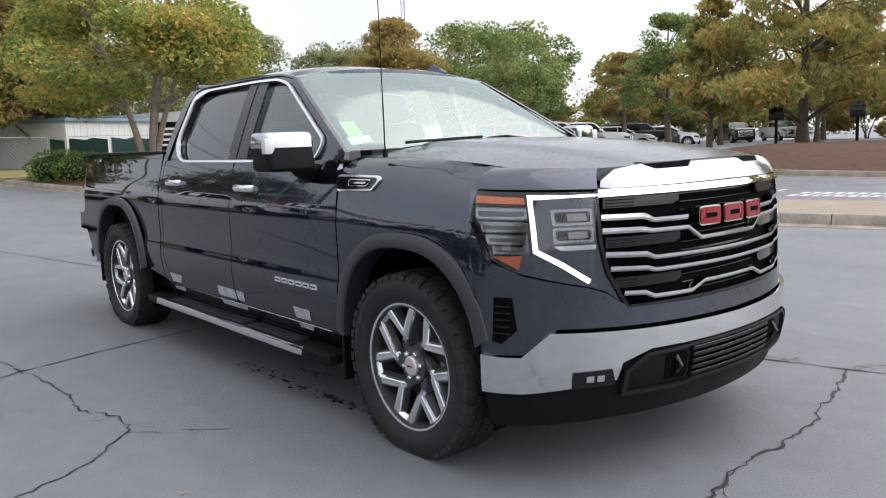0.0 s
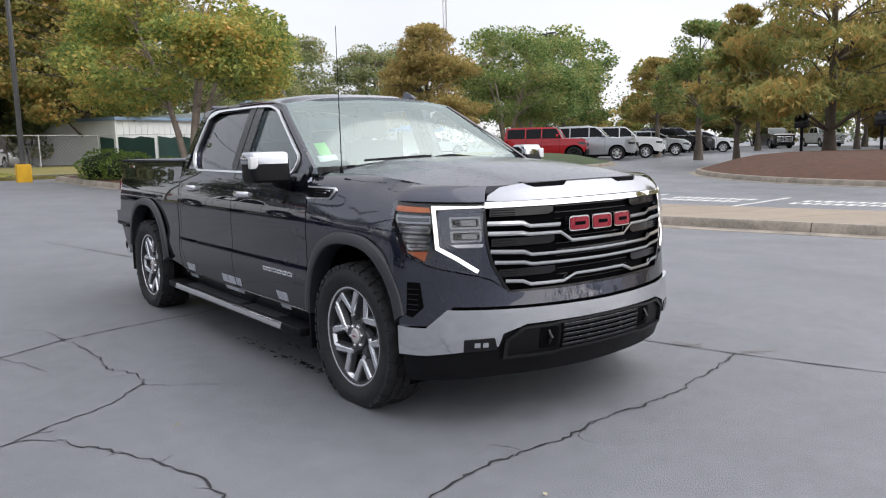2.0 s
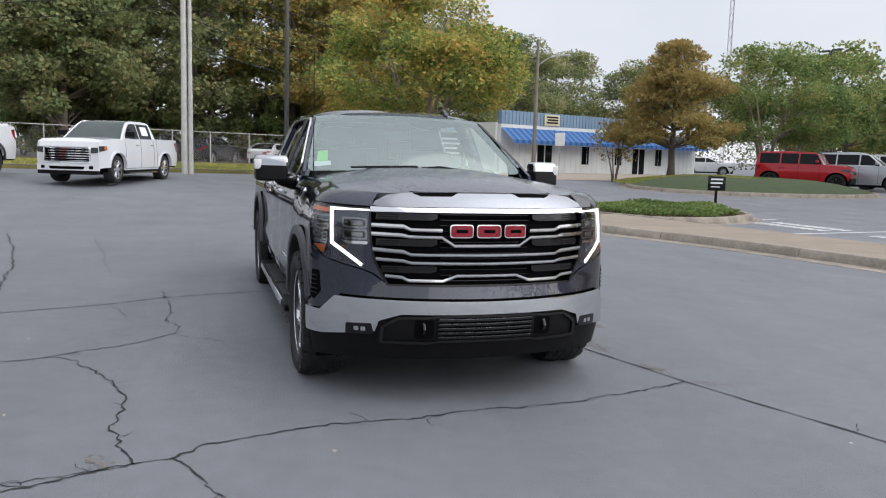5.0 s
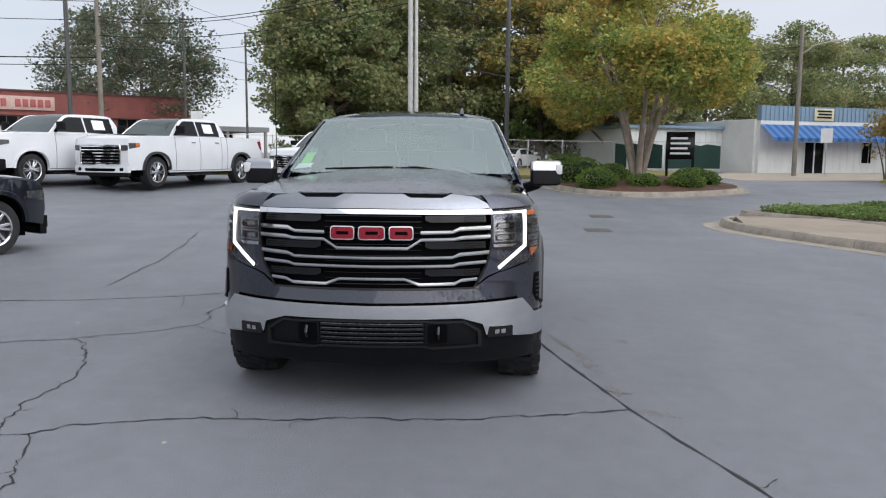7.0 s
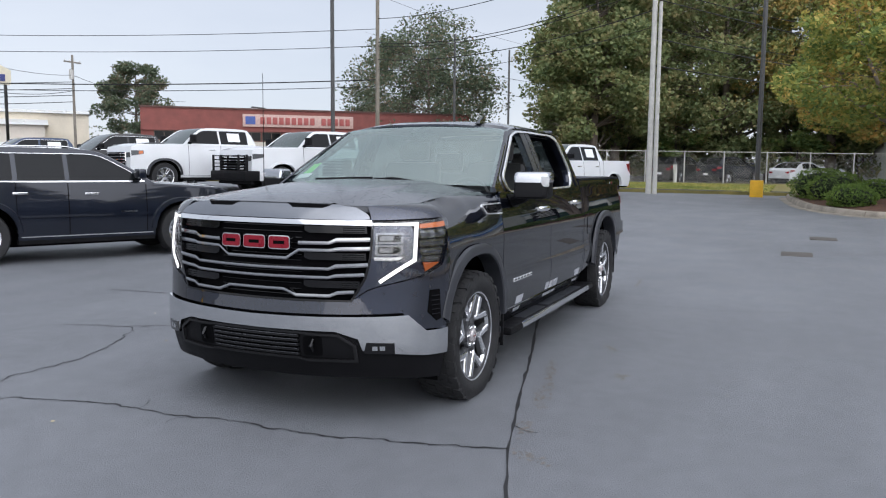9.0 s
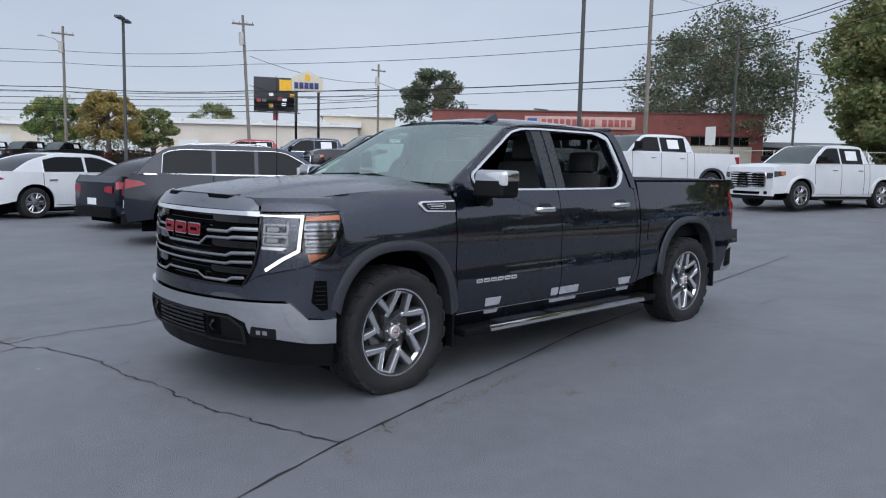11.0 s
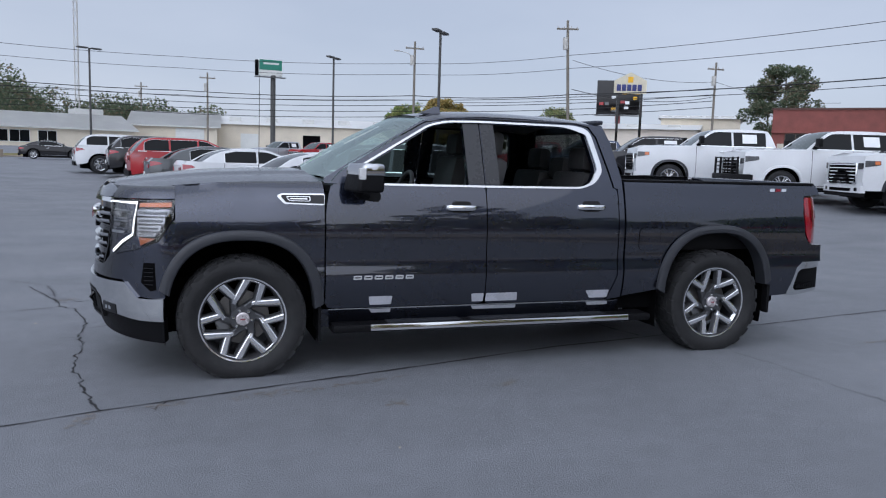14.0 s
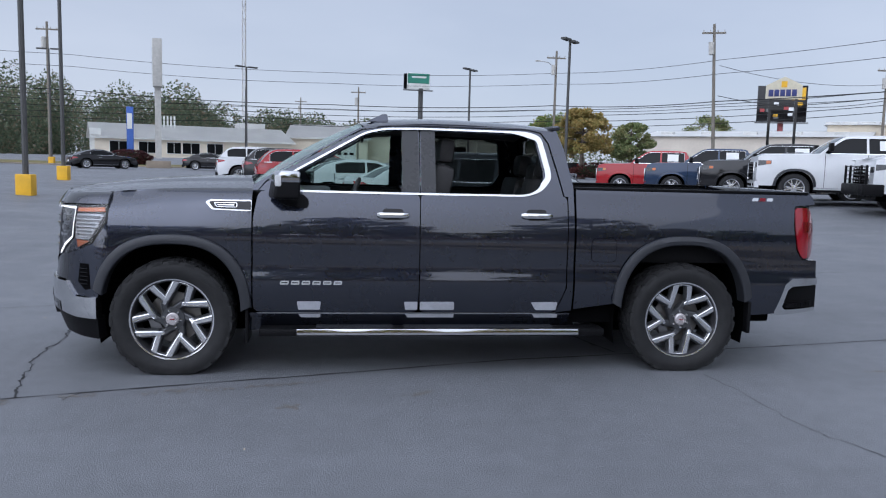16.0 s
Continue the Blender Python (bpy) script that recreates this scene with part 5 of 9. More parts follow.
def build_ground():
    bm = bmesh.new()
    rad = [0, 3, 6, 8, 10, 12, 14, 16, 18, 20, 22, 24, 26, 29, 32, 36, 40, 45, 52, 60, 66, 72, 78, 84, 92, 120, 300, 900, 2500]
    rings = []
    for r in rad[1:]:
        rings.append([bm.verts.new((r * math.cos(k * math.tau / 90), r * math.sin(k * math.tau / 90), ground_z(r * math.cos(k * math.tau / 90), r * math.sin(k * math.tau / 90)))) for k in range(90)])
    c = bm.verts.new((0, 0, 0))
    for k in range(90):
        bm.faces.new((c, rings[0][k], rings[0][(k + 1) % 90]))
    for a, b in zip(rings, rings[1:]):
        for k in range(90):
            bm.faces.new((a[k], b[k], b[(k + 1) % 90], a[(k + 1) % 90]))
    return solid("ground", bm, ASPHALT, "dark grey damp asphalt of a car park", "ground", kind="structure")


ground = build_ground()

# ---- kerbs, verges, markings ----
CONCRETE = material("kerb_concrete", (0.25, 0.22, 0.18), rough=0.85, vary=0.40, scale=3, bump=0.3, bump_scale=60, random=0.06)
WALK = material("pavement_concrete", (0.26, 0.215, 0.165), rough=0.85, vary=0.15, scale=2, bump=0.25, bump_scale=80, random=0.05)
GRASS_M = material("dry_grass", (0.16, 0.15, 0.045), rough=0.9, vary=0.45, scale=1.5, bump=0.6, bump_scale=40, color2=(0.24, 0.20, 0.06))
MULCH = material("brown_mulch", (0.085, 0.042, 0.026), rough=0.95, vary=0.4, scale=5, bump=0.9, bump_scale=45)
LINE_W = material("white_road_paint", (0.62, 0.62, 0.60), rough=0.7, vary=0.25, scale=6)
CRACK = material("tar_crack", (0.016, 0.016, 0.018), rough=0.7, vary=0.2)


def sheet(name, pts, mat, label, category, lift=0.004, h=0.0, rim=0.0, mound=0.0, kind="structure", step=1.2):
    """A piece of ground with the given outline: laid lift above the asphalt, or raised by h with sides."""
    def rise(x, y):
        if not mound:
            return 0.0
        d = 9.0
        for a, b in zip(pts, pts[1:] + pts[:1]):
            ex, ey = b[0] - a[0], b[1] - a[1]
            t = max(0, min(1, ((x - a[0]) * ex + (y - a[1]) * ey) / (ex * ex + ey * ey + 1e-9)))
            d = min(d, math.hypot(x - a[0] - t * ex, y - a[1] - t * ey))
        u = min(1, d / 3.0)
        return mound * u * (2 - u)
    fm = lambda x, y, o: (x, y, ground_z(x, y) + lift + h + o + rise(x, y))
    xs, ys = [p[0] for p in pts], [p[1] for p in pts]
    bm = panel(pts, fm, np.arange(min(xs) + step / 2, max(xs), step).tolist(), np.arange(min(ys) + step / 2, max(ys), step).tolist(), max(h, 0) + lift + 0.05)
    return solid(name, bm, mat, label, category, kind=kind)


def smooth_path(pts, n=6):
    """A rounded line through points."""
    out = []
    for i in range(len(pts) - 1):
        p0, p1, p2, p3 = [Vector(pts[max(0, min(len(pts) - 1, j))]) for j in (i - 1, i, i + 1, i + 2)]
        for k in range(n):
            t = k / n
            out.append(tuple(0.5 * (2 * p1 + (p2 - p0) * t + (2 * p0 - 5 * p1 + 4 * p2 - p3) * t * t + (3 * p1 - p0 - 3 * p2 + p3) * t**3)))
    return out + [tuple(pts[-1])]


def kerb(name, pts, label, h=0.15, w=0.16, gutter=0.35, seg=2.4, mat=None, side=1):
    """A run of kerb stones with a gutter pan; side: 1 if the raised land lies to the left of the way. Stones are parts."""
    mat = mat or CONCRETE
    top = thing(name, label, "kerb", kind="structure")
    def way(i):
        return (Vector(pts[min(i + 1, len(pts) - 1)]) - Vector(pts[max(i - 1, 0)])).normalized()
    run, left = [], 0.0
    acc = [0]
    for j, (a, b) in enumerate(zip(pts, pts[1:])):
        acc.append(j + 1)
        left += math.dist(a, b)
        if left >= seg:
            run.append(acc)
            acc, left = [j + 1], 0.0
    if len(acc) > 1:
        run.append(acc)
    for piece in run:
        bm = bmesh.new()
        rows = []
        for i, j in enumerate(piece):
            p, d = pts[j], way(j)
            nrm = Vector((-d.y, d.x)) * side
            pull = d * (0.006 if i == 0 else -0.006 if i == len(piece) - 1 else 0)
            row = []
            for off, z in ((w, h - 0.06), (w, h), (0.035, h), (0.0, h - 0.035), (-0.03, 0.012), (-gutter, 0.006), (-gutter, -0.05)):
                q = Vector(p) + nrm * off + pull
                row.append(bm.verts.new((q.x, q.y, ground_z(q.x, q.y) + z)))
            rows.append(row)
        for a, b in zip(rows, rows[1:]):
            for k in range(6):
                bm.faces.new((a[k], a[k + 1], b[k + 1], b[k]))
        part("kerb_stone", bm, mat, top)
    return top


def ribbon(bm, pts, width, lift=0.004, jitter=0.0, rng=None):
    """A flat strip along points on the ground."""
    rows = []
    for i, p in enumerate(pts):
        d = (Vector(pts[min(i + 1, len(pts) - 1)]) - Vector(pts[max(i - 1, 0)])).normalized()
        nrm = Vector((-d.y, d.x))
        w = width * (1 if not rng else rng.uniform(0.25, 1.35)) / 2
        rows.append([bm.verts.new((p[0] + s * nrm.x * w, p[1] + s * nrm.y * w, ground_z(*p[:2]) + lift)) for s in (1, -1)])
    for a, b in zip(rows, rows[1:]):
        bm.faces.new((a[0], a[1], b[1], b[0]))


def crack(pts, width, seed, rough=0.05, step=0.035):
    """A wandering crack through a few way points."""
    width *= 0.95
    rng = random.Random(seed)
    line = []
    for a, b in zip(pts, pts[1:]):
        k = max(2, int(math.dist(a, b) / step))
        line += [(a[0] + (b[0] - a[0]) * i / k, a[1] + (b[1] - a[1]) * i / k) for i in range(k)]
    line.append(pts[-1])
    out, dx, dy = [], 0.0, 0.0
    for i, p in enumerate(line):
        dx, dy = dx * 0.86 + rng.gauss(0, rough * 0.16), dy * 0.86 + rng.gauss(0, rough * 0.16)
        f = min(1, i / 6, (len(line) - 1 - i) / 6)
        tooth = 0.007 * min(1, rough / 0.04)
        out.append((p[0] + (dx + rng.gauss(0, tooth)) * f, p[1] + (dy + rng.gauss(0, tooth)) * f))
    bm = bmesh.new()
    ribbon(bm, out, width, 0.0035, rng=rng)
    # short hair cracks that branch off and crumble away
    for k in range(int(len(out) * (0.05 if rough > 0.02 else 0.012))):
        i = rng.randrange(2, len(out) - 2)
        a = math.atan2(out[i + 1][1] - out[i][1], out[i + 1][0] - out[i][0]) + rng.choice((-1, 1)) * rng.uniform(0.4, 1.2)
        twig = [out[i]]
        for j in range(rng.randrange(3, 8)):
            a += rng.gauss(0, 0.5)
            twig.append((twig[-1][0] + 0.03 * math.cos(a), twig[-1][1] + 0.03 * math.sin(a)))
        ribbon(bm, twig, width * 0.45, 0.003, rng=rng)
    return solid("crack", bm, CRACK, "dark wandering crack in the asphalt", "crack", kind="structure")

crack([(-9.5, -0.9), (-4.25, 0.0), (-2.6, 0.3), (-0.6, 0.63), (0.9, 1.03), (2.69, 1.49), (3.97, 1.93), (7.5, 2.9), (12.0, 4.2)], 0.022, 1, 0.012, 0.12)
crack([(2.69, 1.49), (2.85, 1.06), (2.90, 0.57), (2.97, -0.15), (3.02, -0.6), (3.02, -1.08), (3.16, -1.56), (3.31, -1.74), (3.37, -1.93), (3.42, -2.12), (3.52, -2.32), (3.75, -2.9)], 0.016, 2)
crack([(3.35, -1.91), (2.99, -2.00), (2.62, -2.03), (2.24, -2.02), (1.71, -2.24), (1.42, -2.42), (1.24, -2.61), (1.31, -2.78), (1.45, -3.2)], 0.014, 3)
crack([(1.24, -2.61), (1.10, -2.38), (0.95, -2.07), (0.67, -1.82), (0.38, -1.82), (0.15, -1.88), (-0.16, -1.83), (-0.49, -1.90), (-1.03, -1.96)], 0.012, 4)
crack([(0.68, -1.83), (0.86, -1.64), (1.02, -1.43)], 0.007, 5)
crack([(3.31, -1.74), (3.46, -1.64), (3.62, -1.59), (3.9, -1.5), (4.3, -1.45)], 0.012, 6)
crack([(-0.2, -4.4), (-0.31, -3.44), (-0.63, -2.45), (-0.90, -1.95), (-1.05, -1.4), (-1.16, -0.75), (-1.5, 0.4)], 0.020, 7, 0.010)
crack([(-1.57, -2.16), (-1.29, -2.0), (-0.90, -1.93)], 0.007, 8)
crack([(-0.63, -2.42), (-0.36, -2.32), (-0.02, -2.22)], 0.007, 9)
crack([(-1.94, 1.11), (-1.99, 1.48), (-1.99, 2.14), (-2.05, 2.43), (-2.19, 2.8), (-2.5, 3.6)], 0.006, 10, 0.03)
crack([(4.6, -3.6), (4.33, -3.53), (4.0, -3.4), (3.57, -2.97), (3.37, -1.93)], 0.009, 11)
crack([(-7.0, -4.6), (-5.0, -4.1), (-3.0, -3.7), (-1.2, -3.5)], 0.02, 12, 0.04)
crack([(-6.2, -3.2), (-4.4, -2.9), (-2.6, -2.6)], 0.007, 13)


def stains():
    """Worn, sandy spots, tyre sweeps and a drain lid on the asphalt."""
    worn = material("worn_aggregate", (0.17, 0.155, 0.14), rough=0.9, vary=0.4, scale=20, bump=0.5, bump_scale=80)
    for i, (x, y, w, l, a) in enumerate([(1.75, 1.38, 0.05, 0.22, 14), (1.2, 1.28, 0.03, 0.35, 14), (2.35, 1.47, 0.04, 0.12, 10), (0.2, 1.5, 0.03, 0.12, 30), (1.0, 1.75, 0.04, 0.06, 0), (2.75, 1.62, 0.05, 0.10, 60), (3.30, -2.05, 0.06, 0.12, 20), (-3.6, 1.05, 0.02, 0.35, 4)]):
        rng = random.Random(i)
        bm = bmesh.new()
        c, s = math.cos(radians(a)), math.sin(radians(a))
        for j in range(int(30 + 260 * l)):
            px, py = rng.gauss(0, l * 0.6), rng.gauss(0, w * 0.55)
            g, n = rng.uniform(0.002, 0.009) * (1.6 if j % 9 == 0 else 1), 6
            px, py = x + px * c - py * s, y + px * s + py * c
            bm.faces.new([bm.verts.new((px + g * rng.uniform(0.5, 1.5) * 1.5 * math.cos(k / n * math.tau), py + g * rng.uniform(0.5, 1.3) * math.sin(k / n * math.tau), ground_z(px, py) + 0.0028 + 0.00001 * j)) for k in range(n)])
        solid("worn_patch", bm, worn, "pale worn specks of stone beside a crack", "asphalt patch", kind="structure")
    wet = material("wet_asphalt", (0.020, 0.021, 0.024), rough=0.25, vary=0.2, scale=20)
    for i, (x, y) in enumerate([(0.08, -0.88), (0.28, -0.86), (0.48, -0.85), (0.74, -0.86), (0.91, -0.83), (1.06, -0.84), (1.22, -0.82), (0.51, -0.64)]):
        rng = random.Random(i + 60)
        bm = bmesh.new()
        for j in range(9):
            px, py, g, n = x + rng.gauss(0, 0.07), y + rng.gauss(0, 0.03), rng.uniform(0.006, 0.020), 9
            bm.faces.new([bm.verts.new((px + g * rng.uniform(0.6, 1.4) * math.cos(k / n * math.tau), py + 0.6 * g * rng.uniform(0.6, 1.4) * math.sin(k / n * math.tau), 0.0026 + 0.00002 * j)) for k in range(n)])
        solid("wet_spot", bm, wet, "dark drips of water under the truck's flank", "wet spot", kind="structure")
    lid = material("drain_iron", (0.10, 0.09, 0.08), rough=0.7, metal=0.4, vary=0.3, bump=0.5, bump_scale=80)
    for x, y in ((-8.2, 2.9), (-11.2, 3.4)):
        bm = bmesh.new()
        box(bm, x - 0.35, x + 0.35, y - 0.25, y + 0.25, ground_z(x, y) - 0.02, ground_z(x, y) + 0.008, 0.005)
        solid("drain_cover", bm, lid, "rusty flat iron drain cover in the asphalt", "drain cover")
    leaf = material("fallen_leaf", (0.42, 0.36, 0.24), rough=0.8, vary=0.3, island=0.5)
    rng = random.Random(5)
    bm = bmesh.new()
    for k in range(60):
        a, r = rng.uniform(0, math.tau), rng.uniform(2.2, 9)
        x, y, s = r * math.cos(a), r * math.sin(a), rng.uniform(0.006, 0.016)
        if abs(x) < 2.9 and abs(y) < 1.05:
            continue
        z = ground_z(x, y) + 0.004
        vs = [bm.verts.new((x + s * math.cos(a + t) * k_, y + s * math.sin(a + t), z + 0.002 * i)) for i, (t, k_) in enumerate(((0, 1), (1.6, 0.6), (3.1, 1), (4.7, 0.6)))]
        bm.faces.new(vs)
    solid("leaf_litter", bm, leaf, "small pale bits of leaf on the asphalt", "leaf litter", kind="stuff")


stains()

# near pavement with its kerb
FRONT = smooth_path([(-9.75, 6.75), (-9.9, 6.05), (-9.4, 5.62), (-8.2, 5.60), (-6.4, 6.25), (-4.2, 7.15), (-1.0, 7.95), (3.0, 8.95), (9.0, 10.4), (18.0, 12.6)], 5)
kerb("kerb", FRONT, "weathered concrete kerb with a gutter", side=1)
BACK = [(18.0, 15.0), (9.0, 12.75), (3.0, 11.3), (-1.0, 10.35), (-5.4, 9.1), (-8.2, 8.2), (-9.3, 7.7)]


def slabs():
    """The pavement: a bed with concrete slabs on it, cut every 1.6 m."""
    inner = [tuple(Vector(p) + 0.155 * Vector((-d.y, d.x))) for p, d in ((a, (Vector(b) - Vector(a)).normalized()) for a, b in zip(FRONT, FRONT[1:]))][6:]
    pave = thing("pavement", "pale concrete pavement slabs behind the kerb", "pavement", kind="structure")
    n = 18
    lens = [0]
    for a, b in zip(inner, inner[1:]):
        lens.append(lens[-1] + math.dist(a, b))

    def along(pts, cum, d):
        for i in range(len(pts) - 1):
            if cum[i + 1] >= d or i == len(pts) - 2:
                t = (d - cum[i]) / (cum[i + 1] - cum[i])
                return Vector(pts[i]).lerp(Vector(pts[i + 1]), t)
    bk = BACK[::-1]
    cb = [0]
    for a, b in zip(bk, bk[1:]):
        cb.append(cb[-1] + math.dist(a, b))
    for i in range(n):
        q = []
        for k in (i + 0.004, i + 0.996):
            q.append((along(inner, lens, lens[-1] * k / n), along(bk, cb, cb[-1] * k / n)))
        pts = [tuple(q[0][0]), tuple(q[1][0]), tuple(q[1][1]), tuple(q[0][1])]
        bm = panel(pts, lambda x, y, o: (x, y, ground_z(x, y) + 0.149 + o), [], [], 0.16)
        part("slab", bm, WALK, pave)


slabs()


def markings():
    """Stall lines and the worn painted words in the stalls, as bars."""
    mark = thing("stall_markings", "worn white stall lines and painted bars", "road marking", kind="structure")
    for i in range(-3, 6):
        x = -3.5 + 2.85 * i * 0.97
        y = 10.35 + 0.245 * (x + 3.5)
        bm = bmesh.new()
        ribbon(bm, [(x, y + 0.1), (x - 0.05, y + 1.5), (x - 0.12, y + 3.2)], 0.10, 0.004)
        part("stall_line", bm, LINE_W, mark)
        rng = random.Random(i + 40)
        for row in range(2):
            xx = x + 0.55
            while xx < x + 2.3:
                w = rng.uniform(0.10, 0.17)
                bm = bmesh.new()
                yy = y + 1.75 + row * 0.55 + 0.245 * (xx - x)
                vs = [bm.verts.new((a, b, ground_z(a, b) + 0.004)) for a, b in ((xx, yy), (xx + w, yy + 0.03), (xx + w - 0.02, yy + 0.36), (xx - 0.02, yy + 0.33))]
                bm.faces.new(vs)
                part("paint_bar", bm, LINE_W, mark)
                xx += w + 0.07


markings()

# planted islands
def island(name, pts, mat, label, mound=0.15, n=5):
    line = smooth_path(pts + [pts[0]], n)
    kerb("island_kerb", line, "concrete kerb round " + name, side=1, gutter=0.25)
    cx, cy = sum(p[0] for p in line) / len(line), sum(p[1] for p in line) / len(line)
    inner = [tuple(Vector(p) + (Vector((cx, cy)) - Vector(p)).normalized() * 0.15) for p in line[:-1]]
    return sheet("planting_bed", inner, mat, label, "planting bed", lift=0.0, h=0.13, mound=mound)


island("the bushes", [(-24.2, 2.6), (-21.4, 2.75), (-18.6, 3.2), (-16.8, 4.3), (-16.4, 5.6), (-16.9, 7.2), (-18.4, 8.9), (-21.0, 9.6), (-24.0, 9.4), (-26.0, 7.4), (-26.0, 4.6)], MULCH, "brown mulch bed under a tree and bushes", 0.25)
GRASS_G = material("island_grass", (0.042, 0.062, 0.022), rough=0.9, vary=0.4, scale=2.5, bump=0.8, bump_scale=45)
island("the grass", [(-24.8, 17.0), (-22.4, 15.8), (-19.8, 15.7), (-18.0, 16.9), (-17.4, 19.5), (-17.6, 23.0), (-20.0, 26.5), (-26.0, 28.5), (-30.5, 26.0), (-30.0, 21.0)], GRASS_G, "green grass mound under a bald cypress", 0.45)
island("the ground cover", [(-11.2, 6.6), (-9.8, 7.6), (-8.6, 8.35), (-8.3, 9.7), (-8.7, 10.9), (-9.4, 11.6), (-10.8, 11.7), (-12.0, 10.8), (-12.1, 8.6)], MULCH, "soil bed with green ground cover", 0.05)
island("the mulch", [(-12.0, 22.6), (-10.8, 20.3), (-8.8, 18.5), (-6.2, 17.5), (-2.0, 17.4), (4.0, 18.6), (12.0, 20.6), (20.0, 23.0), (20.0, 33.0), (8.0, 32.0), (-4.0, 31.0), (-10.5, 28.0)], MULCH, "red-brown mulch bed under cypress trees", 0.55)

# grass verge behind the western kerb
kerb("verge_kerb", [(-22.0, -24.0), (-23.2, -14.0), (-24.2, -6.0), (-25.6, -1.0), (-26.4, 2.0), (-26.9, 4.0)][::-1], "dark stained kerb along the grass", side=-1, mat=material("dark_kerb", (0.07, 0.07, 0.07), rough=0.9, vary=0.3), gutter=0.1)
sheet("grass_verge", [(-26.1, 2.2), (-25.5, -1.0), (-24.1, -6.0), (-23.1, -14.0), (-21.9, -24.0), (-34.0, -24.0), (-40.0, -8.0), (-44.0, 2.0), (-46.0, 10.0), (-39.0, 14.0), (-33.0, 12.5), (-29.5, 10.0)], GRASS_M, "dry yellow-green grass verge along a fence", "grass verge", lift=0.02, h=0.10, step=2)
sheet("wood_floor", [(-40.2, -8.0), (-34.0, -25.0), (-60.0, -30.0), (-120.0, -20.0), (-120.0, 20.0), (-62.0, 14.0), (-46.2, 10.0), (-44.2, 2.0)], material("wood_soil", (0.05, 0.045, 0.03), rough=0.95, vary=0.4), "dark leaf-covered soil under the trees", "woodland floor", lift=0.03, h=0.06, step=6)
sheet("driveway", [(-29.5, 12.5), (-33.0, 12.7), (-39.0, 14.2), (-46.0, 17.0), (-52.0, 36.0), (-44.0, 40.0), (-36.0, 27.0), (-31.0, 18.0)], material("sandy_drive", (0.33, 0.28, 0.22), rough=0.9, vary=0.2, scale=1.0, bump=0.4, bump_scale=30), "pale sandy concrete drive before the blue building", "driveway", lift=0.012, step=3)
sheet("far_lawn", [(20.0, -64.0), (-10.0, -67.0), (-10.0, -71.0), (40.0, -66.5), (40.0, -62.0)], GRASS_M, "strip of dry grass before the long building", "grass verge", lift=0.03, h=0.05, step=6)
sheet("far_pavement", [(40.0, -59.5), (20.0, -62.5), (-10.0, -65.5), (-10.0, -66.9), (20.0, -63.9), (40.0, -61.0)], WALK, "pale pavement along the street", "pavement", lift=0.02, h=0.06, step=6)

# ---- trees and bushes ----
BARK = material("bark", (0.13, 0.105, 0.085), rough=0.95, vary=0.35, scale=3, bump=0.8, bump_scale=25)
BARK_PALE = material("pale_bark", (0.27, 0.22, 0.18), rough=0.9, vary=0.3, scale=4, bump=0.4, bump_scale=25)


def leaf_mat(name, cols, rough=0.65):
    """Leaves: each takes its own tone out of a few colours, and lets some light through."""
    m = bpy.data.materials.new(name)
    m.use_nodes = True
    nt = m.node_tree
    n, l = nt.nodes.new, nt.links.new
    b, out = nt.nodes["Principled BSDF"], nt.nodes["Material Output"]
    geo, co, no, add, ramp = n("ShaderNodeNewGeometry"), n("ShaderNodeTexCoord"), n("ShaderNodeTexNoise"), n("ShaderNodeMath"), n("ShaderNodeValToRGB")
    no.inputs["Scale"].default_value, no.inputs["Detail"].default_value = 0.55, 3
    l(co.outputs["Object"], no.inputs[0])
    mul = n("ShaderNodeMath")
    mul.operation, mul.inputs[1].default_value = "MULTIPLY", 0.45
    l(geo.outputs["Random Per Island"], mul.inputs[0])
    l(mul.outputs[0], add.inputs[0]), l(no.outputs[0], add.inputs[1])
    mr = n("ShaderNodeMapRange")
    mr.inputs["From Min"].default_value, mr.inputs["From Max"].default_value = 0.38, 1.0
    l(add.outputs[0], mr.inputs[0]), l(mr.outputs[0], ramp.inputs[0])
    els = ramp.color_ramp.elements
    while len(els) < len(cols):
        els.new(0.5)
    for i, c in enumerate(cols):
        els[i].position, els[i].color = i / (len(cols) - 1), (*c, 1)
    b.inputs["Roughness"].default_value = rough
    b.inputs["Specular IOR Level"].default_value = 0.3
    tr, mix = n("ShaderNodeBsdfTranslucent"), n("ShaderNodeMixShader")
    mix.inputs[0].default_value = 0.45
    l(ramp.outputs[0], b.inputs["Base Color"]), l(ramp.outputs[0], tr.inputs[0])
    l(b.outputs[0], mix.inputs[1]), l(tr.outputs[0], mix.inputs[2]), l(mix.outputs[0], out.inputs[0])
    return m


L_MYRTLE = leaf_mat("myrtle_leaves", [(0.108, 0.162, 0.050), (0.180, 0.246, 0.066), (0.288, 0.330, 0.084), (0.480, 0.420, 0.108), (0.576, 0.360, 0.108)])
L_OAK = leaf_mat("oak_leaves", [(0.110, 0.150, 0.064), (0.180, 0.226, 0.096), (0.265, 0.292, 0.126), (0.350, 0.300, 0.145)])
L_CYPRESS = leaf_mat("cypress_leaves", [(0.156, 0.204, 0.066), (0.264, 0.282, 0.090), (0.384, 0.324, 0.106), (0.516, 0.330, 0.110)])
L_RUST = leaf_mat("rust_cypress_leaves", [(0.210, 0.205, 0.070), (0.310, 0.250, 0.085), (0.420, 0.290, 0.105), (0.280, 0.270, 0.090)])
L_GREEN = leaf_mat("green_leaves", [(0.090, 0.150, 0.050), (0.150, 0.228, 0.072), (0.240, 0.300, 0.096), (0.396, 0.342, 0.132)])
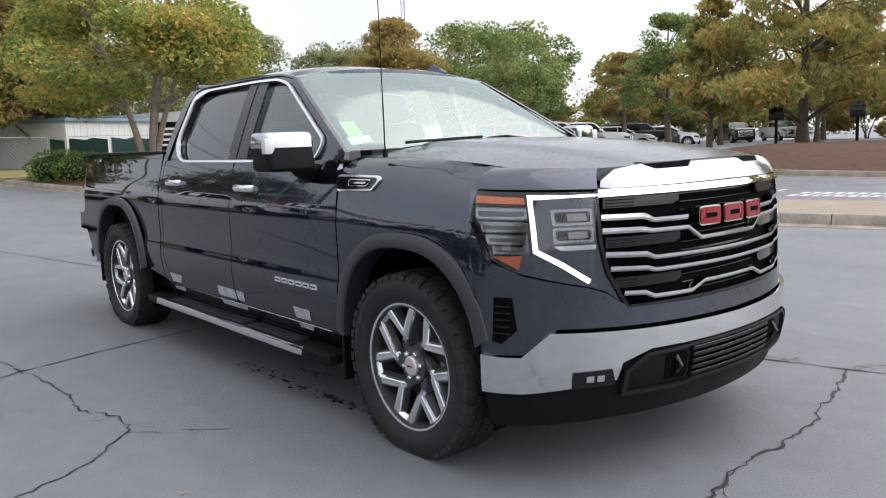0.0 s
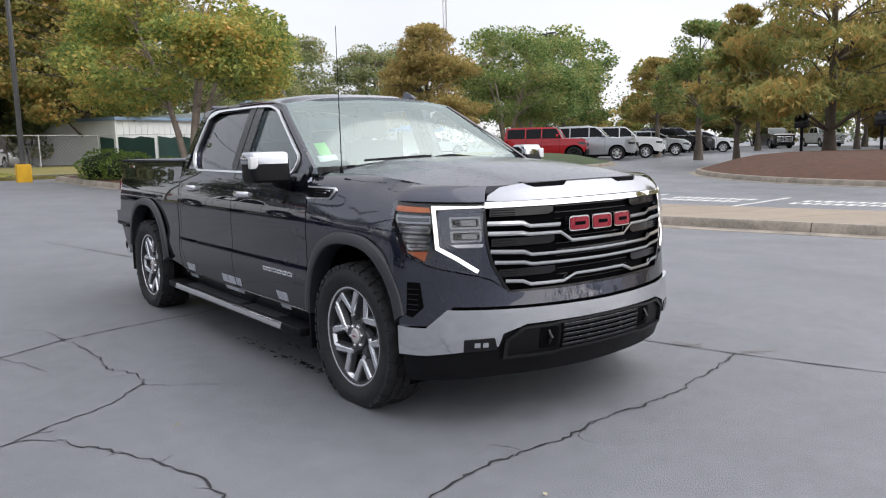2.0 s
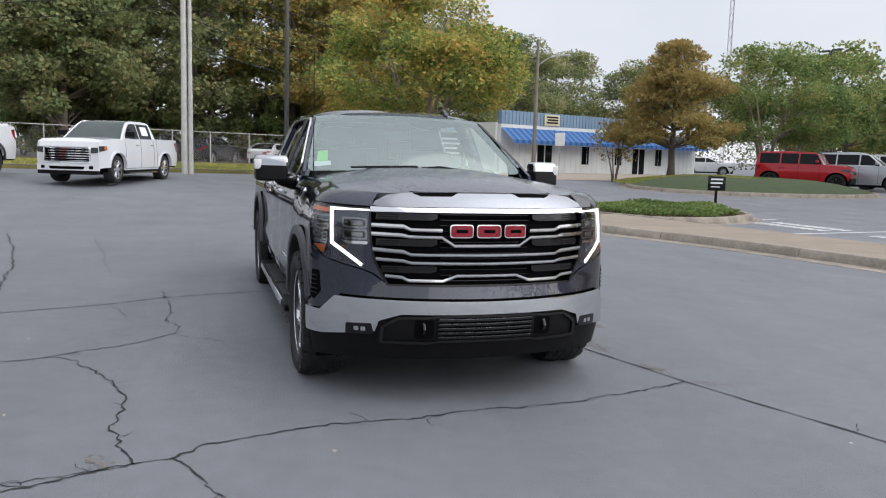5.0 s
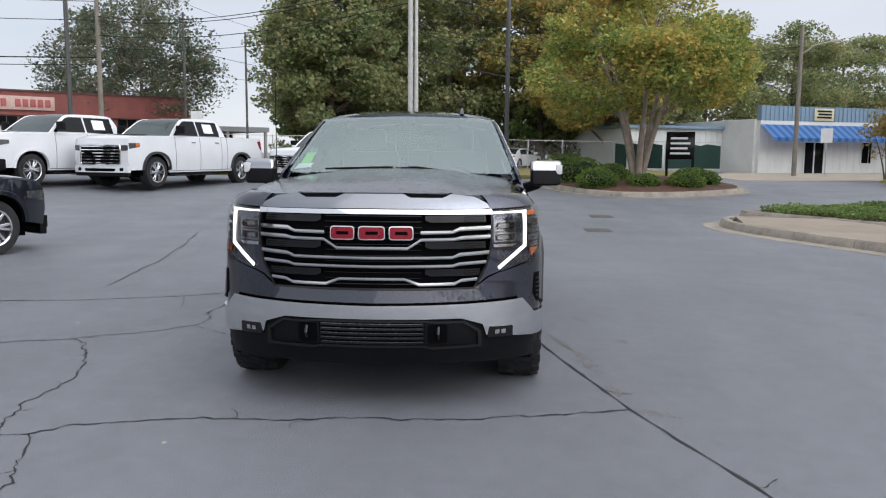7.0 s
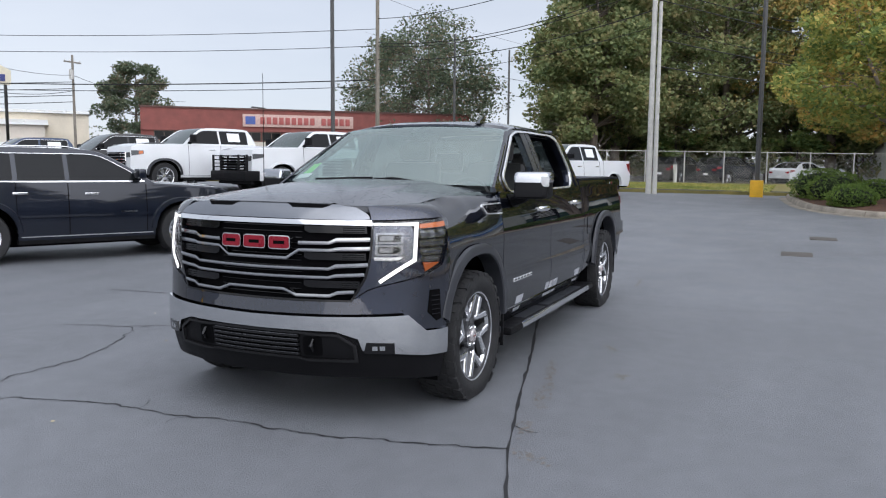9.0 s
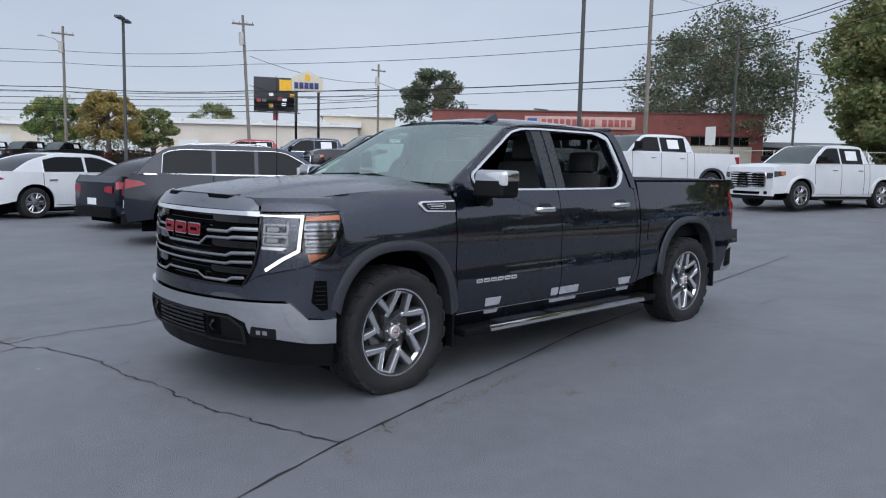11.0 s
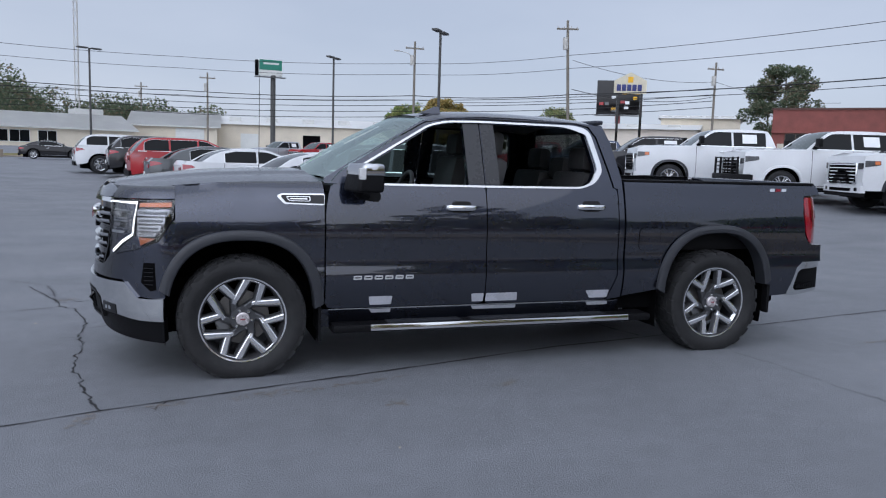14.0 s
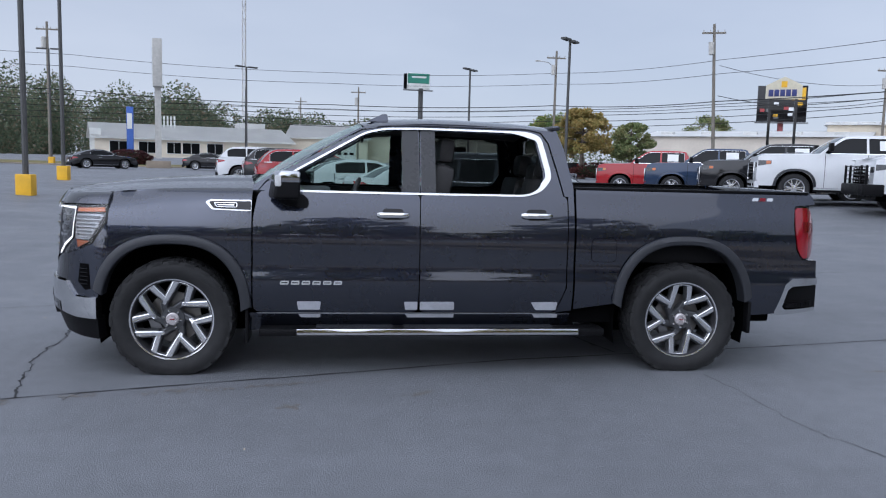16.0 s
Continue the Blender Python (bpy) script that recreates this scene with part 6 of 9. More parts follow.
L_RIDGE = leaf_mat("ridge_leaves", [(0.075, 0.105, 0.068), (0.110, 0.145, 0.088), (0.150, 0.178, 0.108), (0.235, 0.185, 0.125)])
L_BUSH = leaf_mat("bush_leaves", [(0.072, 0.122, 0.029), (0.122, 0.194, 0.041), (0.204, 0.276, 0.061)])
L_COVER = leaf_mat("cover_leaves", [(0.084, 0.138, 0.043), (0.144, 0.216, 0.062), (0.228, 0.294, 0.096)])
L_HEDGE = leaf_mat("dark_red_leaves", [(0.042, 0.014, 0.017), (0.072, 0.022, 0.024), (0.108, 0.036, 0.030)])


def leaf_mesh(name, centers, sizes, rng, mat, long=1.5, droop=0.0):
    """One mesh of folded leaf blades at the given centres."""
    n = len(centers)
    c = np.asarray(centers)
    s = np.asarray(sizes)[:, None]
    d = rng.normal(size=(n, 3))
    d[:, 2] = d[:, 2] * 0.6 - droop
    d /= np.linalg.norm(d, axis=1)[:, None]
    r = rng.normal(size=(n, 3))
    a = np.cross(d, r)
    a /= np.linalg.norm(a, axis=1)[:, None]
    up = np.cross(a, d)
    v = np.stack([c - d * s * long / 2, c + a * s * 0.5 + up * s * 0.12, c + d * s * long / 2, c - a * s * 0.5 + up * s * 0.12], 1).reshape(-1, 3)
    me = bpy.data.meshes.new(name)
    me.vertices.add(4 * n)
    me.vertices.foreach_set("co", v.astype(np.float32).ravel())
    me.loops.add(4 * n)
    me.loops.foreach_set("vertex_index", np.arange(4 * n, dtype=np.int32))
    me.polygons.add(n)
    me.polygons.foreach_set("loop_start", np.arange(0, 4 * n, 4, dtype=np.int32))
    me.polygons.foreach_set("loop_total", np.full(n, 4, dtype=np.int32))
    me.update()
    me.validate()
    me.materials.append(mat)
    return me


def crown_points(lobes, count, rng, shell=0.55):
    """Points in a crown of lobes (x, y, z, rx, rz), thinned into clumps with gaps."""
    w = np.array([l[3] ** 2 * l[4] for l in lobes])
    pick = rng.choice(len(lobes), size=count * 2, p=w / w.sum())
    lob = np.array(lobes)[pick]
    u = rng.normal(size=(count * 2, 3))
    u /= np.linalg.norm(u, axis=1)[:, None]
    rad = shell + (1 - shell) * rng.random(count * 2) ** 0.7
    p = lob[:, :3] + u * rad[:, None] * np.stack([lob[:, 3], lob[:, 3], lob[:, 4]], 1)
    f = 1.7
    keep = np.sin(p[:, 0] * f * 1.3 + 1) + np.sin(p[:, 1] * f * 1.1 + 2.3) + np.sin(p[:, 2] * f * 1.7) + np.sin((p[:, 0] + p[:, 2]) * f * 2.3) + rng.normal(size=count * 2) * 0.9
    order = np.argsort(-keep)[:count]
    return p[np.sort(order)]


def tree(name, x, y, height, crown_r, crown_z0, mat, label, seed, trunks=1, leaves=9000, size=0.13, bark=None, trunk_r=0.16, droop=0.0, lobes_n=26, cone=False, long=1.5, group="", flat=1.0, branch_sides=6, shell=0.45):
    rng, py = np.random.default_rng(seed), random.Random(seed)
    t = thing(name, label, "tree", Matrix.Translation((x, y, ground_z(x, y))), group)
    lobes = []
    for k in range(lobes_n):
        h = (k + 0.5) / lobes_n
        z = crown_z0 + (height - crown_z0) * (h if cone else py.uniform(0.12, 0.95))
        hh = (z - crown_z0) / (height - crown_z0)
        env = (1.0 - hh) ** 0.55 * (0.75 + 0.5 * py.random()) + 0.10 if cone else math.sin(math.pi * min(1, 0.22 + 0.74 * hh)) ** 0.7
        a = k * 2.4 + py.uniform(-0.4, 0.4)
        r = crown_r * env * (0.55 + 0.25 * py.random())
        rx = crown_r * (0.24 + 0.16 * py.random()) * (0.55 + 0.45 * env)
        lobes.append((r * math.cos(a), r * math.sin(a), z, rx, rx * (0.38 if cone else 0.62) * flat))
    bm = bmesh.new()
    top = Vector((0, 0, 0))
    stems = []
    if trunks == 1:
        pts = [Vector((0.05 * height * 0.1 * py.uniform(-1, 1), 0.05 * height * 0.1 * py.uniform(-1, 1), height * 0.9 * i / 7)) for i in range(8)]
        pts[0] = Vector((0, 0, -0.1))
        tube(bm, pts, [trunk_r * (1.5 if i == 0 else 1) * (1 - 0.85 * i / 7) for i in range(8)], 10)
        stems.append(pts)
    else:
        for k in range(trunks):
            a = k / trunks * math.tau + py.uniform(-0.3, 0.3)
            pts = []
            for i in range(7):
                h = i / 6
                pts.append(Vector((math.cos(a) * (0.10 + crown_r * 0.42 * h**1.5), math.sin(a) * (0.10 + crown_r * 0.42 * h**1.5), -0.1 + height * 0.72 * h)))
            tube(bm, pts, [trunk_r * (1 - 0.8 * i / 6) for i in range(7)], 8)
            stems.append(pts)
    for lx, ly, lz, rx, rz in lobes:
        c = Vector((lx, ly, lz))
        st = min(stems, key=lambda s: min((p - c).length for p in s[2:]))
        low = [p for p in st[1:] if p.z < lz - 0.15 * rx] or [st[1]]
        b = max(low, key=lambda p: p.z - 0.5 * (p - c).length)
        mid = b.lerp(c, 0.5) + Vector((py.uniform(-0.2, 0.2), py.uniform(-0.2, 0.2), 0.15 * rx))
        r0 = trunk_r * 0.32 * (1 - 0.6 * b.z / height)
        tube(bm, [b, mid, c], [r0, r0 * 0.6, r0 * 0.2], branch_sides, caps=False)
        for q in range(3):
            e = c + Vector((py.uniform(-1, 1) * rx, py.uniform(-1, 1) * rx, py.uniform(-0.5, 0.8) * rz))
            tube(bm, [mid.lerp(c, 0.6), e], [r0 * 0.35, r0 * 0.08], 4, caps=False)
    part("trunk", bm, bark or BARK, t, "", 60)
    p = crown_points(lobes, leaves, rng, shell)
    cr = new("crown", leaf_mesh("crown", p, size * rng.uniform(0.6, 1.4, len(p)), rng, mat, long, droop))
    cr.parent = t
    return t


def bush(x, y, r, h, mat, label, seed, leaves=2600, size=0.045, name="bush", sx=1.0, rot=0.0):
    """A clipped bush: short stems in a dome of small leaves."""
    rng = np.random.default_rng(seed)
    b = thing(name, label, "bush", pose(x, y, ground_z(x, y) + 0.14, 0, 0, rot), "bushes on the island")
    u = rng.normal(size=(leaves, 3))
    u /= np.linalg.norm(u, axis=1)[:, None]
    rad = 0.80 + 0.2 * rng.random(leaves) ** 0.6 + 0.05 * np.sin(u[:, 0] * 7 + seed) * np.sin(u[:, 1] * 6) + 0.05 * np.sin(u[:, 2] * 9)
    p = u * rad[:, None] * np.array([r * sx, r, h * 0.62])
    p[:, 2] = np.maximum(p[:, 2] + h * 0.42, 0.02 + 0.06 * rng.random(leaves))
    cr = new("foliage", leaf_mesh("foliage", p, size * rng.uniform(0.7, 1.4, leaves), rng, mat, 1.4))
    cr.parent = b
    bm = bmesh.new()
    bmesh.ops.create_icosphere(bm, subdivisions=2, radius=1)
    for v in bm.verts:
        v.co = Vector((v.co.x * r * sx * 0.80, v.co.y * r * 0.80, max(-0.1, v.co.z * h * 0.5 + h * 0.40)))
    part("bush_core", bm, material("bush_inside", (0.012, 0.02, 0.006), rough=0.95, vary=0.4), b)
    return b


# the tree on the western island, with its bushes
tree("crape_myrtle_tree", -20.3, 6.0, 6.9, 3.75, 2.3, L_MYRTLE, "green and yellow broad-crowned tree on the mulch island", 3, trunks=5, leaves=44000, size=0.080, bark=BARK_PALE, trunk_r=0.14, lobes_n=70, flat=0.72, long=1.9)
for i, (x, y, r, h) in enumerate([(-18.0, 4.3, 0.80, 0.72), (-17.9, 5.75, 0.62, 0.55), (-18.1, 7.1, 0.72, 0.58), (-19.3, 7.9, 0.75, 0.62), (-20.2, 4.0, 1.05, 1.0), (-21.3, 3.6, 1.15, 1.1), (-22.4, 8.4, 0.8, 0.6), (-19.6, 5.0, 0.8, 0.8)]):
    bush(x, y, r * 0.85, h * 0.85, L_BUSH, "rounded clipped green bush on the mulch", 20 + i)
# the second island and the eastern trees
tree("bald_cypress_tree", -28.0, 21.4, 7.1, 3.1, 2.1, L_RUST, "brown-orange bald cypress with a straight trunk", 11, leaves=26000, size=0.075, cone=True, trunk_r=0.20, lobes_n=70, droop=0.8, long=3.0, shell=0.3)
tree("crape_myrtle_tree", -29.5, 28.3, 7.6, 4.2, 2.2, L_GREEN, "green spreading tree with pale trunks", 12, trunks=4, leaves=24000, size=0.105, bark=BARK_PALE, trunk_r=0.15, lobes_n=36)
tree("small_bare_tree", -29.8, 19.2, 3.2, 1.5, 1.1, L_RUST, "small half-bare tree with brown leaves", 13, trunks=4, leaves=900, size=0.10, trunk_r=0.05, lobes_n=20)
tree("crape_myrtle_tree", -34.0, 34.0, 8.6, 4.6, 2.3, L_GREEN, "green spreading tree with pale trunks", 14, trunks=4, leaves=24000, size=0.115, bark=BARK_PALE, trunk_r=0.16, lobes_n=36)
for i, (x, y, h, r, z0, mt) in enumerate([(-10.28, 28.42, 10.6, 4.1, 2.3, L_CYPRESS), (-13.9, 27.65, 6.6, 2.0, 1.9, L_CYPRESS), (0.5, 29.5, 9.0, 4.2, 2.0, L_CYPRESS), (9.0, 29.0, 9.0, 4.0, 2.0, L_CYPRESS)]):
    tree("bald_cypress_tree", x, y, h, r, z0, mt, "yellow-brown bald cypress with drooping foliage on mulch", 30 + i, leaves=26000 if r > 3 else 11000, size=0.085, cone=True, trunk_r=0.24 if r > 3 else 0.14, lobes_n=66 if r > 3 else 40, droop=1.0, long=3.4, shell=0.25)
for i, (x, y, h, r, mt) in enumerate([(-19.7, 33.2, 7.2, 2.5, L_GREEN), (-26.3, 38.3, 6.2, 1.8, L_RUST), (-42.0, 46.0, 10.5, 5.0, L_GREEN), (-36.0, 52.0, 8.0, 4.5, L_CYPRESS), (-30.0, 56.0, 10.5, 4.8, L_GREEN), (-24.0, 60.0, 8.0, 4.2, L_RUST), (-40.0, 62.0, 9.0, 5.0, L_RUST), (-15.0, 58.0, 8.0, 4.5, L_CYPRESS), (-4.0, 60.0, 8.0, 4.5, L_CYPRESS), (-52.0, 54.0, 9.0, 5.0, L_CYPRESS), (-28.0, 70.0, 10.0, 5.5, L_GREEN), (6.0, 56.0, 9.0, 5.0, L_GREEN), (-48.0, 70.0, 9.0, 5.5, L_GREEN), (-60.0, 62.0, 9.0, 5.5, L_OAK), (16.0, 52.0, 9.0, 5.0, L_CYPRESS)]):
    tree("roadside_tree", x, y, h, r, 1.8, mt, "autumn tree behind the parked cars", 50 + i, leaves=9000 if r > 3 else 11000, size=0.20 if r > 3 else 0.10, lobes_n=30, trunk_r=0.2, branch_sides=5)
# low growth that closes the view under those crowns
for i in range(16):
    x, y = -62.0 + 6.0 * i, 76.0 - 0.25 * i + 3.0 * (i % 2)
    tree("low_tree", x, y, 5.0 + 1.2 * (i % 3), 4.2, 0.2, (L_CYPRESS, L_GREEN, L_RUST, L_OAK)[i * 5 % 4], "low autumn tree in the far hedge", 300 + i, trunks=3, leaves=4600, size=0.26, lobes_n=24, trunk_r=0.08, branch_sides=4, group="far hedge behind the parked cars")
# tall wood in the west
rngw = random.Random(9)
for i, (x, y, h, r) in enumerate([(-50.0, -9.0, 17.0, 6.5), (-54.0, -2.0, 19.0, 7.0), (-53.0, 5.0, 17.0, 6.0), (-60.0, -12.0, 18.0, 7.0), (-62.0, 2.0, 20.0, 7.5), (-46.5, -9.6, 14.0, 4.6), (-58.0, 10.0, 17.0, 6.5), (-68.0, 12.0, 16.0, 7.0), (-66.0, -6.0, 20.0, 7.5), (-49.0, 9.5, 13.0, 5.0), (-70.0, 22.0, 15.0, 7.0), (-75.0, 32.0, 14.0, 7.0), (-82.0, 40.0, 14.0, 7.5), (-78.0, 50.0, 13.0, 7.0)]):
    tree("tall_oak_tree", x, y, h, r, 1.6 if i % 2 else 2.6, L_CYPRESS if i in (2, 6, 9) else L_OAK, "tall dark green oak behind the fence", 70 + i, leaves=27000, size=0.185, lobes_n=64, trunk_r=0.34, branch_sides=5, group="wood behind the fence")
# low growth under the wood, behind the fence
for i in range(15):
    u = i / 14
    x, y = -52.0 - 3.0 * u - 2.2 * (i % 2), -13.0 + 28.0 * u
    tree("understory_tree", x, y, 4.6 + 1.6 * (i % 3), 3.0 + 0.3 * (i % 2), 0.3, L_OAK if i % 4 else L_GREEN, "low green tree filling the gap behind the fence", 200 + i, trunks=3, leaves=5200, size=0.20, lobes_n=22, trunk_r=0.08, branch_sides=4, group="low trees behind the fence")
# trees over the roofs in the south
for i, (x, y, h, r, mt) in enumerate([(-70.0, -33.0, 17.0, 9.0, L_RIDGE), (-78.0, -40.0, 15.5, 8.5, L_RIDGE), (-62.0, -66.0, 12.0, 4.5, L_RIDGE), (-19.0, -57.2, 5.8, 2.6, L_RUST), (-22.0, -78.5, 6.6, 3.0, L_GREEN), (-26.5, -66.0, 5.2, 2.2, L_OAK), (-51.0, -101.0, 8.0, 4.0, L_OAK)]):
    tree("roadside_tree", x, y, h, r, 1.4 if h < 8 else 3.0, mt, "single tree over the parked cars", 90 + i, leaves=15000 if h > 8 else 12000, size=0.20 if h > 8 else 0.15, lobes_n=44, shell=0.2 if x < -65 else 0.4, trunk_r=0.25, branch_sides=5)


def far_wood():
    """The wooded ridge on the horizon: overlapping crowns in one mesh."""
    rng = np.random.default_rng(4)
    p = []
    for k in range(150):
        a = rng.uniform(-102, -58)
        d = rng.uniform(125, 190)
        x, y = d * math.cos(radians(a)), d * math.sin(radians(a))
        h = float(np.interp(a, [-102, -90, -82, -66, -58], [4.5, 7.4, 10.2, 13.5, 15.0])) * rng.uniform(0.75, 1.12)
        u = rng.normal(size=(1500, 3))
        u /= np.linalg.norm(u, axis=1)[:, None]
        p.append(np.array([x, y, h * 0.55]) + u * np.array([4.2, 4.2, h * 0.55]) * (0.72 + 0.33 * rng.random((1500, 1))))
    for a0, a1, d0, h0, n in ((-135, -104, 150, 7.0, 60), (100, 178, 130, 11.0, 90), (20, 100, 95, 9.0, 60)):
        for k in range(n):
            a, d = rng.uniform(a0, a1), d0 * rng.uniform(0.9, 1.25)
            h = h0 * rng.uniform(0.6, 1.2)
            u = rng.normal(size=(260, 3))
            u /= np.linalg.norm(u, axis=1)[:, None]
            p.append(np.array([d * math.cos(radians(a)), d * math.sin(radians(a)), h * 0.5]) + u * np.array([5.0, 5.0, h * 0.55]))
    p = np.concatenate(p)
    ob = new("distant_wood", leaf_mesh("distant_wood", p, rng.uniform(0.20, 0.46, len(p)), rng, L_RIDGE, 1.3))
    tagged(ob, "dark green wooded ridge on the horizon", "woodland", kind="stuff")


far_wood()


def ground_cover():
    rng = np.random.default_rng(8)
    poly = [(-11.0, 6.85), (-9.7, 7.8), (-8.8, 8.5), (-8.5, 9.7), (-8.9, 10.8), (-9.5, 11.35), (-10.7, 11.45), (-11.8, 10.7), (-11.9, 8.7)]
    pts = []
    n = len(poly)
    while len(pts) < 9000:
        x, y = rng.uniform(-11.8, -8.4), rng.uniform(7.0, 12.3)
        inside = False
        for i in range(n):
            (x0, y0), (x1, y1) = poly[i], poly[i - 1]
            if (y0 > y) != (y1 > y) and x < (x1 - x0) * (y - y0) / (y1 - y0) + x0:
                inside = not inside
        if inside:
            b = 0.13 + 0.06 * math.sin(x * 3.1) * math.sin(y * 2.7)
            pts.append((x, y, ground_z(x, y) + 0.14 + b * rng.random() ** 0.6))
    ob = new("ground_cover", leaf_mesh("ground_cover", np.array(pts), rng.uniform(0.03, 0.075, len(pts)), rng, L_COVER, 1.5))
    tagged(ob, "low bright green ground cover in the bed", "ground cover", kind="stuff")
    # blades on the grass mound and the verge
    pts = []
    for k in range(16000):
        a, r = rng.uniform(0, math.tau), rng.random() ** 0.5
        x, y = -23.7 + 5.2 * r * math.cos(a), 21.5 + 5.0 * r * math.sin(a)
        pts.append((x, y, ground_z(x, y) + 0.16 + 0.45 * max(0, 1 - r * r)))
    for k in range(9000):
        s, t = rng.random(), rng.random()
        x, y = -25.8 - 12 * t, 2.0 - 14 * s
        pts.append((x, y, ground_z(x, y) + 0.15))
    ob = new("grass_blades", leaf_mesh("grass_blades", np.array(pts), rng.uniform(0.03, 0.07, len(pts)), rng, leaf_mat("grass_blades", [(0.171, 0.228, 0.057), (0.266, 0.285, 0.076), (0.494, 0.418, 0.133)]), 3.0))
    tagged(ob, "short green and straw-coloured grass blades", "grass", kind="stuff")


ground_cover()

# ---- parked vehicles ----
WINDOW = material("car_window", (0.006, 0.007, 0.008), rough=0.05, vary=0.05, coat=0.0, rough_vary=0.01, spec=0.22)
SCREEN_FAR = material("car_windscreen", (0.05, 0.065, 0.062), rough=0.08, vary=0.15, scale=1.5, coat=0.0, rough_vary=0.01, spec=0.4)
LAMP = material("headlamp_glass", (0.055, 0.058, 0.062), rough=0.2, metal=0.2, vary=0.4, scale=20, coat=0.3)
WHITE = paint("white_car_paint", (0.64, 0.65, 0.66))
SPECS = {
    # wheelbase, nose, tail, half width, tyre radius, sill, belt line from nose to tail, roof corners A0 A1 C1 C0, roof height, window cuts
    "pickup_hd": dict(wb=4.0, w=1.01, r=0.44, z0=0.50, belt=[(3.04, 1.20), (3.00, 1.36), (2.80, 1.415), (1.10, 1.46), (-1.22, 1.45), (-1.25, 1.47), (-3.22, 1.47)], roof=(1.32, 0.62, -0.98, -1.20), zr=2.00, cuts=(0.10, -0.95), low=0.36),
    "pickup": dict(wb=3.7, w=0.98, r=0.41, z0=0.42, belt=[(2.82, 1.08), (2.78, 1.22), (2.58, 1.275), (1.20, 1.32), (-0.98, 1.32), (-1.0, 1.34), (-2.95, 1.34)], roof=(1.40, 0.66, -0.78, -0.98), zr=1.88, cuts=(0.20, -0.77), low=0.30),
    "pickup_mid": dict(wb=3.26, w=0.92, r=0.39, z0=0.42, belt=[(2.62, 1.00), (2.58, 1.13), (2.38, 1.185), (1.05, 1.24), (-0.98, 1.24), (-1.0, 1.27), (-2.72, 1.27)], roof=(1.24, 0.54, -0.80, -0.98), zr=1.77, cuts=(0.12, -0.79), low=0.30),
    "suv_big": dict(wb=3.2, w=1.0, r=0.40, z0=0.38, belt=[(2.58, 1.02), (2.50, 1.16), (2.15, 1.22), (1.05, 1.28), (-2.46, 1.30), (-2.58, 1.10)], roof=(1.05, 0.35, -2.28, -2.50), zr=1.92, cuts=(0.05, -1.02, -2.35), low=0.28),
    "suv": dict(wb=2.9, w=0.95, r=0.39, z0=0.36, belt=[(2.30, 0.86), (2.24, 0.96), (2.05, 1.04), (0.95, 1.15), (-2.28, 1.20), (-2.40, 1.02)], roof=(1.05, 0.05, -1.75, -2.25), zr=1.67, cuts=(-0.12, -1.10, -1.98), low=0.26),
    "suv_sport": dict(wb=2.9, w=0.97, r=0.395, z0=0.38, belt=[(2.36, 0.90), (2.30, 1.00), (2.10, 1.06), (0.92, 1.145), (-2.26, 1.20), (-2.38, 1.02)], roof=(0.95, 0.12, -1.62, -2.14), zr=1.665, cuts=(-0.28, -0.97, -1.80), low=0.28),
    "offroader": dict(wb=3.0, w=0.93, r=0.42, z0=0.55, belt=[(2.10, 1.05), (2.06, 1.18), (1.80, 1.22), (0.85, 1.26), (-2.15, 1.26), (-2.20, 1.10)], roof=(0.85, 0.55, -2.08, -2.18), zr=1.87, cuts=(-0.20, -1.05, -2.05), low=0.40),
    "sedan": dict(wb=2.85, w=0.91, r=0.34, z0=0.28, belt=[(2.33, 0.66), (2.22, 0.80), (1.90, 0.88), (0.95, 0.96), (-1.55, 1.02), (-2.30, 1.05), (-2.42, 0.92)], roof=(1.05, 0.10, -0.95, -1.85), zr=1.44, cuts=(-0.22, -1.22), low=0.18),
    "coupe": dict(wb=2.6, w=0.90, r=0.34, z0=0.26, belt=[(2.20, 0.62), (2.10, 0.76), (1.75, 0.82), (0.80, 0.90), (-1.45, 0.98), (-2.10, 0.92), (-2.22, 0.80)], roof=(0.85, -0.05, -0.75, -1.85), zr=1.34, cuts=(-1.0,), low=0.18),
}
WHEEL_CACHE = {}


def far_wheel(parent, x, y, s, r, rimm):
    key = (r, s, rimm.name)
    if key not in WHEEL_CACHE:
        bm = bmesh.new()
        h = 0.13
        lathe(bm, [(r * 0.66, s * h * 0.9), (r * 0.80, s * h), (r * 0.95, s * h * 0.92), (r, s * h * 0.6), (r, -s * h), (r * 0.6, -s * h)], 30)
        ty_ = finish("tyre", bm, RUBBER)
        bm = bmesh.new()
        lathe(bm, [(r * 0.67, s * h * 0.92), (r * 0.62, s * h * 0.85), (r * 0.60, s * h * 0.2), (0.001, s * h * 0.1)], 26)
        dk = finish("rim_well", bm, GUNMETAL)
        bm = bmesh.new()
        for k in range(12):
            t = (k // 2) * math.tau / 6 + (0.17 if k % 2 else -0.17)
            box(bm, 0.05, r * 0.64, s * h * 0.55, s * h * 0.86, -0.021, 0.021, 0.006, m=Matrix.Rotation(t, 4, "Y"), segments=1)
        lathe(bm, [(0.09, s * h * 0.5), (0.085, s * h * 0.92), (0.001, s * h * 0.95)], 14)
        lathe(bm, [(r * 0.67, s * h * 0.90), (r * 0.67, s * h * 0.96), (r * 0.61, s * h * 0.90)], 30)
        WHEEL_CACHE[key] = (ty_, dk, finish("rim", bm, rimm))
    w = new("wheel")
    w.parent, w.matrix_basis = parent, Matrix.Translation((x, y, r))
    for n_, me in zip(("tyre", "rim_well", "rim"), WHEEL_CACHE[key]):
        o = new(n_, me)
        o.parent = w
    return w


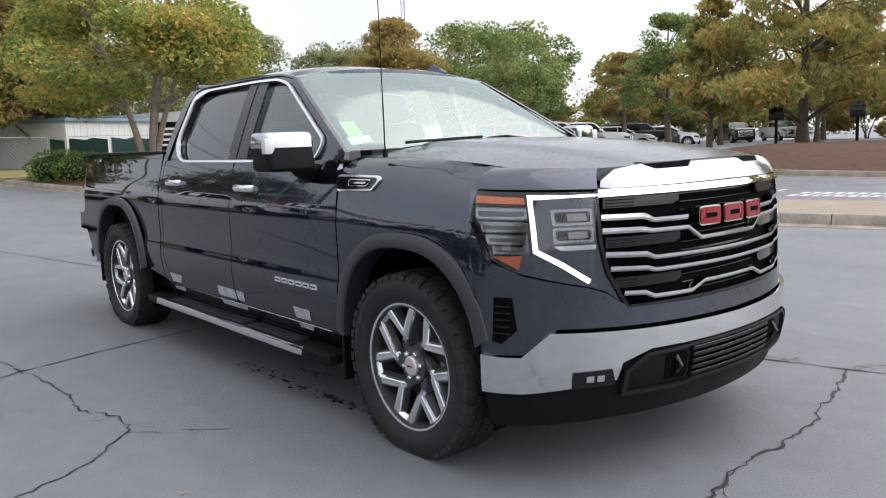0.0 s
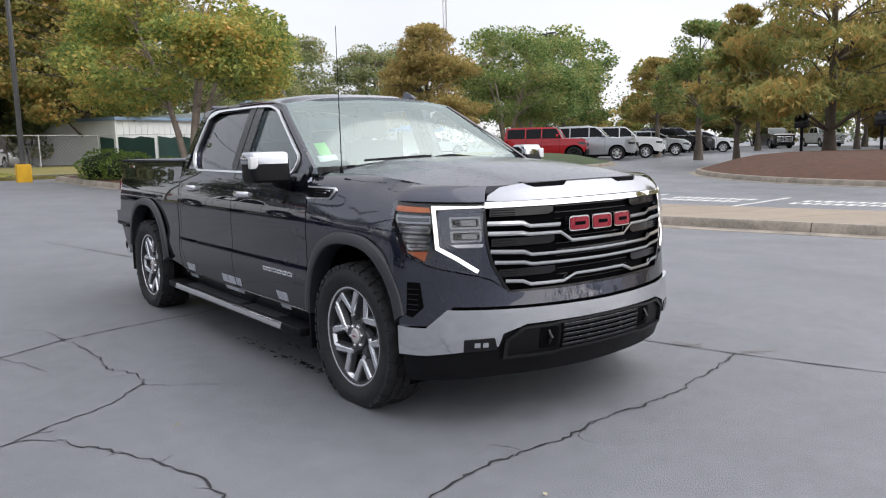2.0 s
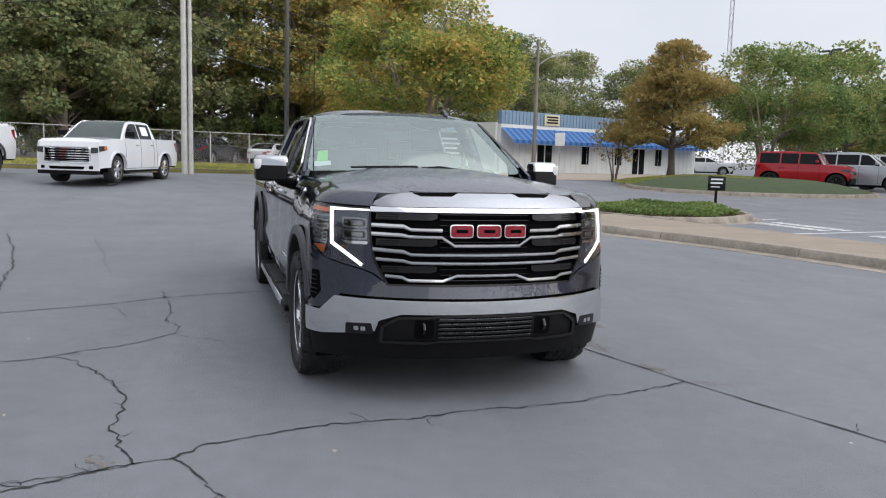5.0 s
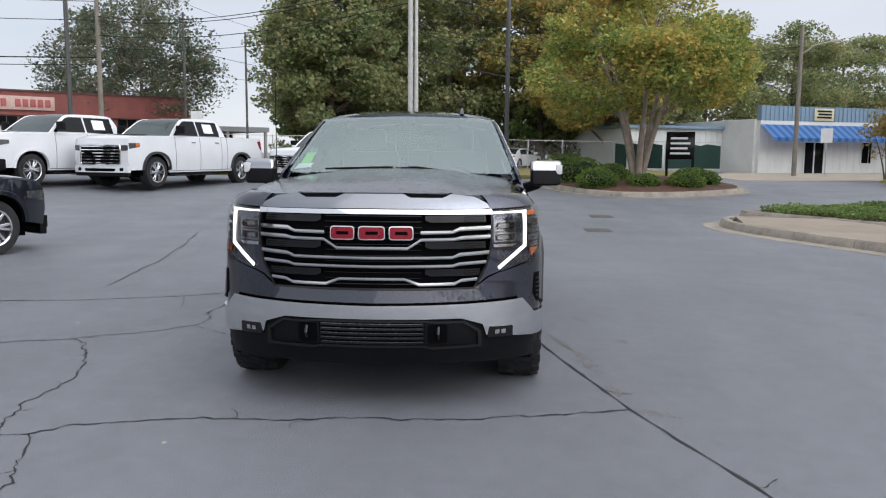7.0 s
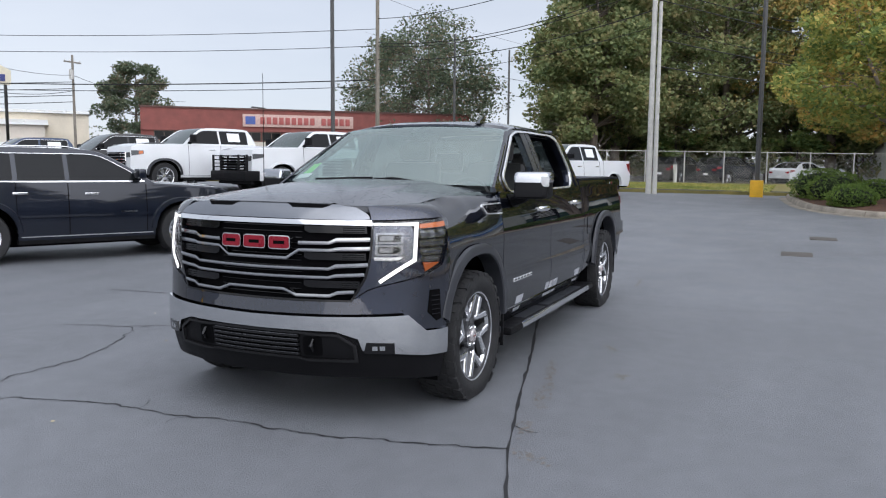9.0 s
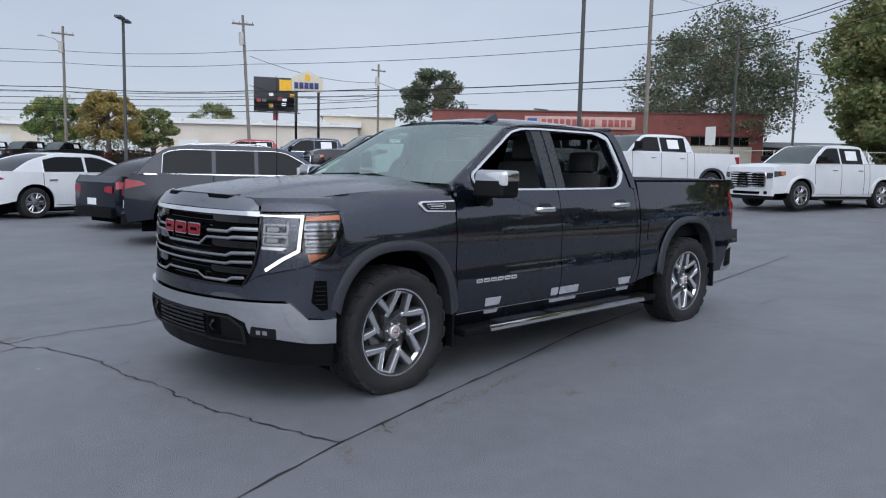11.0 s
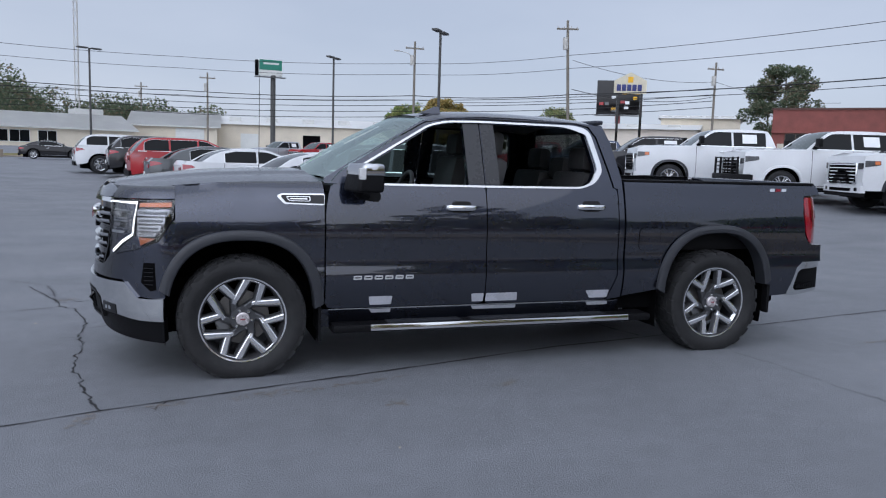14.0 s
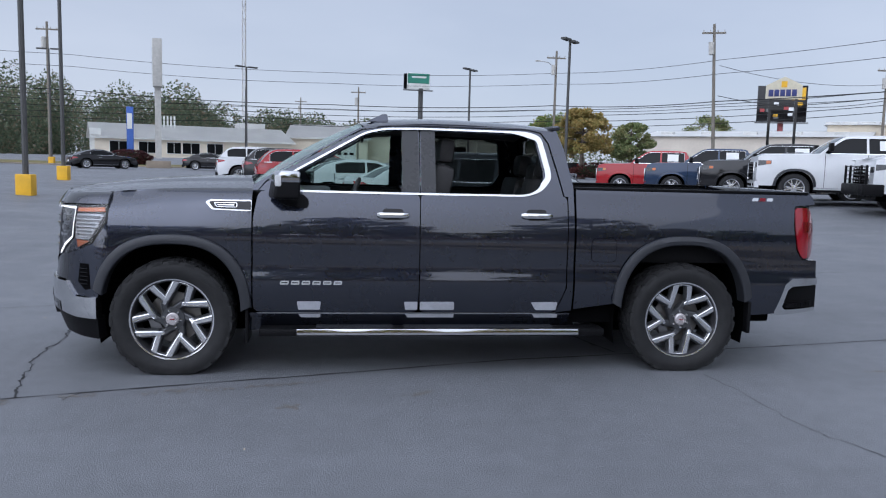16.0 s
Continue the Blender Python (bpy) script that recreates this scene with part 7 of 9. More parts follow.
def vehicle(kind, name, label, category, pnt, x, y, heading, rim=None, chrome=True, papers=False, flare=False, guard=False, rack=False, group="parked vehicles", tail=True, marker=False):
    sp = SPECS[kind]
    wb, w, r, z0, belt, zr = sp["wb"], sp["w"], sp["r"], sp["z0"], sp["belt"], sp["zr"]
    a0, a1, c1, c0 = sp["roof"]
    rimm = rim or MACHINED
    v = thing(name, label, category, pose(x, y, ground_z(x, y), 0, 0, heading), group)
    bx = sorted(belt)

    def beltz(q):
        return float(np.interp(q, [p[0] for p in bx], [p[1] for p in bx]))
    nose_x, tail_x = max(p[0] for p in belt), min(p[0] for p in belt)

    def wy(q, z):
        k = w * (0.955 + 0.045 * math.sin(math.pi * min(1, max(0, (z - z0 + 0.15) / (beltz(0) - z0 + 0.15)))))
        k *= 1 - (0.075 if "pickup" in kind or kind == "offroader" else 0.26) * max(0, (q - nose_x + 0.75) / 0.75) ** 2 - (0.05 if "pickup" in kind or kind == "offroader" else 0.22) * max(0, (tail_x + 0.6 - q) / 0.6) ** 2
        return k
    blunt = "pickup" in kind or kind == "offroader"
    zb_, zc_ = beltz(a0), beltz(c0)
    arc = spline([(c0 - 0.02, zc_ - 0.01), (c0 + (c1 - c0) * 0.5, zc_ + (zr - zc_) * 0.62), (c1, zr - 0.040), (a1 * 0.2 + c1 * 0.8, zr - 0.008), (a1 * 0.45 + c1 * 0.55, zr), (a1 * 0.8 + c1 * 0.2, zr - 0.008), (a1, zr - 0.032), (a1 + (a0 - a1) * 0.5, zb_ + (zr - zb_) * 0.57), (a0 + 0.05, zb_ - 0.01)])
    roofy = lambda z: w * (0.955 - 0.20 * max(0, (z - beltz(0)) / (zr - beltz(0))) - 0.01)
    low = sp["low"]
    for s in (1, -1):
        fm = lambda q, z, o: (q, s * (wy(q, z) + o), z)
        arch = lambda cx: superarch(cx, r, r + 0.085, r + 0.075, 6, 174, 18, 2.2)
        poly = [(tail_x + 0.05, z0), (tail_x, z0 + 0.2)] + bx + [(nose_x + 0.02, z0 + 0.25), (nose_x - 0.05, z0)] + arch(wb / 2) + [(wb / 2 - r - 0.085, low + 0.06), (-wb / 2 + r + 0.085, low + 0.06)] + arch(-wb / 2)
        part("body_side", panel(poly, fm, steps(tail_x, nose_x, 26), steps(0.2, 1.5, 9), 0.05), pnt, v)
        part("sill", boxes((-wb / 2 + r + 0.09, wb / 2 - r - 0.09, s * (w * 0.80), s * (w * 0.955), low, low + 0.065)), BLACK, v)
        for cx in (wb / 2, -wb / 2):
            far_wheel(v, cx, s * (w - 0.15), s, r, rimm)
            bm = bmesh.new()
            li = superarch(cx, r, r + 0.095, r + 0.085, -8, 188, 14, 2.2)
            ro = [[bm.verts.new((q, s * yy, z)) for yy in (w * 0.93, w * 0.45)] for q, z in li]
            for a, b in zip(ro, ro[1:]):
                bm.faces.new((a[0], a[1], b[1], b[0]))
            bm.faces.new([q[1] for q in ro])
            part("wheel_liner", bm, DARK, v)
            if flare or "pickup" in kind:
                o_, i_ = superarch(cx, r, r + 0.155, r + 0.14, 4, 176, 20, 2.4), superarch(cx, r, r + 0.08, r + 0.07, 4, 176, 20, 2.4)
                bm = bmesh.new()
                rw = [[bm.verts.new((p[0] + (q[0] - p[0]) * k, s * (wy(p[0], p[1]) + o), p[1] + (q[1] - p[1]) * k)) for k, o in ((0, 0.0), (0.2, 0.03), (1, 0.035), (1, -0.05))] for p, q in zip(o_, i_)]
                for a, b in zip(rw, rw[1:]):
                    for k in range(3):
                        bm.faces.new((a[k], a[k + 1], b[k + 1], b[k]))
                part("fender_flare", bm, FLARE if flare and "pickup" in kind else pnt, v)
        # cab side and its windows
        gm = lambda q, z, o: (q, s * (roofy(z) + o), z)
        za = lambda q: beltz(q) - 0.02
        cab = [(a0 + 0.05, za(a0))] + [(q, arc(q)) for q in steps(a0 + 0.03, c0, 26)] + [(c0 - 0.03, za(c0))]
        part("cab_side", panel(cab, gm, steps(c0, a0, 12), steps(1.0, 2.0, 8), 0.05), pnt, v)
        cuts = (a0,) + sp["cuts"]
        zt = zr - 0.085
        outline = []
        for i, (fx, rx) in enumerate(zip(cuts, cuts[1:])):
            zb = beltz((fx + rx) / 2) + 0.025
            top = [(q, min(zt, arc(q) - 0.065)) for q in steps(fx - (0.06 if i == 0 else 0.035), rx + 0.03, 18) if arc(q) - 0.065 > zb + 0.03]
            if len(top) < 3:
                continue
            f0, r0 = top[0][0] + (0.03 if i == 0 else 0), top[-1][0]
            outline += ([(f0 + 0.02, zb - 0.004)] if i == 0 else []) + [(q, z + 0.008) for q, z in top] + ([(r0 - 0.02, zb - 0.004)] if i == len(cuts) - 2 else [])
            win = part("side_window", panel(rounded([(f0, zb)] + top + [(r0, zb)], 0.02), lambda q, z, o: (q, s * (roofy(z) + 0.006 + o), z), [], [1.2, 1.4, 1.6, 1.8], 0.01), WINDOW, v)
            if papers and i == 1:
                m0, m1 = (f0 + r0) / 2 + 0.22, (f0 + r0) / 2 - 0.22
                part("window_paper", panel([(m0, zb + 0.10), (m0, zt - 0.06), (m1, zt - 0.06), (m1, zb + 0.10)], lambda q, z, o: (q, s * (roofy(z) + 0.0085 + o), z), [], [], 0.002), PAPER, win, "white price sheet in the window")
        if chrome:
            zb = beltz(0) + 0.012
            part("belt_trim", panel([(a0 - 0.12, zb), (a0 - 0.12, zb + 0.018), (c0 + 0.08, zb + 0.018), (c0 + 0.08, zb)], lambda q, z, o: (q, s * (roofy(z) + 0.012 + o), z), [], [], 0.012), CHROME, v)
            bm = bmesh.new()
            tube(bm, [(q, s * (roofy(z) + 0.008), z) for q, z in outline], 0.006, 6)
            part("window_top_trim", bm, CHROME, v)
            part("sill_trim", panel([(-wb / 2 + r + 0.12, low + 0.10), (-wb / 2 + r + 0.12, low + 0.115), (wb / 2 - r - 0.12, low + 0.115), (wb / 2 - r - 0.12, low + 0.10)], lambda q, z, o: (q, s * (wy(q, z) + 0.008 + o), z), [], [], 0.008), CHROME, v)
        for cx in [(fx + rx) / 2 - 0.30 for fx, rx in list(zip(cuts, cuts[1:]))[:2 if kind != "coupe" else 1]]:
            zz = beltz(cx) - 0.16
            part("door_handle", boxes((cx - 0.10, cx + 0.10, s * (wy(cx, zz) - 0.01), s * (wy(cx, zz) + 0.025), zz - 0.016, zz + 0.016), bevel=0.008), CHROME if chrome else pnt, v)
        for q in [a0 - 0.10] + list(sp["cuts"])[:2] + ([c0 - 0.04] if "pickup" in kind else []):
            part("door_seam", panel([(q, low + 0.12), (q, beltz(q) - 0.01), (q - 0.012, beltz(q) - 0.01), (q - 0.012, low + 0.12)], lambda q_, z, o: (q_, s * (wy(q_, z) + 0.003 + o), z), [], steps(0.4, 1.4, 6), 0.004), DARK, v)
        # mirror
        mx, mz = a0 - 0.22, beltz(a0) + 0.10
        part("door_mirror", boxes((mx - 0.06, mx + 0.06, s * (w * 0.95), s * (w + 0.20), mz - 0.02, mz + (0.22 if "hd" in kind else 0.13)), bevel=0.03), BLACK if "pickup" in kind else pnt, v)
        # lamps
        hz = beltz(nose_x - 0.02) - 0.14
        bm = panel([(nose_x - 0.38, hz), (nose_x - 0.38, hz + 0.10), (nose_x - 0.02, hz + 0.10), (nose_x - 0.02, hz - 0.06)], lambda q, z, o: (q, s * (wy(q, z) + 0.008 + o), z), steps(nose_x - 0.4, nose_x, 5), [], 0.03)
        part("headlamp", bm, LAMP, v, "clear headlamp")
        tz = beltz(tail_x + 0.1)
        bm = panel([(tail_x + 0.02, tz - (0.40 if blunt else 0.24)), (tail_x + 0.02, tz - 0.08), (tail_x + 0.26, tz - 0.10), (tail_x + (0.16 if blunt else 0.36), tz - (0.30 if blunt else 0.16))], lambda q, z, o: (q, s * (wy(q, z) + 0.008 + o), z), steps(tail_x, tail_x + 0.4, 5), [], 0.03)
        part("tail_lamp", bm, RED_LENS, v, "red tail lamp")
    # top skin: hood, deck or bed cover
    bm = bmesh.new()
    qs = sorted(set([p[0] for p in bx] + steps(tail_x, nose_x, 30)))
    rows = []
    for q in qs:
        z = beltz(q)
        crown = 0.05 * min(1, max(0, (nose_x - q) / 0.3)) if q > a0 - 0.1 else 0.0
        rows.append([bm.verts.new((q, wy(q, z) * k, z + crown * (1 - k * k) * (1 if abs(k) < 0.99 else 0))) for k in steps(-1, 1, 10)])
    for a, b in zip(rows, rows[1:]):
        for k in range(10):
            bm.faces.new((a[k], a[k + 1], b[k + 1], b[k]))
    part("hood_and_deck", bm, pnt, v)
    if "pickup" in kind:
        part("bed_well", boxes((tail_x + 0.10, c0 - 0.10, -w * 0.82, w * 0.82, beltz(tail_x) - 0.01, beltz(tail_x) + 0.006)), DARK, v, "dark open load bed")
    # front and rear faces
    for end, sgn, bow in ((nose_x, 1, 0.07 if blunt else 0.11), (tail_x, -1, 0.05)):
        bm = bmesh.new()
        zt = beltz(end)
        prof = [(end - sgn * 0.05, z0), (end, z0 + 0.20), (end, zt - 0.1), (end, zt)]
        rows = []
        for q, z in prof:
            rows.append([bm.verts.new((q + sgn * bow * (1 - k * k), wy(q, z) * k, z)) for k in steps(-1, 1, 10)])
        for a, b in zip(rows, rows[1:]):
            for k in range(10):
                bm.faces.new((a[k], a[k + 1], b[k + 1], b[k]))
        part("front_face" if sgn > 0 else "rear_face", bm, pnt, v)
    fr = lambda y, z, o: (nose_x + (0.07 if blunt else 0.11) * (1 - (y / w) ** 2) + 0.006 + o, y, z)
    zt = beltz(nose_x)
    gw = w * (0.68 if "pickup" in kind else 0.42)
    fw, rw = (0.91, 0.90) if blunt else (0.64, 0.72)
    gh0, gh1 = (z0 + 0.16, zt - 0.02) if "pickup" in kind or kind == "suv_big" else (zt - 0.22, zt - 0.06)
    gr = part("grille", panel(rounded([(-gw, gh0), (gw, gh0), (gw, gh1), (-gw, gh1)], 0.05), fr, steps(-1, 1, 12), [], 0.02), DARK, v, "dark grille")
    if chrome:
        bm = bmesh.new()
        loop = rounded([(-gw, gh0), (gw, gh0), (gw, gh1), (-gw, gh1)], 0.05)
        tube(bm, [fr(y, z, 0.012) for y, z in loop + [loop[0]]], 0.022, 6, caps=False)
        part("grille_surround", bm, CHROME, gr, "chrome frame of the grille")
    rows_ = 6 if "pickup" in kind else 2
    for k in range(rows_):
        zz = gh0 + (gh1 - gh0) * (k + 0.55) / rows_
        part("grille_bar", panel([(-gw, zz - 0.012), (gw, zz - 0.012), (gw, zz + 0.012), (-gw, zz + 0.012)], lambda y, z, o: fr(y, z, o + 0.014), steps(-1, 1, 12), [], 0.015), CHROME if chrome else GLOSS, gr)
    if "pickup" in kind and not guard:
        part("bumper_slot", panel(rounded([(-w * 0.50, z0 - 0.03), (w * 0.50, z0 - 0.03), (w * 0.54, z0 + 0.05), (-w * 0.54, z0 + 0.05)], 0.02), lambda y, z, o: fr(y, z, o + 0.034), steps(-1, 1, 12), [], 0.02), DARK, v, "dark slot in the bumper")
        for s in (1, -1):
            part("fog_lamp", panel(rounded([(s * w * 0.66, z0 - 0.02), (s * w * 0.78, z0 - 0.02), (s * w * 0.78, z0 + 0.07), (s * w * 0.66, z0 + 0.07)], 0.03), lambda y, z, o: fr(y, z, o + 0.034), steps(-1, 1, 24), [], 0.02), GLOSS, v, "dark fog lamp")
            part("turn_lamp", panel([(nose_x - 0.36, hz + 0.01), (nose_x - 0.36, hz + 0.09), (nose_x - 0.24, hz + 0.09), (nose_x - 0.24, hz)], lambda q, z, o: (q, s * (wy(q, z) + 0.012 + o), z), [], [], 0.02), AMBER, v, "amber turn lamp")
    for s in (1, -1):
        part("front_lamp", panel(rounded([(s * gw * 1.04, gh1 - 0.16), (s * w * fw, gh1 - 0.14), (s * w * fw, gh1), (s * gw * 1.04, gh1)], 0.03), fr, steps(-1, 1, 24), [], 0.02), LAMP, v, "clear headlamp")
    part("front_bumper", panel([(-w * fw, z0 - 0.06), (w * fw, z0 - 0.06), (w * fw, z0 + 0.12), (-w * fw, z0 + 0.12)], lambda y, z, o: fr(y, z, o + 0.03), steps(-1, 1, 12), [], 0.12), pnt if "pickup" in kind and not guard else BLACK, v)
    part("front_valance", panel([(-w * fw, z0 - 0.16), (w * fw, z0 - 0.16), (w * fw, z0 - 0.06), (-w * fw, z0 - 0.06)], lambda y, z, o: fr(y, z, o + 0.01), steps(-1, 1, 12), [], 0.10), BLACK, v, "black plastic valance")
    rr_ = lambda y, z, o: (tail_x - 0.05 * (1 - (y / w) ** 2) - 0.006 - o, y, z)
    part("rear_bumper", panel([(-w * rw, z0 - 0.04), (w * rw, z0 - 0.04), (w * rw, z0 + 0.14), (-w * rw, z0 + 0.14)], lambda y, z, o: rr_(y, z, o + 0.03), steps(-1, 1, 10), [], 0.12), CHROME if chrome and "pickup" in kind else BLACK, v)
    if tail:
        part("number_plate", panel([(-0.15, z0 + 0.20), (0.15, z0 + 0.20), (0.15, z0 + 0.33), (-0.15, z0 + 0.33)], lambda y, z, o: rr_(y, z, o + 0.012), [], [], 0.01), PAPER, v, "plain pale number plate")
        for s in (1, -1):
            part("rear_lamp", panel([(s * w * (rw - 0.26), beltz(tail_x) - (0.30 if blunt else 0.18)), (s * w * rw, beltz(tail_x) - (0.34 if blunt else 0.20)), (s * w * rw, beltz(tail_x) - 0.06), (s * w * (rw - 0.24), beltz(tail_x) - 0.08)], rr_, steps(-1, 1, 24), [], 0.02), RED_LENS, v, "red tail lamp")
    # roof and end windows: strips of one arched shell
    for nm, q0, q1, bow, mt in (("windscreen", a0 + 0.05, a1, 0.09, SCREEN_FAR), ("roof", a1, c1, 0.0, pnt), ("rear_window", c1, c0 - 0.02, -0.04, WINDOW)):
        bm = bmesh.new()
        rows = []
        for i, q in enumerate(steps(q0, q1, 9)):
            z = arc(q)
            t = abs(q - q0) / abs(q1 - q0)
            bo = bow * (1 - t if nm == "windscreen" else t)
            rows.append([bm.verts.new((q + bo * (1 - k * k), roofy(z) * 0.985 * k, z - 0.006 + 0.03 * (1 - k * k) * (z - beltz(q)) / (zr - beltz(q)))) for k in steps(-1, 1, 8)])
        for a, b in zip(rows, rows[1:]):
            for k in range(8):
                bm.faces.new((a[k], a[k + 1], b[k + 1], b[k]))
        part(nm, bm, mt, v)
    for s in (1, -1):
        bm = bmesh.new()
        tube(bm, [(q, s * (roofy(arc(q)) - 0.028), arc(q) - 0.026) for q in steps(a0 + 0.04, c0, 24)], 0.036, 8)
        part("roof_frame", bm, pnt, v)
        bm = bmesh.new()
        hp = [(q, s * (wy(q, beltz(q)) - 0.028), beltz(q) - 0.022) for q in steps(nose_x - 0.03, a0, 8)]
        tube(bm, hp, 0.034, 8)
        part("fender_edge", bm, pnt, v)
    part("underbody", boxes((tail_x + 0.25, nose_x - 0.25, -w * 0.62, w * 0.62, low - 0.06, z0 + 0.15)), DARK, v)
    if "pickup" in kind:
        for s in (1, -1):
            board = part("running_board", boxes((-wb / 2 + r + 0.22, wb / 2 - r - 0.20, s * w * 0.86, s * w * 1.01, low - 0.05, low - 0.005), bevel=0.015), BLACK, v, "black running board")
            part("bright_strip", boxes((-wb / 2 + r + 0.30, wb / 2 - r - 0.28, s * w * 1.008, s * (w * 1.01 + 0.008), low - 0.04, low - 0.015)), SATIN, board)
    if kind == "suv_sport":
        for s in (1, -1):
            part("door_moulding", panel(rounded([(-0.95, 0.665), (-0.95, 0.70), (0.92, 0.70), (0.92, 0.665)], 0.012), lambda q, z, o: (q, s * (wy(q, z) + 0.012 + o), z), steps(-0.9, 0.9, 6), [], 0.012), pnt, v, "body-coloured moulding along the doors")
            part("name_bar", panel([(0.70, 0.715), (0.70, 0.735), (0.45, 0.735), (0.45, 0.715)], lambda q, z, o: (q, s * (wy(q, z) + 0.006 + o), z), [], [], 0.006), CHROME, v)
    if guard:
        g = new("grille_guard")
        g.parent = v
        for y in (-0.95, -0.5, 0.5, 0.95):
            part("guard_post", boxes((nose_x + 0.16, nose_x + 0.22, y - 0.03, y + 0.03, 0.42, 1.22), bevel=0.015), BLACK, g)
        for z in (0.95, 1.06, 1.18, 0.84):
            part("guard_bar", boxes((nose_x + 0.17, nose_x + 0.20, -0.97, 0.97, z, z + 0.025)), BLACK, g)
        part("guard_bumper", boxes((nose_x - 0.25, nose_x + 0.28, -1.0, 1.0, 0.44, 0.74), bevel=0.05), BLACK, g)
    if rack:
        for s in (1, -1):
            bm = bmesh.new()
            tube(bm, [(a1 - 0.15, s * w * 0.66, zr - 0.01), (a1 - 0.35, s * w * 0.66, zr + 0.03), (c1 + 0.35, s * w * 0.66, zr + 0.03), (c1 + 0.15, s * w * 0.66, zr - 0.01)], 0.011, 6)
            part("roof_rail", bm, SATIN, v)
    if marker:
        part("hood_scoop", boxes((1.7, 2.15, -0.40, 0.40, beltz(1.9) + 0.03, beltz(1.9) + 0.065), bevel=0.02), GLOSS, v)
    return v


RED = paint("red_car_paint", (0.32, 0.012, 0.016))
BLUE = paint("navy_car_paint", (0.018, 0.035, 0.075), 0.3)
BLACKP = paint("black_car_paint", (0.010, 0.010, 0.012), 0.2)
GREY = paint("grey_car_paint", (0.075, 0.080, 0.085), 0.5)
SILVER = paint("silver_car_paint", (0.42, 0.44, 0.46), 0.6)
NAVY = paint("blue_black_car_paint", (0.008, 0.011, 0.020), 0.4)

# the row on the west and south-west
vehicle("pickup_mid", "pickup_truck", "white mid-size pickup with chrome grille beside the grass", "pickup truck", WHITE, -18.6, -4.1, -20, papers=True)
vehicle("pickup_hd", "pickup_truck", "white heavy-duty pickup with a chrome mesh grille", "pickup truck", WHITE, -16.9, -8.85, -18, papers=True, flare=True, marker=True)
vehicle("pickup_hd", "pickup_truck", "white heavy-duty pickup with a black grille guard", "pickup truck", WHITE, -15.8, -11.75, -20, papers=True, guard=True)
vehicle("pickup_hd", "pickup_truck", "white heavy-duty pickup with dark wheel flares", "pickup truck", WHITE, -14.6, -15.2, -22, papers=True, flare=True, marker=True)
vehicle("pickup", "pickup_truck", "glossy black pickup with chrome grille", "pickup truck", BLACKP, -14.3, -18.65, -23, papers=True)
vehicle("pickup", "pickup_truck", "navy blue pickup with chrome grille", "pickup truck", BLUE, -13.8, -22.3, -24, papers=True)
vehicle("pickup", "pickup_truck", "dark red pickup with chrome grille", "pickup truck", RED, -13.1, -26.0, -25, papers=True)
# the row on the south
vehicle("suv_sport", "sport_utility_vehicle", "blue-black sport utility vehicle with chrome window line", "car", NAVY, -2.56, -7.67, 153, rack=True, flare=True)
vehicle("sedan", "sedan", "white sedan with dark windows", "car", WHITE, -1.8, -15.1, 190)
vehicle("sedan", "sedan", "white sedan with bright multi-spoke wheels", "car", WHITE, -0.09, -19.08, 190)
vehicle("sedan", "sedan", "dark grey sedan with dark wheels", "car", GREY, 0.86, -21.27, 190, rim=GUNMETAL)
vehicle("suv", "sport_utility_vehicle", "red sport utility vehicle with black wheels", "car", RED, 1.6, -24.3, 190, rim=GLOSS)
vehicle("suv", "sport_utility_vehicle", "black sport utility vehicle with bright wheels", "car", BLACKP, 2.62, -28.69, 190)
vehicle("suv", "sport_utility_vehicle", "white sport utility vehicle with dark windows", "car", WHITE, 4.17, -31.66, 190)
vehicle("suv", "sport_utility_vehicle", "black sport utility vehicle at the end of the row", "car", BLACKP, 4.6, -38.2, 192)
vehicle("sedan", "sedan", "dark grey sedan beside the white one", "car", NAVY, -3.2, -11.7, 190)
vehicle("coupe", "coupe", "black two-door coupe by the street", "car", BLACKP, 10.8, -56.9, 188)
vehicle("coupe", "coupe", "black sports coupe with silver wheels", "car", BLACKP, 17.8, -52.6, 212)
vehicle("pickup", "pickup_truck", "white pickup at the edge of the lot", "pickup truck", WHITE, 29.5, -58.0, 100)
for i, (x, y, p, nm) in enumerate([(-6.4, -61.8, SILVER, "silver"), (-9.4, -60.9, RED, "red"), (-11.6, -60.4, WHITE, "white"), (-14.0, -59.8, BLACKP, "black"), (-16.4, -59.1, BLACKP, "black")]):
    vehicle("pickup", "pickup_truck", nm + " pickup in the far row with papers in its window", "pickup truck", p, x, y, 24, papers=True)
# the row on the north-east
vehicle("offroader", "off_road_vehicle", "bright red boxy off-road vehicle with black wheels", "car", paint("bright_red_car_paint", (0.42, 0.012, 0.02)), -24.8, 27.0, 38, rim=GLOSS, chrome=False)
vehicle("suv_big", "sport_utility_vehicle", "silver full-size sport utility vehicle", "car", SILVER, -25.4, 31.0, 36, rack=True)
vehicle("suv_big", "sport_utility_vehicle", "white full-size sport utility vehicle", "car", WHITE, -26.6, 35.0, 36)
vehicle("suv", "sport_utility_vehicle", "pale grey compact sport utility vehicle", "car", SILVER, -28.4, 40.6, 36)
vehicle("suv_big", "sport_utility_vehicle", "black full-size sport utility vehicle", "car", BLACKP, -29.6, 44.6, 36)
vehicle("suv", "sport_utility_vehicle", "white compact sport utility vehicle", "car", WHITE, -31.0, 50.0, 36)
vehicle("pickup", "pickup_truck", "black pickup behind the mulch bed", "pickup truck", BLACKP, -34.5, 66.0, -40)
vehicle("pickup", "pickup_truck", "white pickup behind the mulch bed", "pickup truck", WHITE, -33.5, 73.0, -40)
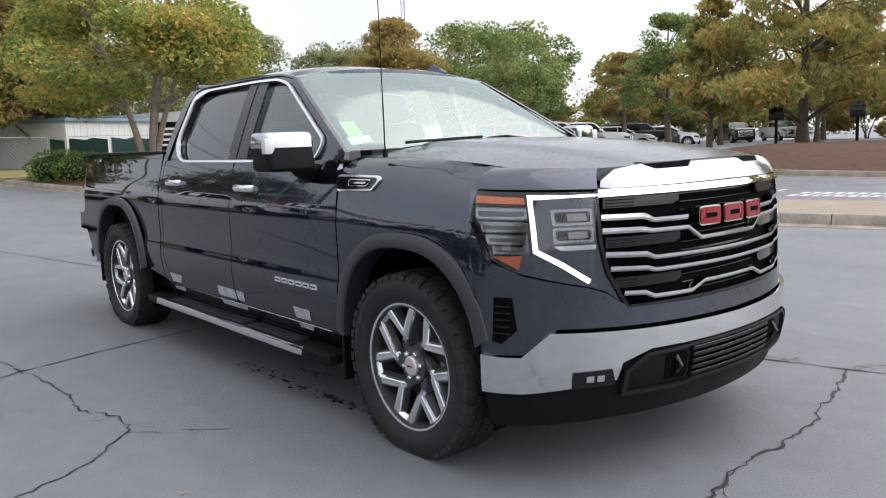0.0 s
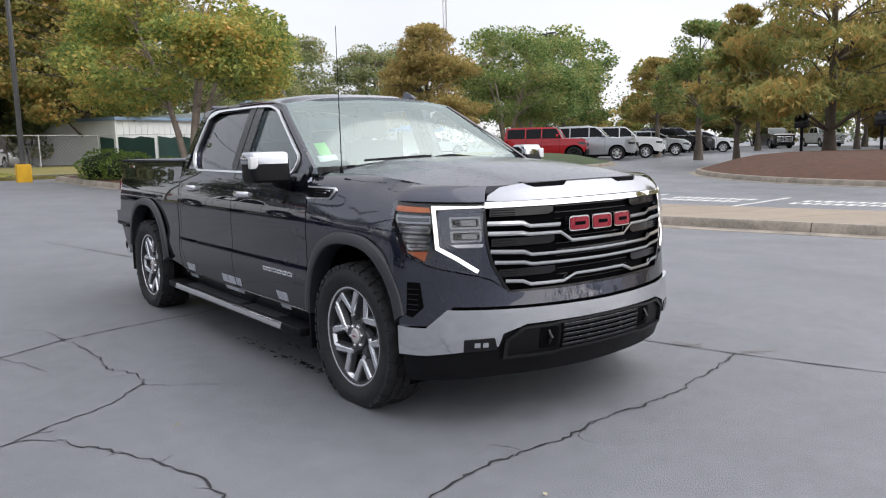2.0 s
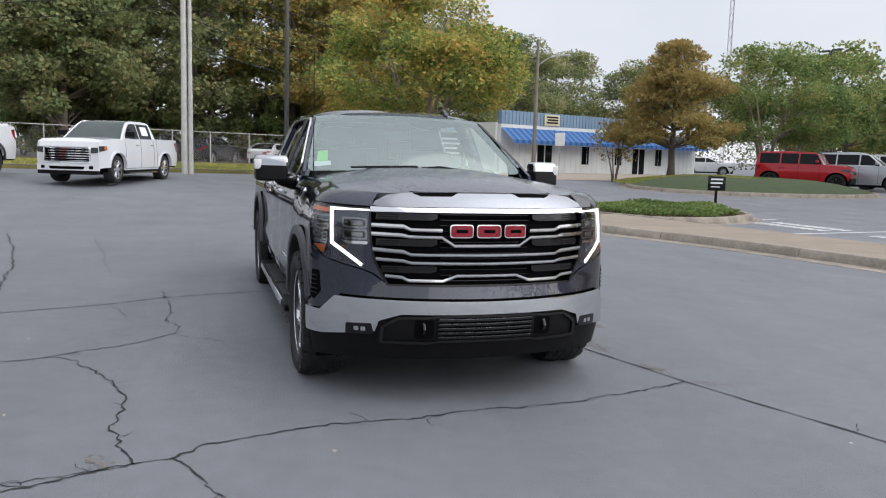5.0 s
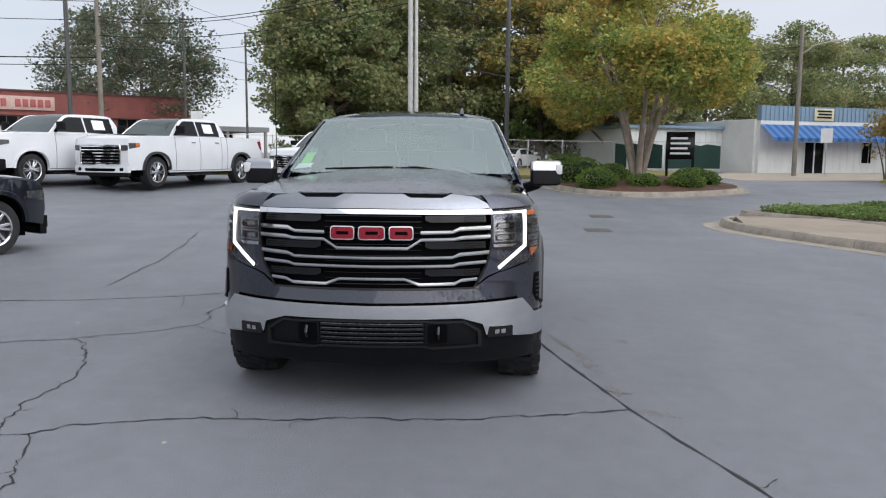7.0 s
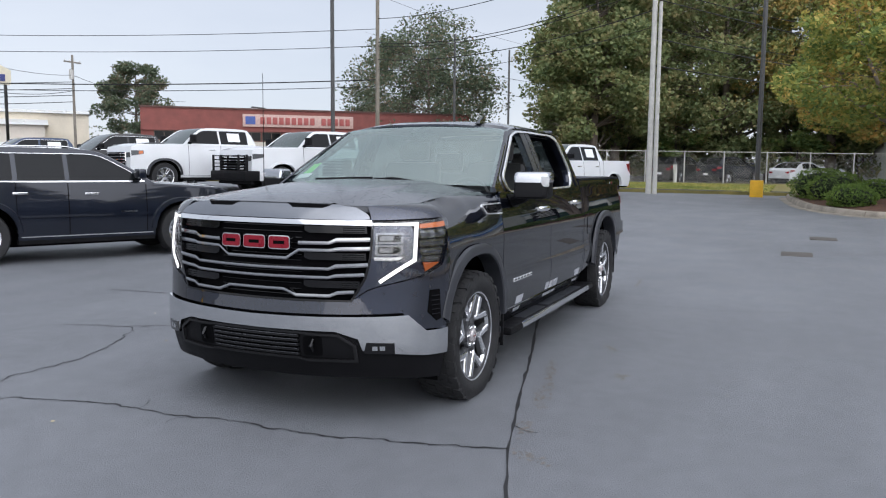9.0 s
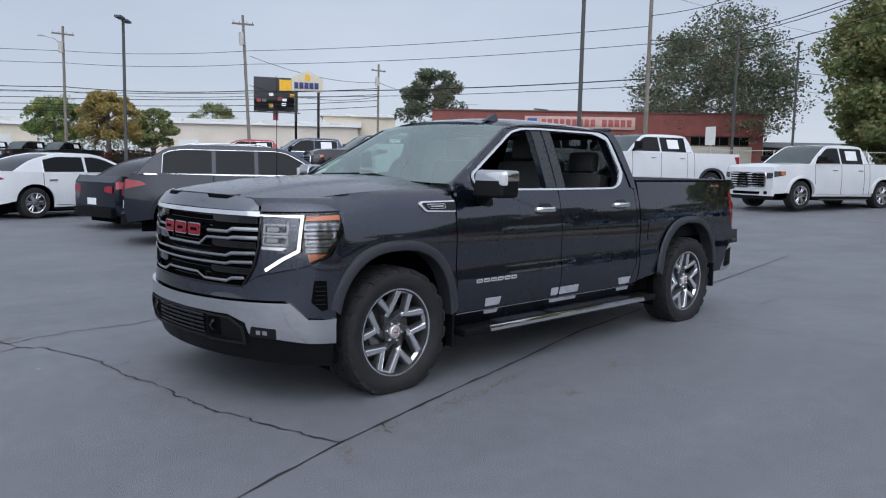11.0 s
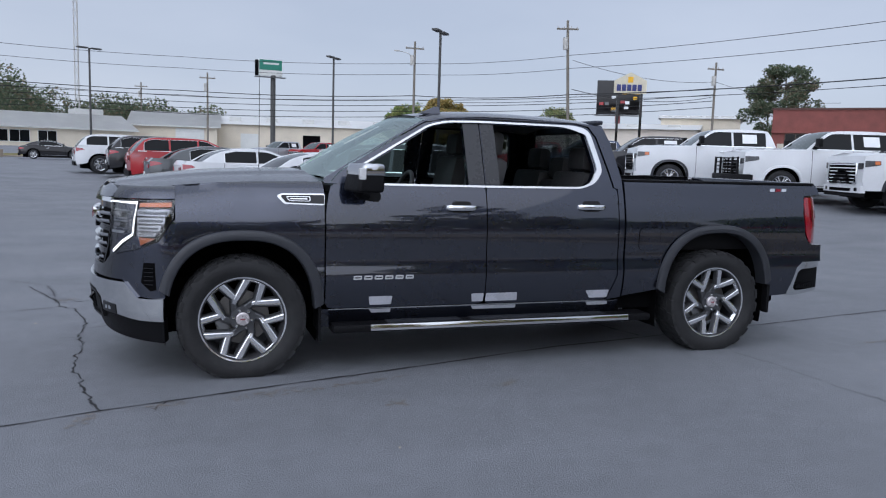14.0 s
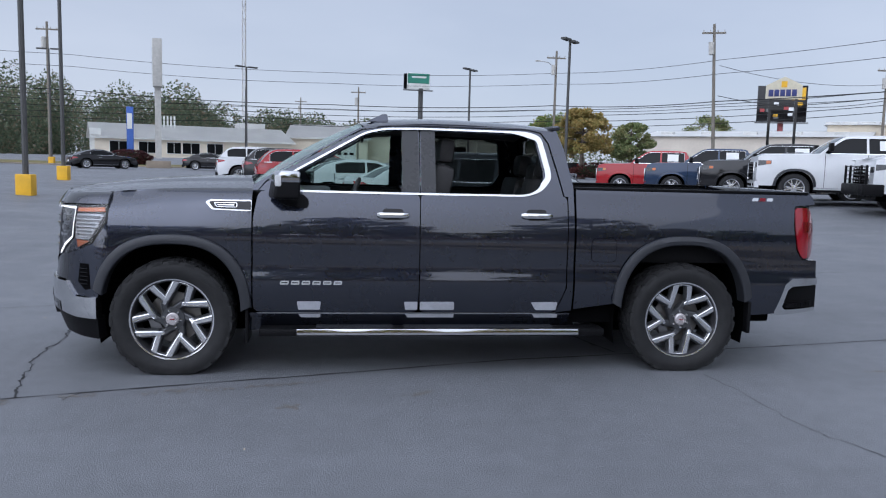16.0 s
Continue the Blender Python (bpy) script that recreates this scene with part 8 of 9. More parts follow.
vehicle("sedan", "sedan", "white sedan beyond the cypress trees", "car", WHITE, -6.0, 62.0, -20)
vehicle("suv", "sport_utility_vehicle", "white sport utility vehicle before the blue building", "car", WHITE, -56.0, 43.5, 60)
# behind the fence
vehicle("suv", "sport_utility_vehicle", "black sport utility vehicle behind the wire fence", "car", BLACKP, -46.0, -3.9, 158)
vehicle("suv", "sport_utility_vehicle", "dark grey sport utility vehicle behind the wire fence", "car", NAVY, -46.4, -0.9, 150)
vehicle("sedan", "sedan", "white sedan behind the wire fence", "car", WHITE, -48.6, 3.2, 150)

# ---- buildings, fence, poles, wires ----
BRICK = material("red_brick", (0.215, 0.072, 0.060), rough=0.85, vary=0.2, scale=1.2, bump=0.3, bump_scale=25)
TAN = material("tan_render", (0.68, 0.61, 0.49), rough=0.85, vary=0.08, scale=0.6)
ROOF_G = material("grey_metal_roof", (0.56, 0.56, 0.54), rough=0.5, vary=0.12, scale=0.5)
SIDING = material("white_siding", (0.66, 0.67, 0.64), rough=0.6, vary=0.08, scale=0.8)
BLUE_M = material("blue_metal", (0.17, 0.25, 0.33), rough=0.5, vary=0.1, scale=0.6)
AWNING = material("blue_awning", (0.04, 0.17, 0.46), rough=0.6, vary=0.12, scale=1)
POLE_W = material("weathered_pole", (0.20, 0.18, 0.15), rough=0.9, vary=0.2, scale=2, bump=0.4, bump_scale=20)
POLE_D = material("dark_lamp_pole", (0.07, 0.07, 0.068), rough=0.6, vary=0.15)
POLE_L = material("pale_pole", (0.46, 0.45, 0.42), rough=0.7, vary=0.15)
YELLOW = material("yellow_bollard_paint", (0.75, 0.42, 0.02), rough=0.6, vary=0.15, scale=3)
WIRE = material("black_cable", (0.02, 0.02, 0.02), rough=0.8, vary=0)


def frame_at(ax, ay, bx, by):
    """The pose of a wall that runs from a to b: x along it, y behind it."""
    d = math.atan2(by - ay, bx - ax)
    return Matrix.Translation((ax, ay, ground_z((ax + bx) / 2, (ay + by) / 2) - 0.05)) @ Matrix.Rotation(d, 4, "Z"), math.hypot(bx - ax, by - ay)


def window_unit(b, x, z, w, h, y=-0.02, panes=2, mat=None):
    win = new("window")
    win.parent = b
    win.location = (x, y, z)
    part("frame", boxes((0, w, -0.03, 0.04, 0, 0.06), (0, w, -0.03, 0.04, h - 0.06, h), (0, 0.06, -0.03, 0.04, 0.06, h - 0.06), (w - 0.06, w, -0.03, 0.04, 0.06, h - 0.06), *[(w * k / panes - 0.025, w * k / panes + 0.025, -0.025, 0.035, 0.06, h - 0.06) for k in range(1, panes)]), mat or SIDING, win)
    for k in range(panes):
        part("pane", boxes((0.06 + (w - 0.12) * k / panes, 0.06 + (w - 0.12) * (k + 1) / panes, 0.0, 0.02, 0.06, h - 0.06)), WINDOW, win)
    return win


def blue_building():
    m, L = frame_at(-45.0, 18.6, -53.4, 40.5)
    m = m @ Matrix.Rotation(0, 4, "Z")
    b = thing("blue_shop_building", "white metal shop building with blue parapet and striped awning", "building", m)
    D = 14.0
    # wall with battens: behind means to the left of the way from a to b
    part("wall", boxes((0, L, 0, D, 0, 3.2)), SIDING, b)
    for i in range(int(L / 0.6)):
        part("batten", boxes((i * 0.6 + 0.1, i * 0.6 + 0.14, -0.02, 0.0, 0.05, 2.5)), SIDING, b)
    part("side_wing", boxes((-0.2, 0.0, 0.3, D, 0, 3.6)), SIDING, b)
    part("white_band", boxes((0, L, -0.05, 0.3, 3.2, 3.5)), SIDING, b)
    par = part("parapet", boxes((0, L * 0.78, -0.06, 0.3, 3.5, 4.45)), BLUE_M, b, "blue ribbed parapet")
    for i in range(int(L * 0.78 / 0.35)):
        part("rib", boxes((i * 0.35, i * 0.35 + 0.07, -0.10, -0.06, 3.5, 4.42)), BLUE_M, par)
    part("parapet_end", boxes((L * 0.78, L, -0.04, 0.3, 3.5, 4.2)), SIDING, b)
    aw = new("awning")
    aw.parent = b
    n = int(L / 0.3)
    for i in range(n):
        bm = bmesh.new()
        x0, x1 = i * L / n, (i + 1) * L / n
        z = lambda q: q
        vs = [bm.verts.new(p) for p in ((x0, -0.08, 3.25), (x1, -0.08, 3.25), (x1, -1.3, 2.40), (x0, -1.3, 2.40), (x1, -1.3, 2.15), (x0, -1.3, 2.15))]
        bm.faces.new(vs[:4]), bm.faces.new((vs[3], vs[2], vs[4], vs[5]))
        bmesh.ops.solidify(bm, geom=bm.faces[:], thickness=0.02)
        part("awning_strip", bm, AWNING if i % 2 else material("blue_awning_light", (0.14, 0.30, 0.58), rough=0.6, vary=0.1), aw)
    for x, w in ((3.6, 1.7), (14.6, 1.7)):
        dr = new("shop_door")
        dr.parent = b
        dr.location = (x, -0.03, 0)
        part("door_frame", boxes((0, 0.08, -0.03, 0.03, 0, 2.2), (w - 0.08, w, -0.03, 0.03, 0, 2.2), (0.08, w - 0.08, -0.03, 0.03, 2.12, 2.2), (w / 2 - 0.05, w / 2 + 0.05, -0.03, 0.03, 0, 2.12)), SIDING, dr)
        for k in range(2):
            part("door_pane", boxes((0.08 + k * (w / 2 - 0.03), w / 2 - 0.05 + k * (w / 2 - 0.03), -0.01, 0.01, 0.05, 2.12)), WINDOW, dr)
    for x in (8.4, 12.4, 17.6):
        window_unit(b, x, 0.7, 1.0, 1.5, panes=1)
    sg = new("shop_sign")
    sg.parent = b
    sg.location = (4.2, -0.14, 3.55)
    part("sign_board", boxes((0, 1.6, -0.03, 0.02, 0, 0.8), bevel=0.02), material("cream_sign", (0.55, 0.50, 0.34), rough=0.6), sg, "cream shop sign with dark bars")
    for k in range(3):
        part("sign_bar", boxes((0.2 + 0.1 * (k % 2), 1.4, -0.045, -0.03, 0.16 + k * 0.2, 0.28 + k * 0.2)), BLACK, sg)
    # lower wing on the near side
    m2 = m @ Matrix.Translation((-7.5, 3.5, 0))
    w2 = thing("metal_shed", "white ribbed metal shed with a low roof beside the shop", "building", m2)
    part("wall", boxes((0, 7.3, 0, 10, 0, 3.0)), SIDING, w2)
    for i in range(16):
        part("rib", boxes((i * 0.45 + 0.1, i * 0.45 + 0.15, -0.03, 0, 0.1, 2.95)), SIDING, w2)
    part("roof", boxes((-0.2, 7.5, -0.3, 10.2, 3.0, 3.2)), BLUE_M, w2)


blue_building()


def brick_building():
    m, L = frame_at(-68.2, -27.6, -47.5, -51.0)
    b = thing("brick_shop_building", "long low red brick shop building with a sign band", "building", m)
    part("wall", boxes((0, L, -16, 0, 0, 5.9)), BRICK, b)
    part("coping", boxes((-0.1, L + 0.1, -16.1, 0.1, 5.9, 6.05)), material("dark_coping", (0.10, 0.05, 0.04), rough=0.7), b)
    part("lower_wall", boxes((1.0, L - 0.5, -0.02, 0.06, 0.2, 2.95)), material("pale_panel_wall", (0.52, 0.48, 0.40), rough=0.8, vary=0.1), b, "pale panels under the windows")
    for i in range(5):
        x0 = 1.0 + i * (L - 2) / 5
        for k in range(3):
            window_unit(b, x0 + 0.3 + k * 1.85, 3.0, 1.75, 0.85, y=0.08, panes=2, mat=material("bronze_frame", (0.10, 0.07, 0.05), rough=0.5))
    part("canopy", boxes((-0.05, L, 0.0, 0.25, 3.88, 4.10)), BRICK, b)
    s = new("shop_sign")
    s.parent = b
    s.location = (L * 0.715 - 10.4, 0.12, 4.35)
    part("sign_board", boxes((0, 10.4, -0.08, 0.06, 0, 1.15), bevel=0.02), material("faded_sign", (0.52, 0.36, 0.31), rough=0.6, vary=0.15), s, "long faded sign board")
    part("sign_mark", boxes((9.25, 10.15, 0.06, 0.10, 0.22, 0.95)), material("sign_blue", (0.06, 0.10, 0.30), rough=0.5), s, "blue mark on the sign")
    x = 0.35
    for k in range(15):
        if k == 5:
            x += 0.5
            continue
        part("sign_letter_bar", boxes((x, x + 0.42, 0.06, 0.11, 0.24, 0.90), bevel=0.05), material("sign_red", (0.36, 0.09, 0.08), rough=0.5), s, "faded red sign bar")
        x += 0.58
    # low flat annex
    m2 = m @ Matrix.Translation((-9.2, -2, 0))
    a = thing("shop_annex", "low dark carport annex with pale fascia", "building", m2)
    part("wall", boxes((0, 9, -9, -8.6, 0, 3.0)), DARK, a)
    part("roof", boxes((0, 9, -9, 0.4, 3.0, 3.5)), material("pale_fascia", (0.35, 0.36, 0.37), rough=0.6), a)
    for x in (0.2, 4.4, 8.6):
        part("column", boxes((x, x + 0.25, 0.0, 0.25, 0, 3.0)), POLE_L, a)


brick_building()


def gabled(b, L, zw, zr, depth=14.0):
    """Front wall, shallow front roof slope, ridge and back slope of one section."""
    part("wall", boxes((0, L, -depth, 0, -0.6, zw)), TAN, b)
    bm = bmesh.new()
    pr = [(0.45, zw - 0.08), (-depth / 2, zr), (-depth - 0.4, zw)]
    rows = [[bm.verts.new((x, y, z)) for y, z in pr] for x in (-0.5, L + 0.5)]
    for k in range(2):
        bm.faces.new((rows[0][k], rows[0][k + 1], rows[1][k + 1], rows[1][k]))
    bmesh.ops.solidify(bm, geom=bm.faces[:], thickness=0.12)
    part("roof", bm, ROOF_G, b, "pale grey metal roof")
    for x in (0, L):
        bm = panel([(0.2, zw - 0.1), (-depth / 2, zr - 0.1), (-depth, zw - 0.1)], lambda y, z, o: (x + o, y, z), [], [], 0.15)
        part("gable", bm, TAN, b)
    part("gutter", boxes((-0.5, L + 0.5, 0.40, 0.50, zw - 0.22, zw - 0.10)), SIDING, b, "white gutter along the eave")


def long_building():
    m, L = frame_at(7.4, -97.4, 29.4, -89.9)
    b = thing("long_tan_building", "long tan single-storey office with a grey metal roof", "building", m)
    gabled(b, L, 2.35, 4.2)
    for x, w in ((19.6, 2.1), (16.4, 2.1), (13.6, 1.7), (11.4, 2.1), (8.6, 2.0)):
        window_unit(b, x, 0.50, w, 1.40, y=0.04, panes=2)
    part("roof_block", boxes((1.6, 5.0, -11, -7.5, 3.6, 4.9)), ROOF_G, b)
    for k in range(5):
        bm = bmesh.new()
        tube(bm, [(13.6 + k * 0.42, -6, 3.8), (13.6 + k * 0.42, -6, 5.3)], 0.11, 8)
        part("roof_pipe", bm, SIDING, b, "white roof vent pipe")
    part("chimney", boxes((L - 0.7, L + 0.5, -1.6, -0.5, 0, 3.3)), SIDING, b)
    m, L = frame_at(-2.6, -103.0, 8.2, -103.6)
    b = thing("garage_building", "tan workshop with a white roller door", "building", m)
    gabled(b, L, 3.3, 5.3)
    gd = part("garage_door", boxes((1.6, 5.2, 0.02, 0.10, -0.3, 2.9)), SIDING, b, "white sectional garage door")
    for k in range(4):
        part("garage_pane", boxes((1.85 + k * 0.85, 2.4 + k * 0.85, 0.10, 0.13, 1.0, 1.35)), WINDOW, gd)


long_building()


def far_sheds():
    """Low warehouse roofs along the southern horizon."""
    for ax, ay, bx, by, zw, zr, lab, mt in [
        (-28.0, -103.5, -2.8, -106.5, 3.8, 5.2, "long tan warehouse with a pale roof", TAN),
        (-58.0, -76.0, -38.0, -92.0, 4.6, 5.6, "pale flat-roofed warehouse behind the trucks", material("pale_warehouse", (0.62, 0.56, 0.48), rough=0.85, vary=0.08, scale=0.4)),
        (-66.0, -78.0, -58.2, -84.0, 6.6, 7.4, "tan block on a warehouse roof", TAN),
    ]:
        m, L = frame_at(ax, ay, bx, by)
        b = thing("warehouse", lab, "building", m)
        part("wall", boxes((0, L, -14, 0, 0, zw)), mt, b)
        bm = bmesh.new()
        pr = [(0.5, zw), (-7, zr), (-14.5, zw)]
        rows = [[bm.verts.new((x, y, z)) for y, z in pr] for x in (-0.4, L + 0.4)]
        for k in range(2):
            bm.faces.new((rows[0][k], rows[0][k + 1], rows[1][k + 1], rows[1][k]))
        bm.faces.new(rows[0]), bm.faces.new(rows[1])
        part("roof", bm, ROOF_G, b)
        for k in range(5):
            part("roof_vent", boxes((L * (k + 0.4) / 5, L * (k + 0.4) / 5 + 1.6, -3.2, -2.4, zr - 0.9, zr - 0.3)), ROOF_G, b)
        for k in range(3):
            part("dock_door", boxes((L * (k + 0.35) / 3, L * (k + 0.35) / 3 + 2.4, 0.0, 0.06, 0, 2.6)), DARK if k == 1 else SIDING, b)


far_sheds()


def fence():
    f = thing("wire_fence", "grey chain-link fence with steel posts", "fence")
    line = [(-36.0, -24.0), (-38.8, -14.0), (-40.8, -7.5), (-43.0, -1.0), (-45.5, 6.0), (-46.5, 9.5), (-44.0, 12.4), (-46.2, 16.5)]
    rails, posts = [], []
    mesh = bmesh.new()
    for a, b in zip(line, line[1:]):
        n = max(1, round(math.dist(a, b) / 2.6))
        for i in range(n):
            p = Vector(a).lerp(Vector(b), i / n)
            q = Vector(a).lerp(Vector(b), (i + 1) / n)
            zp, zq = ground_z(*p) + 0.1, ground_z(*q) + 0.1
            bm = bmesh.new()
            tube(bm, [(p.x, p.y, zp - 0.1), (p.x, p.y, zp + 1.9)], 0.035, 6)
            part("fence_post", bm, POLE_L, f)
            bm = bmesh.new()
            tube(bm, [(p.x, p.y, zp + 1.85), (q.x, q.y, zq + 1.85)], 0.022, 6)
            part("fence_rail", bm, POLE_L, f)
            for k in range(16):
                for d in (1, -1):
                    t0 = k / 16
                    t1 = t0 + d * 1.8 / math.dist(p, q)
                    u0, u1 = p.lerp(q, t0), p.lerp(q, max(0, min(1, t1)))
                    h = 1.85 * abs(max(0, min(1, t1)) - t0) / abs(t1 - t0)
                    tube(mesh, [(u0.x, u0.y, zp), (u1.x, u1.y, zp + h)], 0.0045, 3, caps=False)
    part("wire_mesh", mesh, POLE_L, f)
    # green screen on the stretch by the shed
    for a, b in (((-44.0, 12.4), (-46.2, 16.5)), ((-46.4, 9.6), (-44.1, 12.2))):
        bm = bmesh.new()
        vs = []
        for i in range(9):
            p = Vector(a).lerp(Vector(b), i / 8)
            o = 0.05 * math.sin(i * 1.9)
            vs.append([bm.verts.new((p.x + 0.06 + o, p.y, ground_z(*p) + z)) for z in (0.25, 1.1, 1.85 - 0.06 * (i % 3))])
        for u, v in zip(vs, vs[1:]):
            for k in range(2):
                bm.faces.new((u[k], u[k + 1], v[k + 1], v[k]))
        bmesh.ops.solidify(bm, geom=bm.faces[:], thickness=0.01)
        part("privacy_screen", bm, material("green_screen_cloth", (0.03, 0.075, 0.06), rough=0.8, vary=0.2), f, "sagging dark green screen cloth")


fence()


def marker_post(x, y):
    z = ground_z(x, y)
    bm = bmesh.new()
    lathe_rows = [(0.075, 0.0), (0.075, 0.10), (0.055, 0.14), (0.055, 0.78), (0.085, 0.80), (0.085, 0.90), (0.05, 0.97), (0.001, 0.98)]
    lathe(bm, [(q, h) for q, h in lathe_rows], 12, Matrix.Rotation(radians(90), 4, "X"))
    solid("marker_post", bm, material("white_post_plastic", (0.72, 0.72, 0.70), rough=0.5, vary=0.1), "short white marker post on the grass strip", "post", pose(x, y, z))


marker_post(-39.5, -3.28)


def lamp_pole(x, y, h, arms=2, base=True, mat=None, r=0.09, ang=0.0):
    p = thing("lamp_pole", "dark square car-park lamp pole" + (" on a yellow concrete base" if base else ""), "lamp pole", pose(x, y, ground_z(x, y), 0, 0, ang), "lamp poles")
    if base:
        part("base", boxes((-0.22, 0.22, -0.22, 0.22, -0.1, 0.60), bevel=0.03), YELLOW, p, "yellow painted concrete base")
    bm = bmesh.new()
    tube(bm, [(0, 0, 0.0), (0, 0, h)], [r, r * 0.8], 8)
    part("mast", bm, mat or POLE_D, p)
    for k in range(arms):
        s = 1 if k == 0 else -1
        part("lamp_head", boxes((s * 0.15, s * 0.95, -0.16, 0.16, h - 0.06, h + 0.05), bevel=0.02), POLE_D, p)
    return p


def utility_pole(x, y, h, cross=True, lamp=False, mat=None, r=0.14, lean=0.0, ang=0.0):
    p = thing("utility_pole", "weathered wooden utility pole with cross-arm" if cross else "tall weathered utility pole", "utility pole", pose(x, y, ground_z(x, y), 0, lean, ang), "utility poles")
    bm = bmesh.new()
    tube(bm, [(0, 0, -0.2), (0, 0, h)], [r, r * 0.7], 10)
    part("mast", bm, mat or POLE_W, p)
    if cross:
        part("cross_arm", boxes((-0.9, 0.9, -0.06, 0.06, h - 0.7, h - 0.58)), POLE_W, p)
        for q in (-0.8, -0.3, 0.3, 0.8):
            bm = bmesh.new()
            tube(bm, [(q, 0, h - 0.58), (q, 0, h - 0.42)], 0.035, 6)
            part("insulator", bm, POLE_L, p)
        bm = bmesh.new()
        tube(bm, [(0.25, 0.1, h - 2.2), (0.25, 0.1, h - 1.3)], 0.2, 10)
        part("transformer", bm, POLE_L, p)
    if lamp:
        bm = bmesh.new()
        tube(bm, [(0, 0, h - 1.6), (0.7, 0, h - 1.1), (1.6, 0, h - 0.95)], 0.035, 6)
        part("lamp_arm", bm, POLE_L, p)
        part("lamp_head", boxes((1.5, 2.0, -0.1, 0.1, h - 1.02, h - 0.9), bevel=0.03), POLE_L, p)
    return p


lamp_pole(-24.0, 1.6, 9.6)
lamp_pole(-20.8, -14.2, 10.5, base=False)
lamp_pole(9.8, -17.6, 11.5)
lamp_pole(12.5, -28.8, 9.0)
lamp_pole(25.0, -63.4, 9.5)
lamp_pole(8.6, -60.0, 8.4, base=False, ang=35)
lamp_pole(-8.4, -51.0, 7.85, base=False, ang=55)
lamp_pole(-11.2, -35.0, 7.75, base=False, ang=52)
lamp_pole(-56.0, -44.5, 6.2, base=False)
lamp_pole(-40.0, 42.0, 9.5, base=False)
utility_pole(-23.6, -2.15, 11.0, cross=False, mat=POLE_L, r=0.115)
utility_pole(-23.57, -1.93, 7.0, cross=False, mat=POLE_L, r=0.09)
utility_pole(-36.0, -20.5, 13.5, cross=False, ang=30)
utility_pole(-38.8, 18.5, 8.4, lamp=True, cross=False, ang=60)
utility_pole(-26.7, -49.3, 11.6, lean=3)
utility_pole(-19.0, -66.5, 11.6, lamp=True)
utility_pole(-46.5, -58.0, 10.5)
utility_pole(26.0, -66.0, 12.0)
utility_pole(-1.1, -93.0, 9.3)
utility_pole(7.5, -122.0, 10.0)
utility_pole(-42.0, -18.0, 9.5, cross=False, r=0.10, mat=POLE_D)
utility_pole(-40.0, -13.5, 8.0, cross=False, r=0.08, mat=POLE_D)


def radio_mast(x, y, h):
    bm = bmesh.new()
    for k in range(3):
        a = k * math.tau / 3
        tube(bm, [(0.35 * math.cos(a), 0.35 * math.sin(a), 0), (0.3 * math.cos(a), 0.3 * math.sin(a), h)], 0.06, 5)
    for i in range(int(h / 2)):
        for k in range(3):
            a, b = k * math.tau / 3, (k + 1) * math.tau / 3
            tube(bm, [(0.33 * math.cos(a), 0.33 * math.sin(a), i * 2), (0.33 * math.cos(b), 0.33 * math.sin(b), i * 2 + 2)], 0.03, 4, caps=False)
    solid("radio_mast", bm, POLE_L, "thin grey lattice radio mast on the horizon", "radio mast", Matrix.Translation((x, y, ground_z(x, y))))


radio_mast(16.0, -120.0, 48.0)
radio_mast(-92.0, 72.0, 40.0)


def cable(points, sag, r=0.016):
    bm = bmesh.new()
    for a, b in zip(points, points[1:]):
        a, b = Vector(a), Vector(b)
        tube(bm, [a.lerp(b, i / 14) - Vector((0, 0, sag * 4 * (i / 14) * (1 - i / 14))) for i in range(15)], r * 1.5, 4)
    return solid("power_cable", bm, WIRE, "black overhead power cable", "cable")


P_A, P_B, P_C, P_D, P_E = (-36.0, -20.5), (-26.7, -49.3), (-46.5, -58.0), (-23.6, -2.15), (-38.8, 18.5)
for h0, h1, h2, sag, r in ((8.6, 9.6, 9.6, 0.7, 0.011), (11.6, 9.9, 10.2, 0.8, 0.007), (7.2, 6.5, 7.0, 0.6, 0.008)):
    cable([(*P_A, h0), (-76.0, -15.0, h0 + 1)], sag, r)
    cable([(*P_A, h0), (*P_D, h0 - 0.6)], sag, r)
    cable([(*P_D, h0 - 0.6), (-34.5, 8.0, h0 - 1.2), (*P_E, 7.6)], sag * 0.6, r)
for h, sag in ((7.6, 0.4), (6.2, 0.5), (5.2, 0.4)):
    cable([(*P_D, h), (-60.0, 14.0, h + 1.5)], sag, 0.014)
    cable([(*P_D, h + 2), (*P_A, h + 2.6)], sag * 1.5, 0.012)
for h, r in ((9.6, 0.012), (8.6, 0.012), (6.6, 0.022), (6.2, 0.013)):
    cable([(*P_A, h), (*P_B, h), (-19.0, -66.5, h + 0.6), (2.0, -70.0, h + 0.2), (24.0, -66.0, h + 0.4), (60.0, -58.0, h + 1)], 0.25, r)
for h in (7.4, 6.8, 6.2, 5.6):
    cable([(-46.5, -58.0, h + 1.4), (-19.0, -76.5, h), (14.0, -84.0, h), (50.0, -74.0, h)], 0.4, 0.02)
cable([(*P_B, 9.2), (*P_C, 9.4), (-70.0, -66.0, 9.0)], 0.6, 0.012)
cable([(*P_B, 7.0), (*P_C, 8.0)], 0.7, 0.016)


